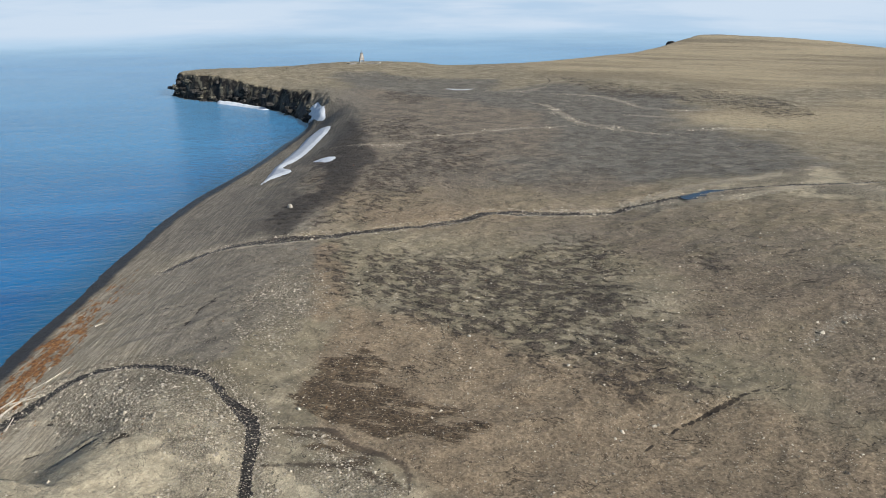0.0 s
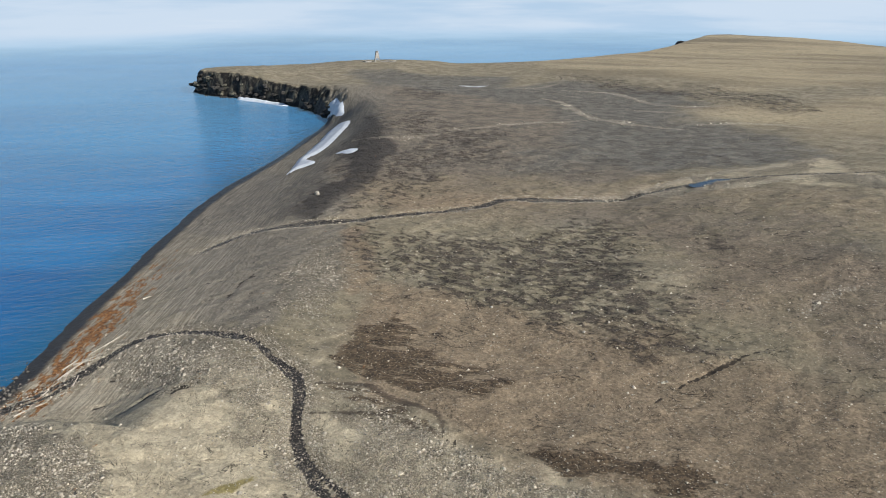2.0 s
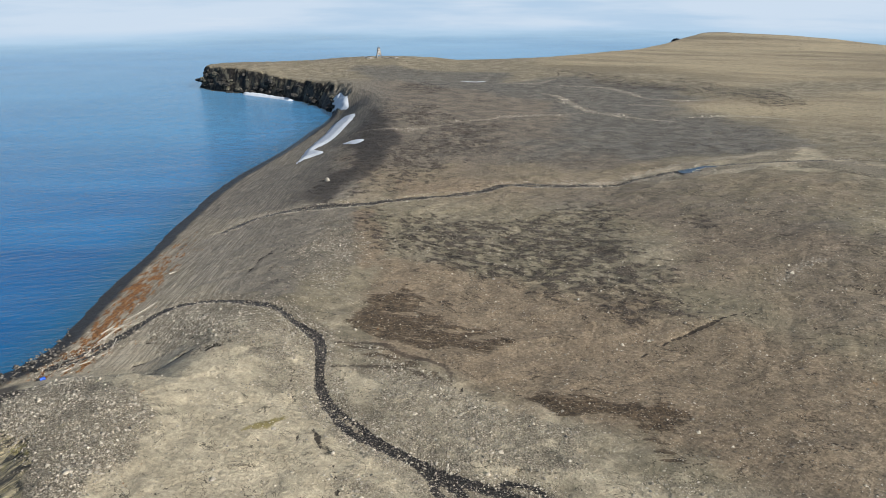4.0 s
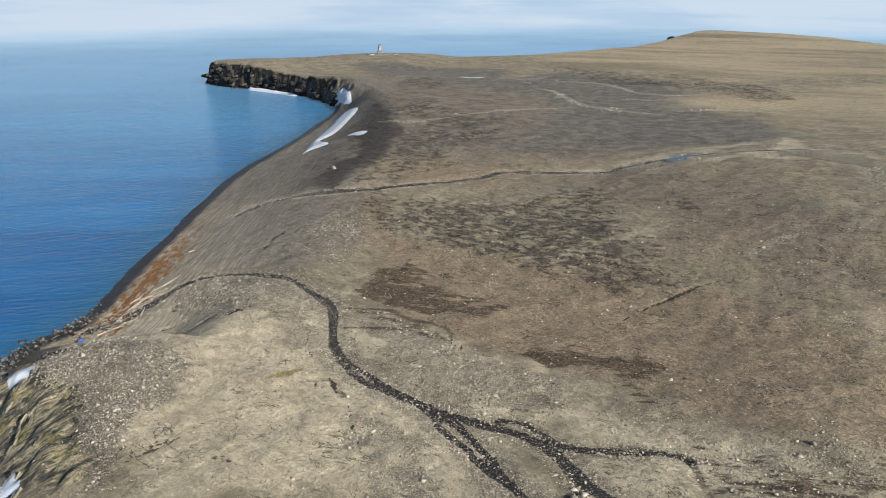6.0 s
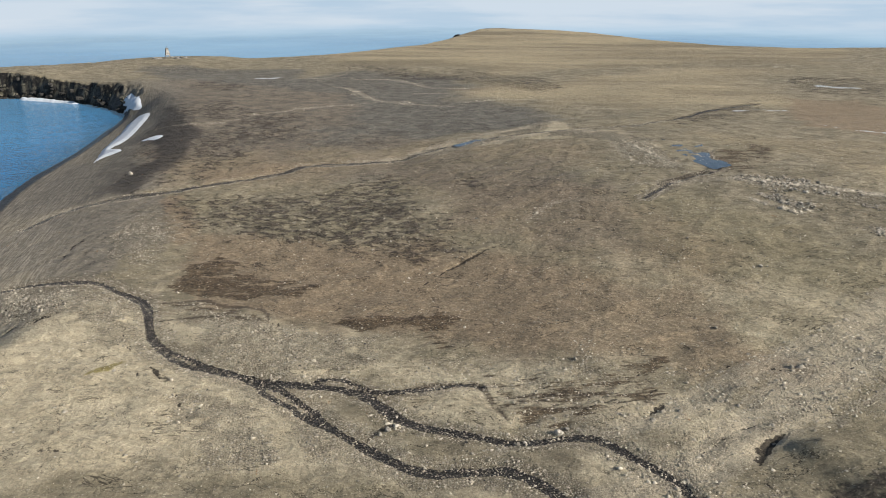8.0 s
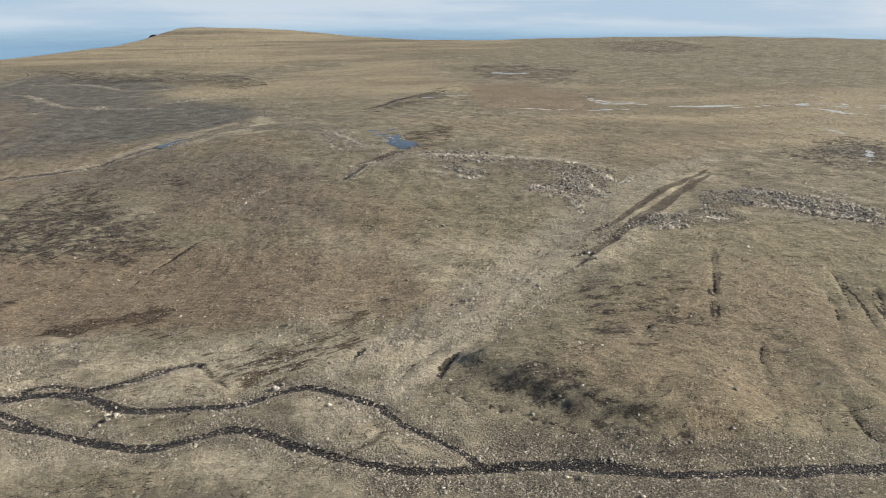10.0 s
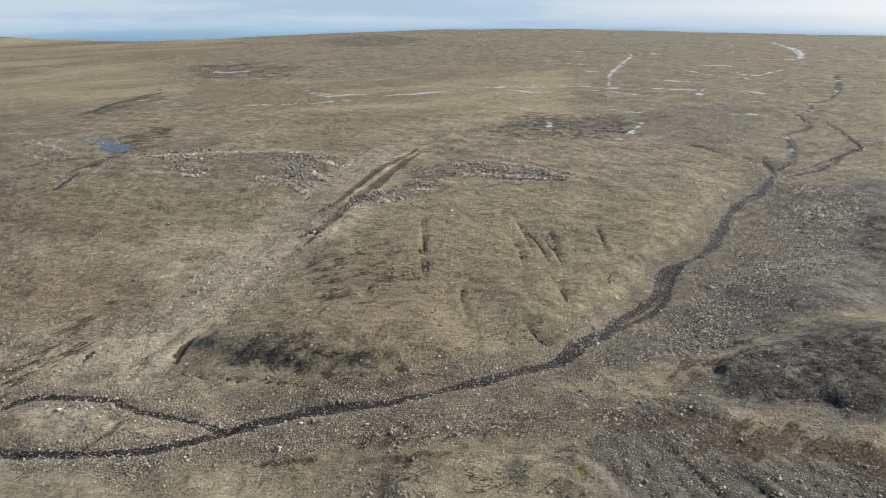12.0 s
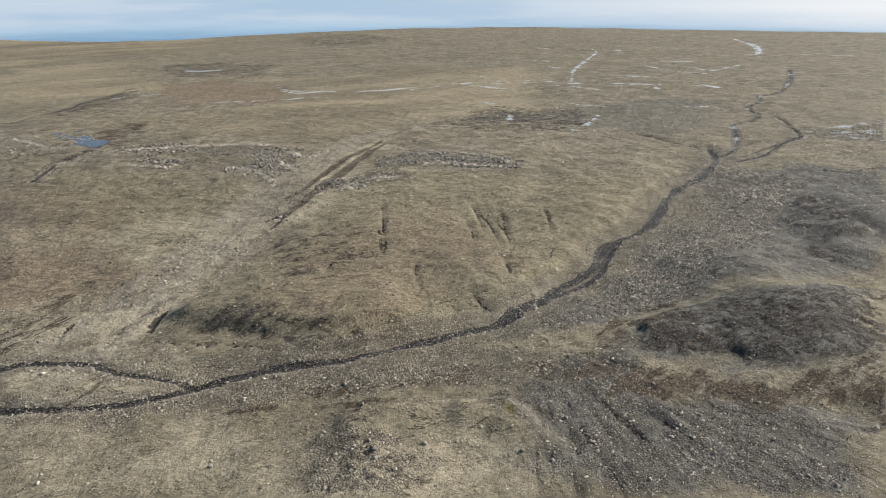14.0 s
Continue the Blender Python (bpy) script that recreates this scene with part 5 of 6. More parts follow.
BANKS = [(smooth_line(p, 2.0), *rest) for p, *rest in ((HILL_BANK[::-1], 1.5, 5.5, 30), (SCARP, 1.6, 6.0, 34), (BLUFF, -0.72, 2.2, 30), (KNOLL_RIDGE, 1.3, 4.0, 26), (MOSS_BANK[::-1], 0.9, 2.5, 14), (FAR_KNOLL[::-1], 2.2, 4.0, 20))]
FAN = (88.0, -50.0)


def outline_distance(x, y, loop, reach):
    """Metres inside a closed outline (negative: outside)."""
    hit = np.zeros(x.shape, bool)
    ring = np.vstack([loop, loop[:1]])
    for a, b in zip(ring, ring[1:]):
        if a[1] != b[1]:
            hit ^= ((a[1] > y) != (b[1] > y)) & (x < a[0] + (y - a[1]) / (b[1] - a[1]) * (b[0] - a[0]))
    return np.where(hit, 1, -1) * line_distance(x, y, ring, reach)[0]


def side_of(x, y, line, reach):
    """Signed distance from a line, positive to its left."""
    far, along = line_distance(x, y, line, reach)
    k = np.clip((along * (len(line) - 1)).astype(int), 0, len(line) - 2)
    a, d = line[k], line[k + 1] - line[k]
    return np.where(d[:, 0] * (y - a[:, 1]) - d[:, 1] * (x - a[:, 0]) > 0, 1, -1) * far, along


def covers(x, y):
    """What covers the ground, kind by kind, 0..1."""
    f = {k: np.zeros(x.shape) for k in ("rust", "warm", "heath_and_shade", "gravel", "stony", "grey", "tan", "pale", "olive", "sand", "moss", "comb", "scree_and_shade", "bluff")}
    for kind, soft, amount, loop in PATCHES:
        (x0, y0), (x1, y1) = loop.min(0) - 3 * soft, loop.max(0) + 3 * soft
        near = np.nonzero((x > x0) & (x < x1) & (y > y0) & (y < y1))[0]
        if len(near):
            px, py = x[near], y[near]
            cell = 6 * soft + 4
            qx, qy = px + (2.2 * soft + 1.5) * fbm(px, py, cell, 60, 4, 0.6), py + (2.2 * soft + 1.5) * fbm(px, py, cell, 61, 4, 0.6)
            deep = outline_distance(qx, qy, loop, 3 * soft + 60) + 0.8 * soft * fbm(px, py, 1.5 * soft + 1, 62, 3)
            f[kind][near] = np.maximum(f[kind][near], amount * ease(-1.1 * soft, 1.2 * soft, deep)) + 0.25 * np.minimum(f[kind][near], amount * ease(-soft, soft, deep))
    return f


def ground_and_zones(x, y, zones=True):
    """The height of the ground and, on demand, what covers it."""
    inland = coast_distance(x, y)
    width = slope_width(x, y)
    steep = ease(30, 8, width)
    ragged = inland + steep * (3.6 * fbm(x, y, 13, 5, 4, 0.6) - 0.5) + 0.8 * fbm(x, y, 22, 6, 2)
    t = np.clip(ragged / width, 0, 1)
    cliff = ease(30, 12, width)
    rise = cliff * (1 - (1 - t) ** 2.2) + (1 - cliff) * ease(0, 1, t) ** 0.9
    top = np.full(x.shape, 13.0)
    for cx, cy, reach, high in HILLS:
        top += high * np.exp(-((x - cx) ** 2 + (y - cy) ** 2) / reach**2)
    top += blobs(x, y, KNOLLS)
    near = ease(420, 120, np.hypot(x - 40, y - 20))
    top += 0.9 * fbm(x, y, 45, 1, 3) + (0.55 * fbm(x, y, 11, 2, 4, 0.55) - 0.35 * np.abs(fbm(x, y * 1.6, 16, 12, 3))) * near
    z = rise * top
    for line, high, face, hold in BANKS:
        s, along = side_of(x, y, line, hold + 10)
        s = s + 1.4 * fbm(x, y, 6, 35, 3)
        ends = (ease(0, 0.12, along) * ease(1, 0.88, along)) if high > 0 else ease(-49, -66, x) * z
        z += high * (ease(0, face, s) * ease(hold, hold * 0.3, s) * ends) * ease(0, 7, ragged)
    z += steep * ease(0, 0.1, t) * ease(1.15, 0.7, t) * 2.4 * (0.35 - np.abs(fbm(x * 1.3 + y * 0.5, y, 6, 13, 4, 0.6)))
    z = np.where(ragged < 0, np.maximum(ragged * 0.2, -6.0), z)
    cover = covers(x, y)
    # tussocks, frost heave and stripes
    tussock = np.abs(fbm(x, y, 2.6, 7, 3)) * near
    dry = np.clip(z / 3, 0, 1)
    z += dry * (0.12 + 0.45 * cover["heath_and_shade"] + 0.30 * np.maximum(cover["gravel"], cover["stony"])) * (0.5 - tussock)
    z += dry * 0.16 * fbm(x, y, 3.2, 8, 3) * near
    # beds of rock that stand out of the bluff, on edge
    across = x + 0.14 * y
    z += cover["bluff"] * dry * (0.9 * fbm(across, y * 0.16, 1.9, 14, 3, 0.6) + 0.5 * fbm(across, y * 0.3, 5.0, 15, 2))
    angle, reach = np.arctan2(y - FAN[1], x - FAN[0]), np.hypot(x - FAN[0], y - FAN[1])
    z += cover["comb"] * 0.26 * fbm(angle * 40, reach * 0.12, 1.0, 9, 3)
    stream, seep, crack_and_shade, melt_and_glint, scar = (np.full(x.shape, 9.0) for _ in range(5))
    gravel = cover["gravel"]
    wander = fbm(x, y, 7, 31, 3)
    for line, half, deep, margin in STREAMS:
        far, along = line_distance(x, y, line, 30.0)
        here = np.nonzero(far < 30)[0]
        d = np.abs(far[here] + 1.1 * wander[here] * np.clip(far[here] / 2, 0.35, 1))
        wide = half * (1 + 0.55 * fbm(x[here], y[here], 16, 32, 2))
        # the bed parts round low gravel bars
        bar = ease(0.15, 0.5, fbm(x[here], y[here], 11, 36, 2)) * (half > 0.8)
        stream[here] = np.minimum(stream[here], np.abs(d - bar * 0.9 * wide) - wide * (1 - 0.45 * bar))
        z[here] -= deep * (0.7 * ease(wide + 1.3, wide * 0.5, d) + 0.5 * ease(7, 1, d)) * np.clip(z[here] / 3, 0, 1)
        gravel[here] = np.maximum(gravel[here], 0.9 * ease(margin * 1.5, margin * 0.4, d))
    for kind, half, deep, line in MARKS:
        far, along = line_distance(x, y, line, 14.0)
        here = np.nonzero(far < 14)[0]
        d, taper = far[here] + 0.7 * np.abs(fbm(x[here], y[here], 4, 33, 3)), 0.45 + 0.8 * np.sin(along[here] * math.pi)
        if kind == "row":
            z[here] += 0.6 * deep * ease(1.3, 0.1, d) * (0.4 + 0.9 * wander[here])
            gravel[here] = np.maximum(gravel[here], ease(1.8, 0.3, d))
            continue
        z[here] -= 0.28 * deep * ease(half + 0.7, half * 0.2, d) * taper
        which = {"crack_and_shade": crack_and_shade, "seep": seep, "melt_and_glint": melt_and_glint, "scar": scar}[kind]
        which[here] = np.minimum(which[here], d - half * taper * {"melt_and_glint": 1.3, "scar": 1.2}.get(kind, 1.3))
    if not zones:
        return z
    f = {"inland": inland, "stream": stream, "crack_and_shade": crack_and_shade, "melt_and_glint": melt_and_glint, "seep": seep, "scar": scar, **cover}
    f["beach"] = ease(46, 22, inland) * ease(80, 96, y) * ease(420, 400, y)
    f["light_sand"] = f["beach"] * ease(215, 125, y)
    f["kelp"] = np.exp(-(((inland - 8.0) / 5.5) ** 2)) * ease(190, 130, y) * ease(84, 94, y)
    f["pale_rock"] = np.maximum(ease(90, 70, y), 0.8 * ease(590, 640, y))
    f["rocky"] = np.clip(ease(45, 22, inland) * (1 - f["beach"]) + ease(395, 415, y), 0, 1) * ease(1000, 900, y)
    f["fan_angle"], f["fan_reach"] = angle * 52, reach * 0.12
    return z, f


def spaced(stops):
    """Grid lines from (start, step) stops; each stretch keeps or slowly reaches the next step."""
    out = [stops[0][0]]
    for (a, s), (b, e) in zip(stops, stops[1:]):
        while out[-1] < b - 1e-6:
            t = (out[-1] - a) / (b - a)
            out.append(out[-1] + s * (e / s) ** t)
        out[-1] = b
    return np.array(out)


def sheet(name, xs, ys, heights, material, fields):
    """One sheet of ground over a grid."""
    nx, ny = len(xs), len(ys)
    mesh = bpy.data.meshes.new(name)
    corner = (np.arange(ny - 1)[:, None] * nx + np.arange(nx - 1)[None]).ravel()
    quads = np.stack([corner, corner + 1, corner + nx + 1, corner + nx], 1).astype(np.int32)
    gx, gy = np.meshgrid(xs, ys)
    co = np.stack([gx.ravel(), gy.ravel(), heights], 1).astype(np.float32)
    mesh.vertices.add(len(co))
    mesh.vertices.foreach_set("co", co.ravel())
    mesh.loops.add(quads.size)
    mesh.loops.foreach_set("vertex_index", quads.ravel())
    mesh.polygons.add(len(quads))
    mesh.polygons.foreach_set("loop_start", np.arange(0, quads.size, 4, dtype=np.int32))
    mesh.polygons.foreach_set("use_smooth", np.ones(len(quads), bool))
    mesh.update(calc_edges=True)
    for key, values in fields.items():
        mesh.attributes.new(key, "FLOAT", "POINT").data.foreach_set("value", values.astype(np.float32))
    mesh.materials.append(material)
    return new(name, mesh)


XS = spaced([(-2200, 200), (-400, 20), (-205, 1.5), (-100, 0.65), (150, 0.65), (320, 2.5), (1250, 14), (2400, 200)])
YS = spaced([(-2200, 200), (-400, 20), (-125, 0.65), (160, 0.65), (300, 1.2), (520, 1.4), (620, 3), (1100, 14), (2400, 200)])
grid_x, grid_y = (a.ravel() for a in np.meshgrid(XS, YS))
heights, zones = ground_and_zones(grid_x, grid_y)
ground = tagged(sheet("ground", XS, YS, heights, GROUND, zones), "brown treeless tundra with gravel, bare soil and stream beds", "ground", kind="structure")


def on_ground(values, x, y):
    """Values of the ground's grid (its height, or a cover) at any places."""
    x, y = (np.atleast_1d(np.asarray(v, float)) for v in (x, y))
    i, j = np.clip(np.searchsorted(XS, x) - 1, 0, len(XS) - 2), np.clip(np.searchsorted(YS, y) - 1, 0, len(YS) - 2)
    u, v = (x - XS[i]) / (XS[i + 1] - XS[i]), (y - YS[j]) / (YS[j + 1] - YS[j])
    g, k = values, j * len(XS) + i
    return (g[k] * (1 - u) + g[k + 1] * u) * (1 - v) + (g[k + len(XS)] * (1 - u) + g[k + len(XS) + 1] * u) * v


def ground_height(x, y):
    return on_ground(heights, x, y)


# ---- the sea, the fog that lies on it and a painted haze over the water ----
SEA_X = spaced([(-4600, 500), (-600, 40), (-250, 6), (-60, 6), (100, 40), (4600, 500)])
SEA_Y = spaced([(-4600, 500), (-200, 40), (20, 6), (500, 8), (900, 60), (4600, 500)])
sea_x, sea_y = (a.ravel() for a in np.meshgrid(SEA_X, SEA_Y))
sea_near = coast_distance(sea_x, sea_y)
# the first field masks the sky reflection painted on the inner water
sea = tagged(sheet("sea", SEA_X, SEA_Y, np.zeros(len(sea_x)), SEA, {"bay_sheen": 0.9 * blobs(sea_x, sea_y, [(-150, 350, 110, 130, 20, 0.8), (-260, 480, 160, 90, 0, 0.5)]).clip(0, 1), "shallow": np.exp(-np.clip(-sea_near - 2, 0, None) / 7) * ease(420, 330, sea_y)}),
             "deep blue sea with small wind ripples", "sea", kind="structure")


def fog_and_haze():
    # the inner rings, just above the water, are a glowing veil of haze
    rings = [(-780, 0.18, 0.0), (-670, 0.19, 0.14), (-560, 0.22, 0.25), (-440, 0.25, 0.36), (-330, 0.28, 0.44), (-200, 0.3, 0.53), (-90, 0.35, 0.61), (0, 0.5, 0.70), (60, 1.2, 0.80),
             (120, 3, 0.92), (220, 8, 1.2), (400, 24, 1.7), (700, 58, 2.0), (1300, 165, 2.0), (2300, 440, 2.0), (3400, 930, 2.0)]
    n, verts, faces, rise, sunward = 128, [], [], [], []
    for k, (out, z, mist) in enumerate(rings):
        for i in range(n):
            a = 2 * math.pi * i / n
            r = 1030 + out
            verts.append((110 + r * math.cos(a), -10 + r * math.sin(a), z))
            rise.append(mist)
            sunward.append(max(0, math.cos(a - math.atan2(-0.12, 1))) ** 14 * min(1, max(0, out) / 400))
            if k:
                b, j = k * n, (i + 1) % n
                faces.append((b - n + i, b - n + j, b + j, b + i))
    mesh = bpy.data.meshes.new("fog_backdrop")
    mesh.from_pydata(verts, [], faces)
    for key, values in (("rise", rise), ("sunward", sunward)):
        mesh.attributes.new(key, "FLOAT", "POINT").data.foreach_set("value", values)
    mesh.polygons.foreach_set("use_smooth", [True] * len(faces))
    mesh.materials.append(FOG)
    return tagged(new("backdrop", mesh), "pale glowing bank of sea fog along the horizon, with haze painted over the sea", "backdrop", kind="structure")


fog_and_haze()


# ---- snow ----
def inside(x, y, loop):
    hit = np.zeros(x.shape, bool)
    for a, b in zip(loop, np.roll(loop, -1, 0)):
        if a[1] != b[1]:
            hit ^= ((a[1] > y) != (b[1] > y)) & (x < a[0] + (y - a[1]) / (b[1] - a[1]) * (b[0] - a[0]))
    return hit


def snow_patch(outline, thick, label, step=0.8, level=None):
    """Old snow on the ground: a domed slab with a ragged edge."""
    loop = smooth_line(outline + outline[:1], 2.0)
    (x0, y0), (x1, y1) = loop.min(0) - 3, loop.max(0) + 3
    xs, ys = np.arange(x0, x1, step), np.arange(y0, y1, step)
    gx, gy = np.meshgrid(xs, ys)
    px, py = gx.ravel(), gy.ravel()
    edge = line_distance(px, py, loop, 20)[0] * np.where(inside(px, py, loop), 1, -1) + 0.8 * fbm(px, py, 5, 40, 3)
    z = (ground_height(px, py) if level is None else np.minimum(ground_height(px, py), level)) + thick * np.clip(edge / 2.5, -0.8, 1) + 0.12 * fbm(px, py, 6, 41, 3)
    nx, keep = len(xs), edge > -0.6
    faces = []
    for j in range(len(ys) - 1):
        for i in range(nx - 1):
            c = j * nx + i
            quad = (c, c + 1, c + nx + 1, c + nx)
            if all(keep[q] for q in quad):
                faces.append(quad)
    used = sorted({q for f in faces for q in f})
    at = {q: k for k, q in enumerate(used)}
    mesh = bpy.data.meshes.new("snow_patch")
    mesh.from_pydata([(px[q], py[q], z[q]) for q in used], [], [tuple(at[q] for q in f) for f in faces])
    mesh.polygons.foreach_set("use_smooth", [True] * len(faces))
    mesh.materials.append(SNOW)
    return tagged(new("snow_patch", mesh), label, "snow patch")


snow_patch([(-67.2, 245), (-68.2, 281), (-66.5, 315), (-65.2, 334), (-60, 342), (-54, 334), (-56.5, 314.5), (-57.6, 292.6), (-59.9, 280.1), (-64, 274), (-57.4, 259.2), (-64.5, 255.3)], 0.8,
           "long white patch of old snow on the beach")
snow_patch([(-51.5, 265.7), (-47.3, 267.5), (-41.5, 263), (-43.4, 256.5)], 0.35, "small pointed snow remnant on the dark slope")
snow_patch([(-78, 396), (-71, 395), (-65, 381), (-62, 367), (-68, 372), (-73, 384)], 0.9, "snow patch under the cliff of the cove")
snow_patch([(-150, 466), (-142, 463.5), (-128, 453.5), (-113, 441.5), (-107, 436), (-111, 433.5), (-118, 439), (-132, 449.5), (-146, 459)], 2.4, "ledge of old snow along the foot of the cliff", 0.6, 0.8)
snow_patch([(-82.8, 66.6), (-84.2, 71.3), (-79.8, 70.2), (-78.6, 67.2), (-80.7, 63.5)], 0.4, "dirty snow remnant below the coastal bluff", 0.4)
snow_patch([(-63.2, 33.7), (-64.6, 36.2), (-65.6, 39.8), (-63.6, 38), (-61.4, 34)], 0.35, "narrow snow remnant in a cleft of the bluff", 0.4)


# ---- standing water ----
def pond(outline, share, label, step=0.7):
    """A level pool that fills the lower part of the ground inside an outline, so that humps stand out of it."""
    loop = np.array(outline, float)
    (x0, y0), (x1, y1) = loop.min(0), loop.max(0)
    xs, ys = np.arange(x0, x1, step), np.arange(y0, y1, step)
    gx, gy = (v.ravel() for v in np.meshgrid(xs, ys))
    keep = outline_distance(gx, gy, loop, 60) + 1.5 * fbm(gx, gy, 4, 45, 3) > 0
    level = np.quantile(ground_height(gx[keep], gy[keep]), share)
    bm = bmesh.new()
    corner = {}

    def vert(i, j):
        if (i, j) not in corner:
            corner[i, j] = bm.verts.new((x0 + i * step, y0 + j * step, level))
        return corner[i, j]

    for n in np.nonzero(keep)[0]:
        j, i = divmod(int(n), len(xs))
        bm.faces.new((vert(i, j), vert(i + 1, j), vert(i + 1, j + 1), vert(i, j + 1)))
    mesh = bpy.data.meshes.new("pond")
    bm.to_mesh(mesh)
    bm.free()
    mesh.materials.append(POND)
    return tagged(new("pond", mesh), label, "pond", "pools on the tundra")


pond([(131, 160), (140, 157), (137, 141), (130, 121), (122, 118), (123, 131), (126, 146)], 0.42, "shallow blue pool beside the boggy ground")
pond([(66, 194), (74, 198.5), (90, 206), (91, 203), (75, 194), (67, 191)], 0.4, "blue stretch of still water in the stream")


# ---- stones ----
def stones(name, x, y, size, material, label, seed, shapes, sides, category="stones"):
    """Countless stones on the ground, as one heap."""
    rng = np.random.default_rng(seed)
    z, turn = ground_height(x, y), rng.uniform(0, 2 * math.pi, len(x))
    which = rng.integers(0, len(shapes), len(x))
    body = np.array(shapes)[which] * size[:, None, None]
    c, s = np.cos(turn)[:, None], np.sin(turn)[:, None]
    co = np.stack([body[..., 0] * c - body[..., 1] * s + x[:, None], body[..., 0] * s + body[..., 1] * c + y[:, None], body[..., 2] + (z + 0.12 * size)[:, None]], -1)
    n = co.shape[1]
    tris = (sides[None] + (np.arange(len(x)) * n)[:, None, None]).reshape(-1, 3).astype(np.int32)
    mesh = bpy.data.meshes.new(name)
    mesh.vertices.add(co.shape[0] * n)
    mesh.vertices.foreach_set("co", co.astype(np.float32).ravel())
    mesh.loops.add(tris.size)
    mesh.loops.foreach_set("vertex_index", tris.ravel())
    mesh.polygons.add(len(tris))
    mesh.polygons.foreach_set("loop_start", np.arange(0, tris.size, 3, dtype=np.int32))
    mesh.update(calc_edges=True)
    mesh.materials.append(material)
    return tagged(new(name, mesh), label, category, kind="stuff")


def scatter(count, box, weight, seed):
    """Places in a box, kept by a weight field of 0..1."""
    rng = np.random.default_rng(seed)
    x, y = rng.uniform(box[0], box[2], count), rng.uniform(box[1], box[3], count)
    keep = rng.uniform(0, 1, count) < weight(x, y)
    return x[keep], y[keep]


def pebble_shapes(count, seed):
    """Small stones of 8 faces, and the still smaller of 4 that stick out of the ground."""
    rng = np.random.default_rng(seed)
    base = np.array([(1, 0, 0), (0, 1, 0), (-1, 0, 0), (0, -1, 0), (0, 0, 1), (0, 0, -1)], float)
    faces = np.array([(0, 1, 4), (1, 2, 4), (2, 3, 4), (3, 0, 4), (1, 0, 5), (2, 1, 5), (3, 2, 5), (0, 3, 5)])
    whole = [(base + rng.uniform(-0.35, 0.35, base.shape)) * (1, rng.uniform(0.65, 1.0), rng.uniform(0.5, 0.8)) for _ in range(count)]
    chips = [(base[:5] + rng.uniform(-0.3, 0.3, (5, 3))) * (1, rng.uniform(0.65, 1.0), rng.uniform(0.55, 0.9)) - (0, 0, 0.2) for _ in range(count)]
    return whole, faces, chips, faces[:4]


PEBBLES, PEBBLE_FACES, CHIPS, CHIP_FACES = pebble_shapes(12, 4)


def gravel_weight(x, y):
    stony = np.clip(np.maximum(on_ground(zones["stony"], x, y), 0.55 * on_ground(zones["gravel"], x, y)), 0, 1)
    loose = 0.03 * ease(0.6, 0.0, on_ground(zones["sand"], x, y))
    return (loose + 0.75 * stony**1.4) * ease(-0.6, 0.3, fbm(x, y, 7, 50, 4, 0.6)) * (on_ground(zones["inland"], x, y) > 4) * (on_ground(zones["stream"], x, y) > 0)


def bed_weight(x, y):
    bed = on_ground(zones["stream"], x, y)
    return (ease(2.2, 0.0, np.abs(bed - 0.5)) + 0.10 * (bed < 0)) * (on_ground(zones["inland"], x, y) > 4)


def row_weight(x, y):
    near = np.full(x.shape, 9.0)
    for kind, half, deep, line in MARKS:
        if kind == "row":
            near = np.minimum(near, line_distance(x, y, line, 8.0)[0])
    return ease(1.5, 0.1, near) * ease(-0.4, 0.3, fbm(x, y, 7, 51, 2))


rng = np.random.default_rng(11)
x, y = scatter(900000, (-85, -115, 190, 160), gravel_weight, 21)
stones("gravel", x, y, 0.06 + 0.06 * rng.gamma(1.4, 0.9, len(x)), STONE, "pale frost-broken stones strewn over the valley floor", 22, CHIPS, CHIP_FACES)
x, y = scatter(350000, (-85, -115, 190, 160), lambda x, y: gravel_weight(x, y) * (0.10 + 0.55 * np.clip(on_ground(zones["grey"], x, y), 0, 1)), 41)
stones("dark_gravel", x, y, 0.07 + 0.06 * rng.gamma(1.4, 0.9, len(x)), DARK_STONE, "dark weathered stones among the pale gravel", 42, CHIPS, CHIP_FACES)
x, y = scatter(30000, (-85, -115, 190, 160), gravel_weight, 29)
stones("loose_stones", x, y, 0.12 + 0.08 * rng.gamma(1.5, 0.8, len(x)), STONE, "larger loose stones among the gravel", 30, PEBBLES, PEBBLE_FACES)
x, y = scatter(120000, (190, -115, 330, 60), gravel_weight, 43)
stones("plain_stones", x, y, 0.14 + 0.10 * rng.gamma(1.5, 0.8, len(x)), STONE, "grey stones of the gravel plain beside the upper stream", 44, CHIPS, CHIP_FACES)
x, y = scatter(600000, (-85, -70, 260, 205), bed_weight, 23)
stones("stream_stones", x, y, 0.05 + 0.055 * rng.gamma(1.5, 0.8, len(x)), STONE, "pale stones along the dark stream beds", 24, CHIPS, CHIP_FACES)
x, y = scatter(60000, (105, -15, 200, 110), lambda x, y: np.clip(on_ground(zones["stony"], x, y), 0, 1) ** 1.5 * ease(-0.3, 0.25, fbm(x, y, 4, 53, 3)), 45)
stones("broken_blocks", x, y, 0.16 + 0.11 * rng.gamma(1.5, 0.8, len(x)), LEDGE_STONE, "frost-broken blocks in low ledges across the hillside", 46, PEBBLES, PEBBLE_FACES)
x, y = scatter(300000, (90, -10, 215, 175), row_weight, 25)
stones("stone_rows", x, y, 0.13 + 0.14 * rng.gamma(1.5, 0.8, len(x)), STONE, "rows of pale broken rock across the hillside", 26, CHIPS, CHIP_FACES)


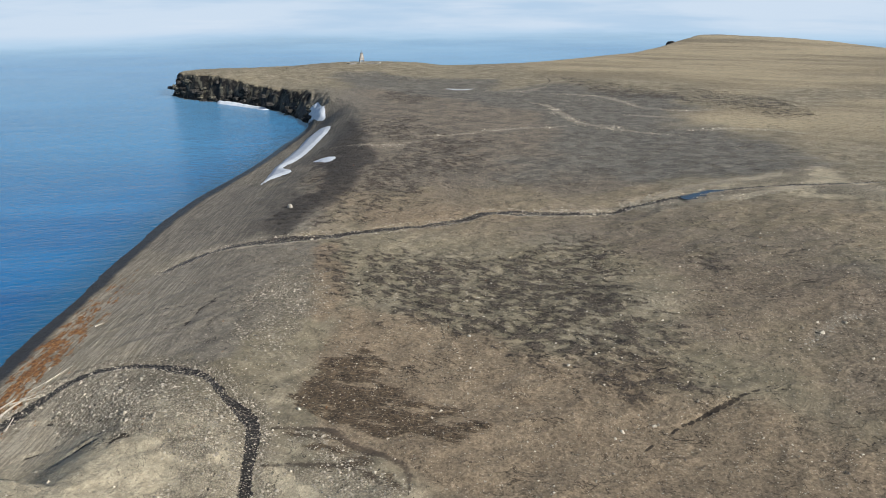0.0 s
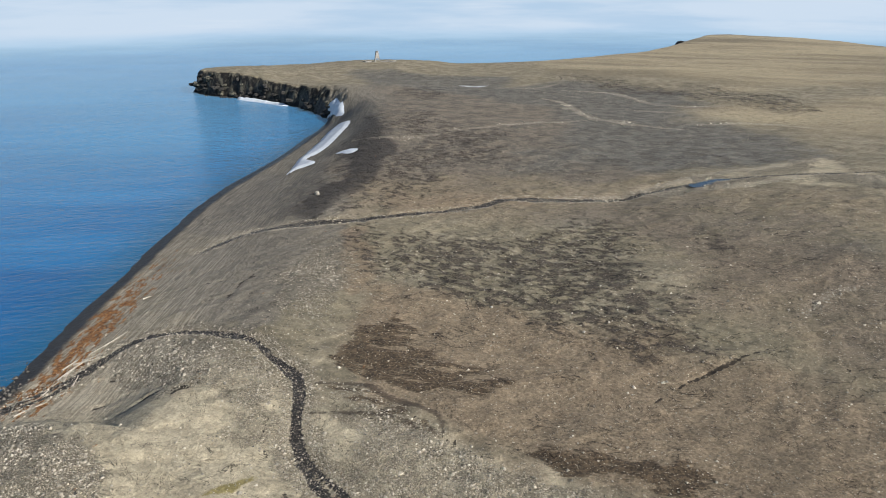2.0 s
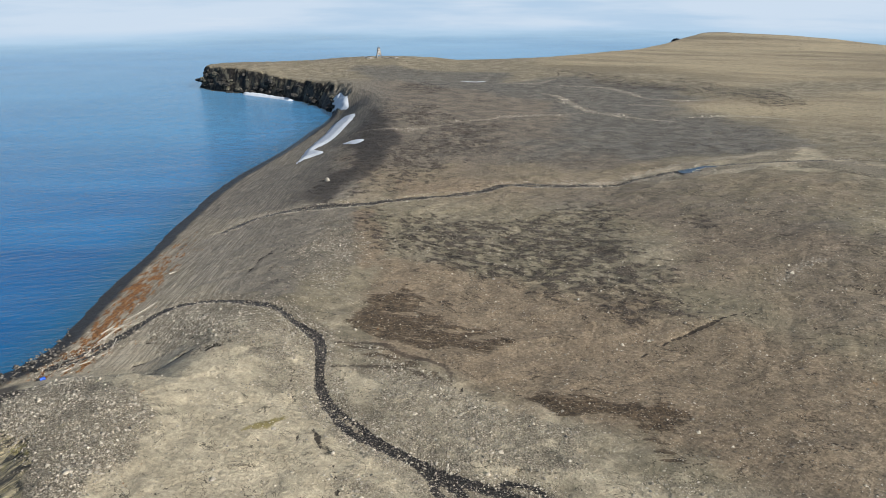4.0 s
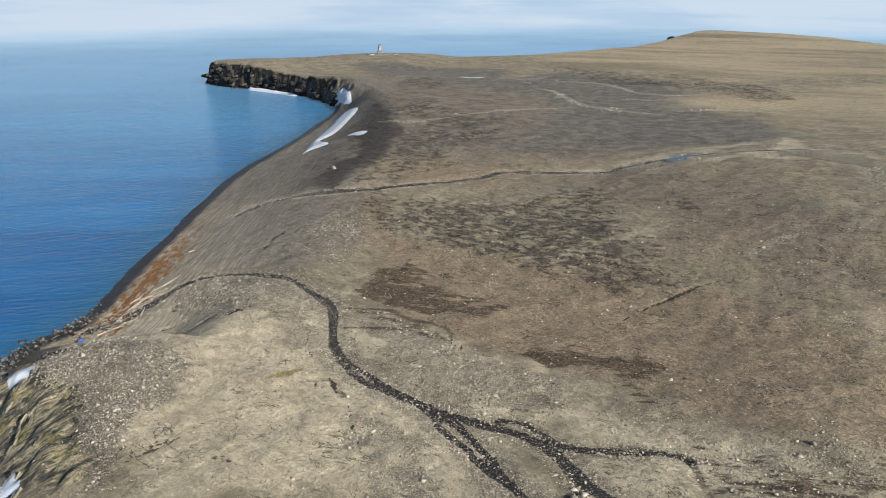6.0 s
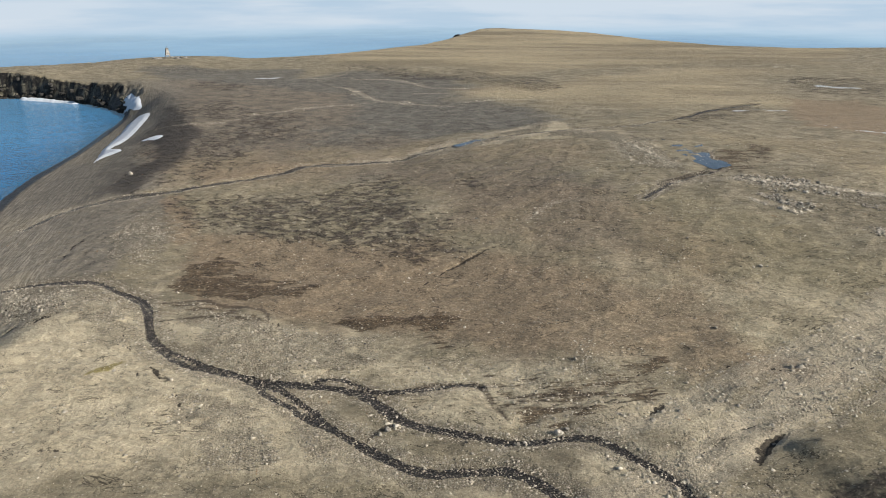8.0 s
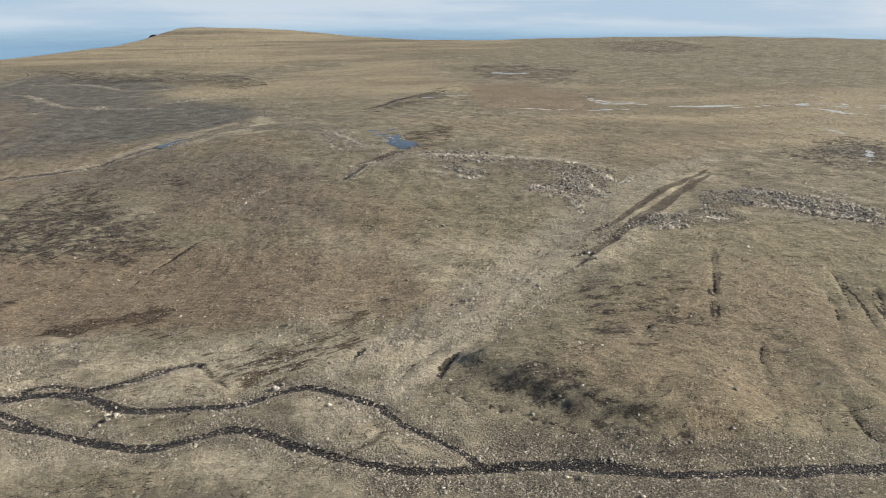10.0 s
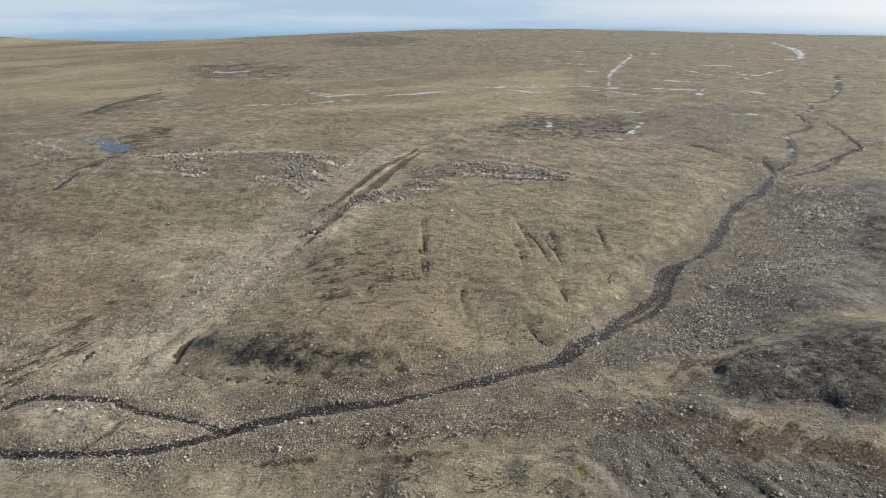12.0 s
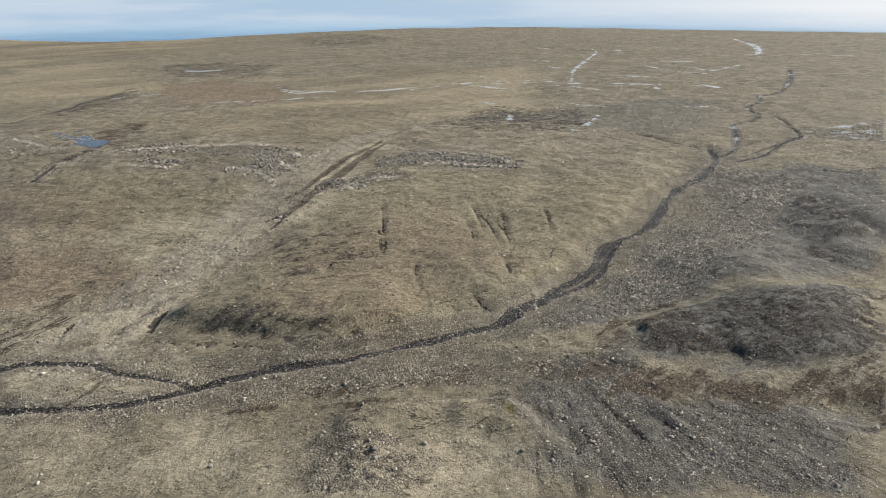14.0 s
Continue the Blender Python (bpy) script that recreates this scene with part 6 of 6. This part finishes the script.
def scar_weight(x, y):
    loose = on_ground(zones["scar"], x, y) + 4.0 * ease(120, 200, y) * fbm(x, y, 9, 54, 3)
    return ease(1.8, -1.0, loose) * ease(-0.3, 0.3, fbm(x, y, 10, 52, 3)) * (1 - 0.4 * ease(120, 200, y))


x, y = scatter(260000, (-60, -100, 260, 420), scar_weight, 33)
stones("pale_rubble", x, y, (0.10 + 0.09 * rng.gamma(1.5, 0.8, len(x))) * (1 + np.clip(y - 100, 0, 300) / 500), STONE, "bands of pale rubble laid bare across the tundra", 34, CHIPS, CHIP_FACES)


def shore_weight(x, y):
    inland = coast_distance(x, y)
    return ease(5, 1, np.abs(inland)) * ease(112, 98, y)


x, y = scatter(9000, (-100, 30, -55, 115), shore_weight, 27)
stones("shore_rocks", x, y, 0.12 + 0.14 * rng.gamma(1.6, 0.8, len(x)), DARK_STONE, "dark wet rocks along the waterline", 28, PEBBLES, PEBBLE_FACES)


# ---- boulders, one by one ----
def boulder_mesh(seed, material):
    rng = np.random.default_rng(seed)
    bm = bmesh.new()
    bmesh.ops.create_icosphere(bm, subdivisions=2, radius=1.0)
    flat, tilt = rng.uniform(0.55, 0.85), rng.normal(0, 1, (7, 3))
    for v in bm.verts:
        co = np.array(v.co)
        for n in tilt:  # broken facets
            n = n / np.linalg.norm(n)
            over = co @ n - 0.72
            if over > 0:
                co = co - n * over * 0.9
        co *= 1 + 0.07 * rng.normal()
        v.co = co * (1, rng.uniform(0.97, 1.0) * 0.8, flat)
    mesh = bpy.data.meshes.new("boulder")
    bm.to_mesh(mesh)
    bm.free()
    mesh.materials.append(material)
    return mesh


BOULDERS = [boulder_mesh(70 + k, BOULDER) for k in range(5)]
DARK_BOULDERS = [boulder_mesh(80 + k, CRAG) for k in range(4)]


def boulder(x, y, size, k, label="pale angular boulder lying on the tundra", group="scattered boulders", dark=False):
    shapes = DARK_BOULDERS if dark else BOULDERS
    size *= 0.7
    ob = new("boulder", shapes[k % len(shapes)])
    z = float(ground_height(x, y)[0])
    ob.matrix_world = pose(x, y, z + 0.28 * size, 6 * math.sin(k * 2.3), 5 * math.cos(k * 1.7), 77 * k) @ Matrix.Diagonal((size, size, size, 1))
    return tagged(ob, label, "boulder", group)


for k, (bx, by, size) in enumerate([(86.5, -20.9, 0.55), (88.2, -20.4, 0.4), (87.4, -22.0, 0.35), (139, -24, 0.6), (95, 61, 0.75), (96.2, 60.5, 0.4), (43.8, -48, 0.8),
                                    (42.6, -49.2, 0.5), (44.9, -46.6, 0.45), (32.8, -30.3, 0.55), (33.6, -29.6, 0.4), (10.6, 33.9, 0.9), (12.0, 34.6, 0.7), (9.2, 33.0, 0.6),
                                    (33.8, 24.4, 1.0), (35.2, 24.9, 0.7), (4.4, 124.2, 0.6), (21.5, 111.1, 0.5), (-41.8, 91.2, 0.5), (27.4, 24, 0.6), (28.6, 24.4, 0.5),
                                    (100.5, -23.3, 0.45), (64.5, -66, 0.6), (70, -71, 0.5), (75, -82, 0.5), (92, -46.4, 0.7), (94.2, -48.5, 0.6), (89.6, -47.6, 0.6)]):
    boulder(bx, by, size, k)
boulder(-47, 206, 1.5, 2, "large pale boulder alone on the dark beach slope")
pick = np.random.default_rng(31)
for k in range(36):
    bx, by = pick.uniform(-92, -80), pick.uniform(70, 100)
    if abs(float(coast_distance(np.array([bx]), np.array([by]))[0])) < 5:
        boulder(bx, by, pick.uniform(0.4, 0.9), k, "dark wet boulder at the waterline", "boulders along the shore", True)


# ---- driftwood ----
def log_mesh(length, thick, seed):
    """A bleached trunk, tapered and slightly bent, with a flared root end."""
    rng = np.random.default_rng(seed)
    rings, sides, bend = 9, 8, rng.normal(0, 0.02 * length, 2)
    verts, faces = [], []
    for i in range(rings):
        t = i / (rings - 1)
        r = thick * (1 - 0.45 * t) * (1.5 if i == 0 else 1.15 if i == 1 else 1)
        ox, oz = bend * math.sin(math.pi * t)
        for k in range(sides):
            a = 2 * math.pi * k / sides
            q = r * (1 + 0.12 * rng.normal())
            verts.append((ox + q * math.cos(a), length * (t - 0.5), oz + q * math.sin(a)))
            if i:
                b = i * sides
                faces.append((b - sides + k, b - sides + (k + 1) % sides, b + (k + 1) % sides, b + k))
    faces += [tuple(range(sides))[::-1], tuple(range((rings - 1) * sides, rings * sides))]
    mesh = bpy.data.meshes.new("driftwood_log")
    mesh.from_pydata(verts, [], faces)
    mesh.materials.append(DRIFTWOOD)
    return mesh


def driftwood_log(ax, ay, bx, by, thick, seed):
    za, zb = ground_height([ax, bx], [ay, by])
    a, b = Vector((ax, ay, za + thick * 0.8)), Vector((bx, by, zb + thick * 0.6))
    way = b - a
    ob = new("driftwood_log", log_mesh(way.length, thick, seed))
    ob.matrix_world = Matrix.Translation((a + b) / 2) @ way.to_track_quat("Y", "Z").to_matrix().to_4x4()
    return tagged(ob, "bleached driftwood log stranded on the upper beach", "driftwood log", "driftwood on the beach")


for k, ends in enumerate([(-79.0, 91.4, -75.6, 95.9), (-82.6, 95.1, -79.1, 97.6), (-80.1, 91.9, -81.7, 98.2), (-78.2, 99.4, -77.9, 101.8), (-77.4, 108.7, -73.0, 110.7),
                          (-77.7, 103.3, -75.3, 110.6), (-77.7, 101.2, -76.3, 106.3), (-73.7, 100.9, -74.4, 104.7), (-76.3, 110.1, -73.2, 112.5), (-74.3, 115.0, -71.8, 120.9),
                          (-76.1, 112.3, -72.0, 119.6), (-77.8, 98.1, -77.6, 100.2), (-77.0, 104.3, -75.8, 109.1), (-77.7, 92.9, -75.8, 97.4), (-76.0, 138.5, -74.9, 140.0),
                          (-79.2, 96.2, -77.2, 98.4), (-75.0, 97.5, -73.4, 100.2), (-78.6, 106.8, -77.3, 110.4)]):
    driftwood_log(*ends, 0.12 + 0.035 * math.sin(k * 1.9), 100 + k)


# ---- a blue drum washed ashore ----
def lathe(profile, sides=20):
    bm = bmesh.new()
    rings = [[bm.verts.new((r * math.cos(2 * math.pi * k / sides), r * math.sin(2 * math.pi * k / sides), z)) for k in range(sides)] for r, z in profile]
    for a, b in zip(rings, rings[1:]):
        for k in range(sides):
            bm.faces.new((a[k], a[(k + 1) % sides], b[(k + 1) % sides], b[k]))
    bm.faces.new(rings[0][::-1])
    bm.faces.new(rings[-1])
    return bm


def part(name, bm, material, parent, label=""):
    mesh = bpy.data.meshes.new(name)
    bm.to_mesh(mesh)
    bm.free()
    mesh.materials.append(material)
    ob = new(name, mesh)
    ob.parent = parent
    return tagged(ob, label)


drum = new("plastic_drum")
part("drum_body", lathe([(0.27, 0), (0.29, 0.03), (0.29, 0.28), (0.30, 0.30), (0.30, 0.34), (0.29, 0.36), (0.29, 0.58), (0.30, 0.60), (0.30, 0.64), (0.29, 0.66), (0.29, 0.86), (0.27, 0.9)]), BLUE, drum)
part("drum_lid", lathe([(0.275, 0.9), (0.285, 0.905), (0.285, 0.93), (0.05, 0.935), (0.05, 0.96)]), BLUE, drum)
drum.matrix_world = pose(-80.9, 87.6, float(ground_height(-80.9, 87.6)[0]) + 0.27, 0, 88, 35)
tagged(drum, "blue plastic drum washed up among the shore rocks", "drum")


# ---- the beacon on the headland ----
def beam(a, b, w, d=None):
    """A squared timber from a to b."""
    a, b = Vector(a), Vector(b)
    bm = bmesh.new()
    bmesh.ops.create_cube(bm, size=1.0)
    way = b - a
    turn = way.to_track_quat("Z", "Y").to_matrix().to_4x4()
    bmesh.ops.transform(bm, matrix=Matrix.Translation((a + b) / 2) @ turn @ Matrix.Diagonal((w, d or w, way.length, 1)), verts=bm.verts)
    bmesh.ops.bevel(bm, geom=bm.edges[:], offset=0.15 * min(w, d or w), segments=1, affect="EDGES")
    return bm


def beacon_tower(x, y):
    """A tapered timber day mark: four legs, cross braces and boards nailed over the upper part."""
    tower = new("beacon_tower")
    z0 = float(ground_height(x, y)[0]) - 0.2
    high, foot, head = 8.0, 1.9, 0.6

    def leg_at(k, t):
        r = foot + (head - foot) * t
        sx, sy = ((1, 1), (-1, 1), (-1, -1), (1, -1))[k % 4]
        return Vector((sx * r, sy * r, high * t))

    for k in range(4):
        part("leg", beam(leg_at(k, 0), leg_at(k, 1), 0.32), TIMBER, tower)
        for low, up in ((0.02, 0.34), (0.34, 0.62)):
            part("brace", beam(leg_at(k, low), leg_at(k + 1, up), 0.16, 0.12), TIMBER, tower)
        part("rail", beam(leg_at(k, 0.34), leg_at(k + 1, 0.34), 0.18), TIMBER, tower)
        for n in range(11):
            t = 0.40 + n * 0.055
            out = (leg_at(k, t) + leg_at(k + 1, t)) / 2
            push = Vector((out.x, out.y, 0)).normalized() * 0.2
            part("board", beam(leg_at(k, t) + push, leg_at(k + 1, t) + push, 0.06, 0.46), TIMBER, tower)
    part("cap", beam((-0.95, 0, high + 0.05), (0.95, 0, high + 0.05), 1.9, 0.14), TIMBER, tower)
    part("mast", beam((0, 0, high), (0, 0, high + 1.6), 0.18), TIMBER, tower)
    tower.matrix_world = pose(x, y, z0, 0, 0, 18)
    return tagged(tower, "weathered grey timber beacon tower on the headland", "beacon")


beacon_tower(-62.5, 545)


def timber_pile(x, y, seed, count=7):
    """Planks fallen in a heap."""
    rng = np.random.default_rng(seed)
    pile = new("timber_pile")
    z = float(ground_height(x, y)[0])
    for k in range(count):
        a, c = rng.uniform(0, math.pi), rng.normal(0, 0.8, 2)
        half = rng.uniform(1.2, 2.4)
        part("plank", beam((c[0] - half * math.cos(a), c[1] - half * math.sin(a), 0.1 + 0.09 * k), (c[0] + half * math.cos(a), c[1] + half * math.sin(a), 0.2 + 0.11 * k), 0.1, 0.3), TIMBER, pile)
    pile.matrix_world = pose(x, y, z, 0, 0, 0)
    return tagged(pile, "heap of fallen grey planks beside the beacon", "timber pile", "timber round the beacon")


for k, (px, py) in enumerate([(-57, 543), (-54, 545), (-69, 544), (-73, 547), (-50, 543)]):
    timber_pile(px, py, 200 + k, 8)


# ---- the crag on the far hill ----
def crag(x, y, size, seed, label, material=CRAG, sink=-0.1):
    """A broken block of dark rock, stepped and leaning."""
    rng = np.random.default_rng(seed)
    bm = bmesh.new()
    for k in range(5):
        got = bmesh.ops.create_icosphere(bm, subdivisions=2, radius=1.0)["verts"]
        off = np.array([rng.normal(0, 0.6), rng.normal(0, 0.4), rng.uniform(0.0, 0.3)])
        scale = rng.uniform(0.5, 0.9, 3) * (1.2, 1, 0.8)
        for v in got:
            v.co = Vector(np.round(np.array(v.co) * 2.2) / 2.2 * scale + off + rng.normal(0, 0.05, 3)) * size
    mesh = bpy.data.meshes.new("crag")
    bm.to_mesh(mesh)
    bm.free()
    mesh.materials.append(material)
    ob = new("crag", mesh)
    ob.matrix_world = pose(x, y, float(ground_height(x, y)[0]) - sink * size, 0, 0, 40 + 7 * seed)
    return tagged(ob, label, "rock outcrop")


crag(252, 812, 7.5, 301, "dark rock outcrop on the edge of the far hill")


def layered_outcrop(x, y, size, seed):
    """Tilted beds of pale rock, broken at the edges, sticking out of the slope."""
    rng = np.random.default_rng(seed)
    ob = new("rock_outcrop")
    for k in range(6):
        bm = bmesh.new()
        got = bmesh.ops.create_cube(bm, size=1.0)["verts"]
        off = np.array([rng.normal(0, 0.6), 0.2 * (k - 2.5), rng.normal(0, 0.1)])
        scale = np.array([rng.uniform(0.9, 2.0), rng.uniform(0.16, 0.26), rng.uniform(0.3, 0.6)])
        for v in got:
            v.co = Vector((np.array(v.co) + rng.normal(0, 0.1, 3)) * scale + off) * size
        part("rock_bed", bm, PALE_CRAG, ob)
    ob.matrix_world = pose(x, y, float(ground_height(x, y)[0]) - 0.3 * size, rng.uniform(15, 35), rng.normal(0, 6), 98 + rng.normal(0, 8))
    return tagged(ob, "pale yellowish beds of tilted rock on the bluff", "rock outcrop", "outcrops of the bluff")


pick = np.random.default_rng(61)
edge = smooth_line([(-80, 68), (-76, 60), (-72, 52), (-68, 44), (-65, 37), (-63, 31)], 1.0)
for k in range(20):
    px, py = edge[pick.integers(0, len(edge))] + pick.normal(0, 1, 2) * (3.2, 1.5)
    layered_outcrop(float(px), float(py), pick.uniform(0.7, 1.4), 400 + k)


# ---- broken rock along the cliff of the headland ----
pick = np.random.default_rng(71)
brink = smooth_line([(-74, 390), (-86, 408), (-100, 427), (-120, 446), (-143, 464), (-166, 475), (-187, 494)], 1.0)
for k in range(70):
    n = int(pick.integers(1, len(brink) - 1))
    way = brink[n + 1] - brink[n - 1]
    inward = np.array([way[1], -way[0]]) / np.hypot(*way)
    px, py = brink[n] + inward * pick.uniform(-0.3, 4.2)
    crag(float(px), float(py), pick.uniform(1.0, 2.6), 500 + k, "broken dark rock on the cliff of the headland", (CRAG, CRAG, CRAG, GREY_CRAG)[k % 4], 0.6)
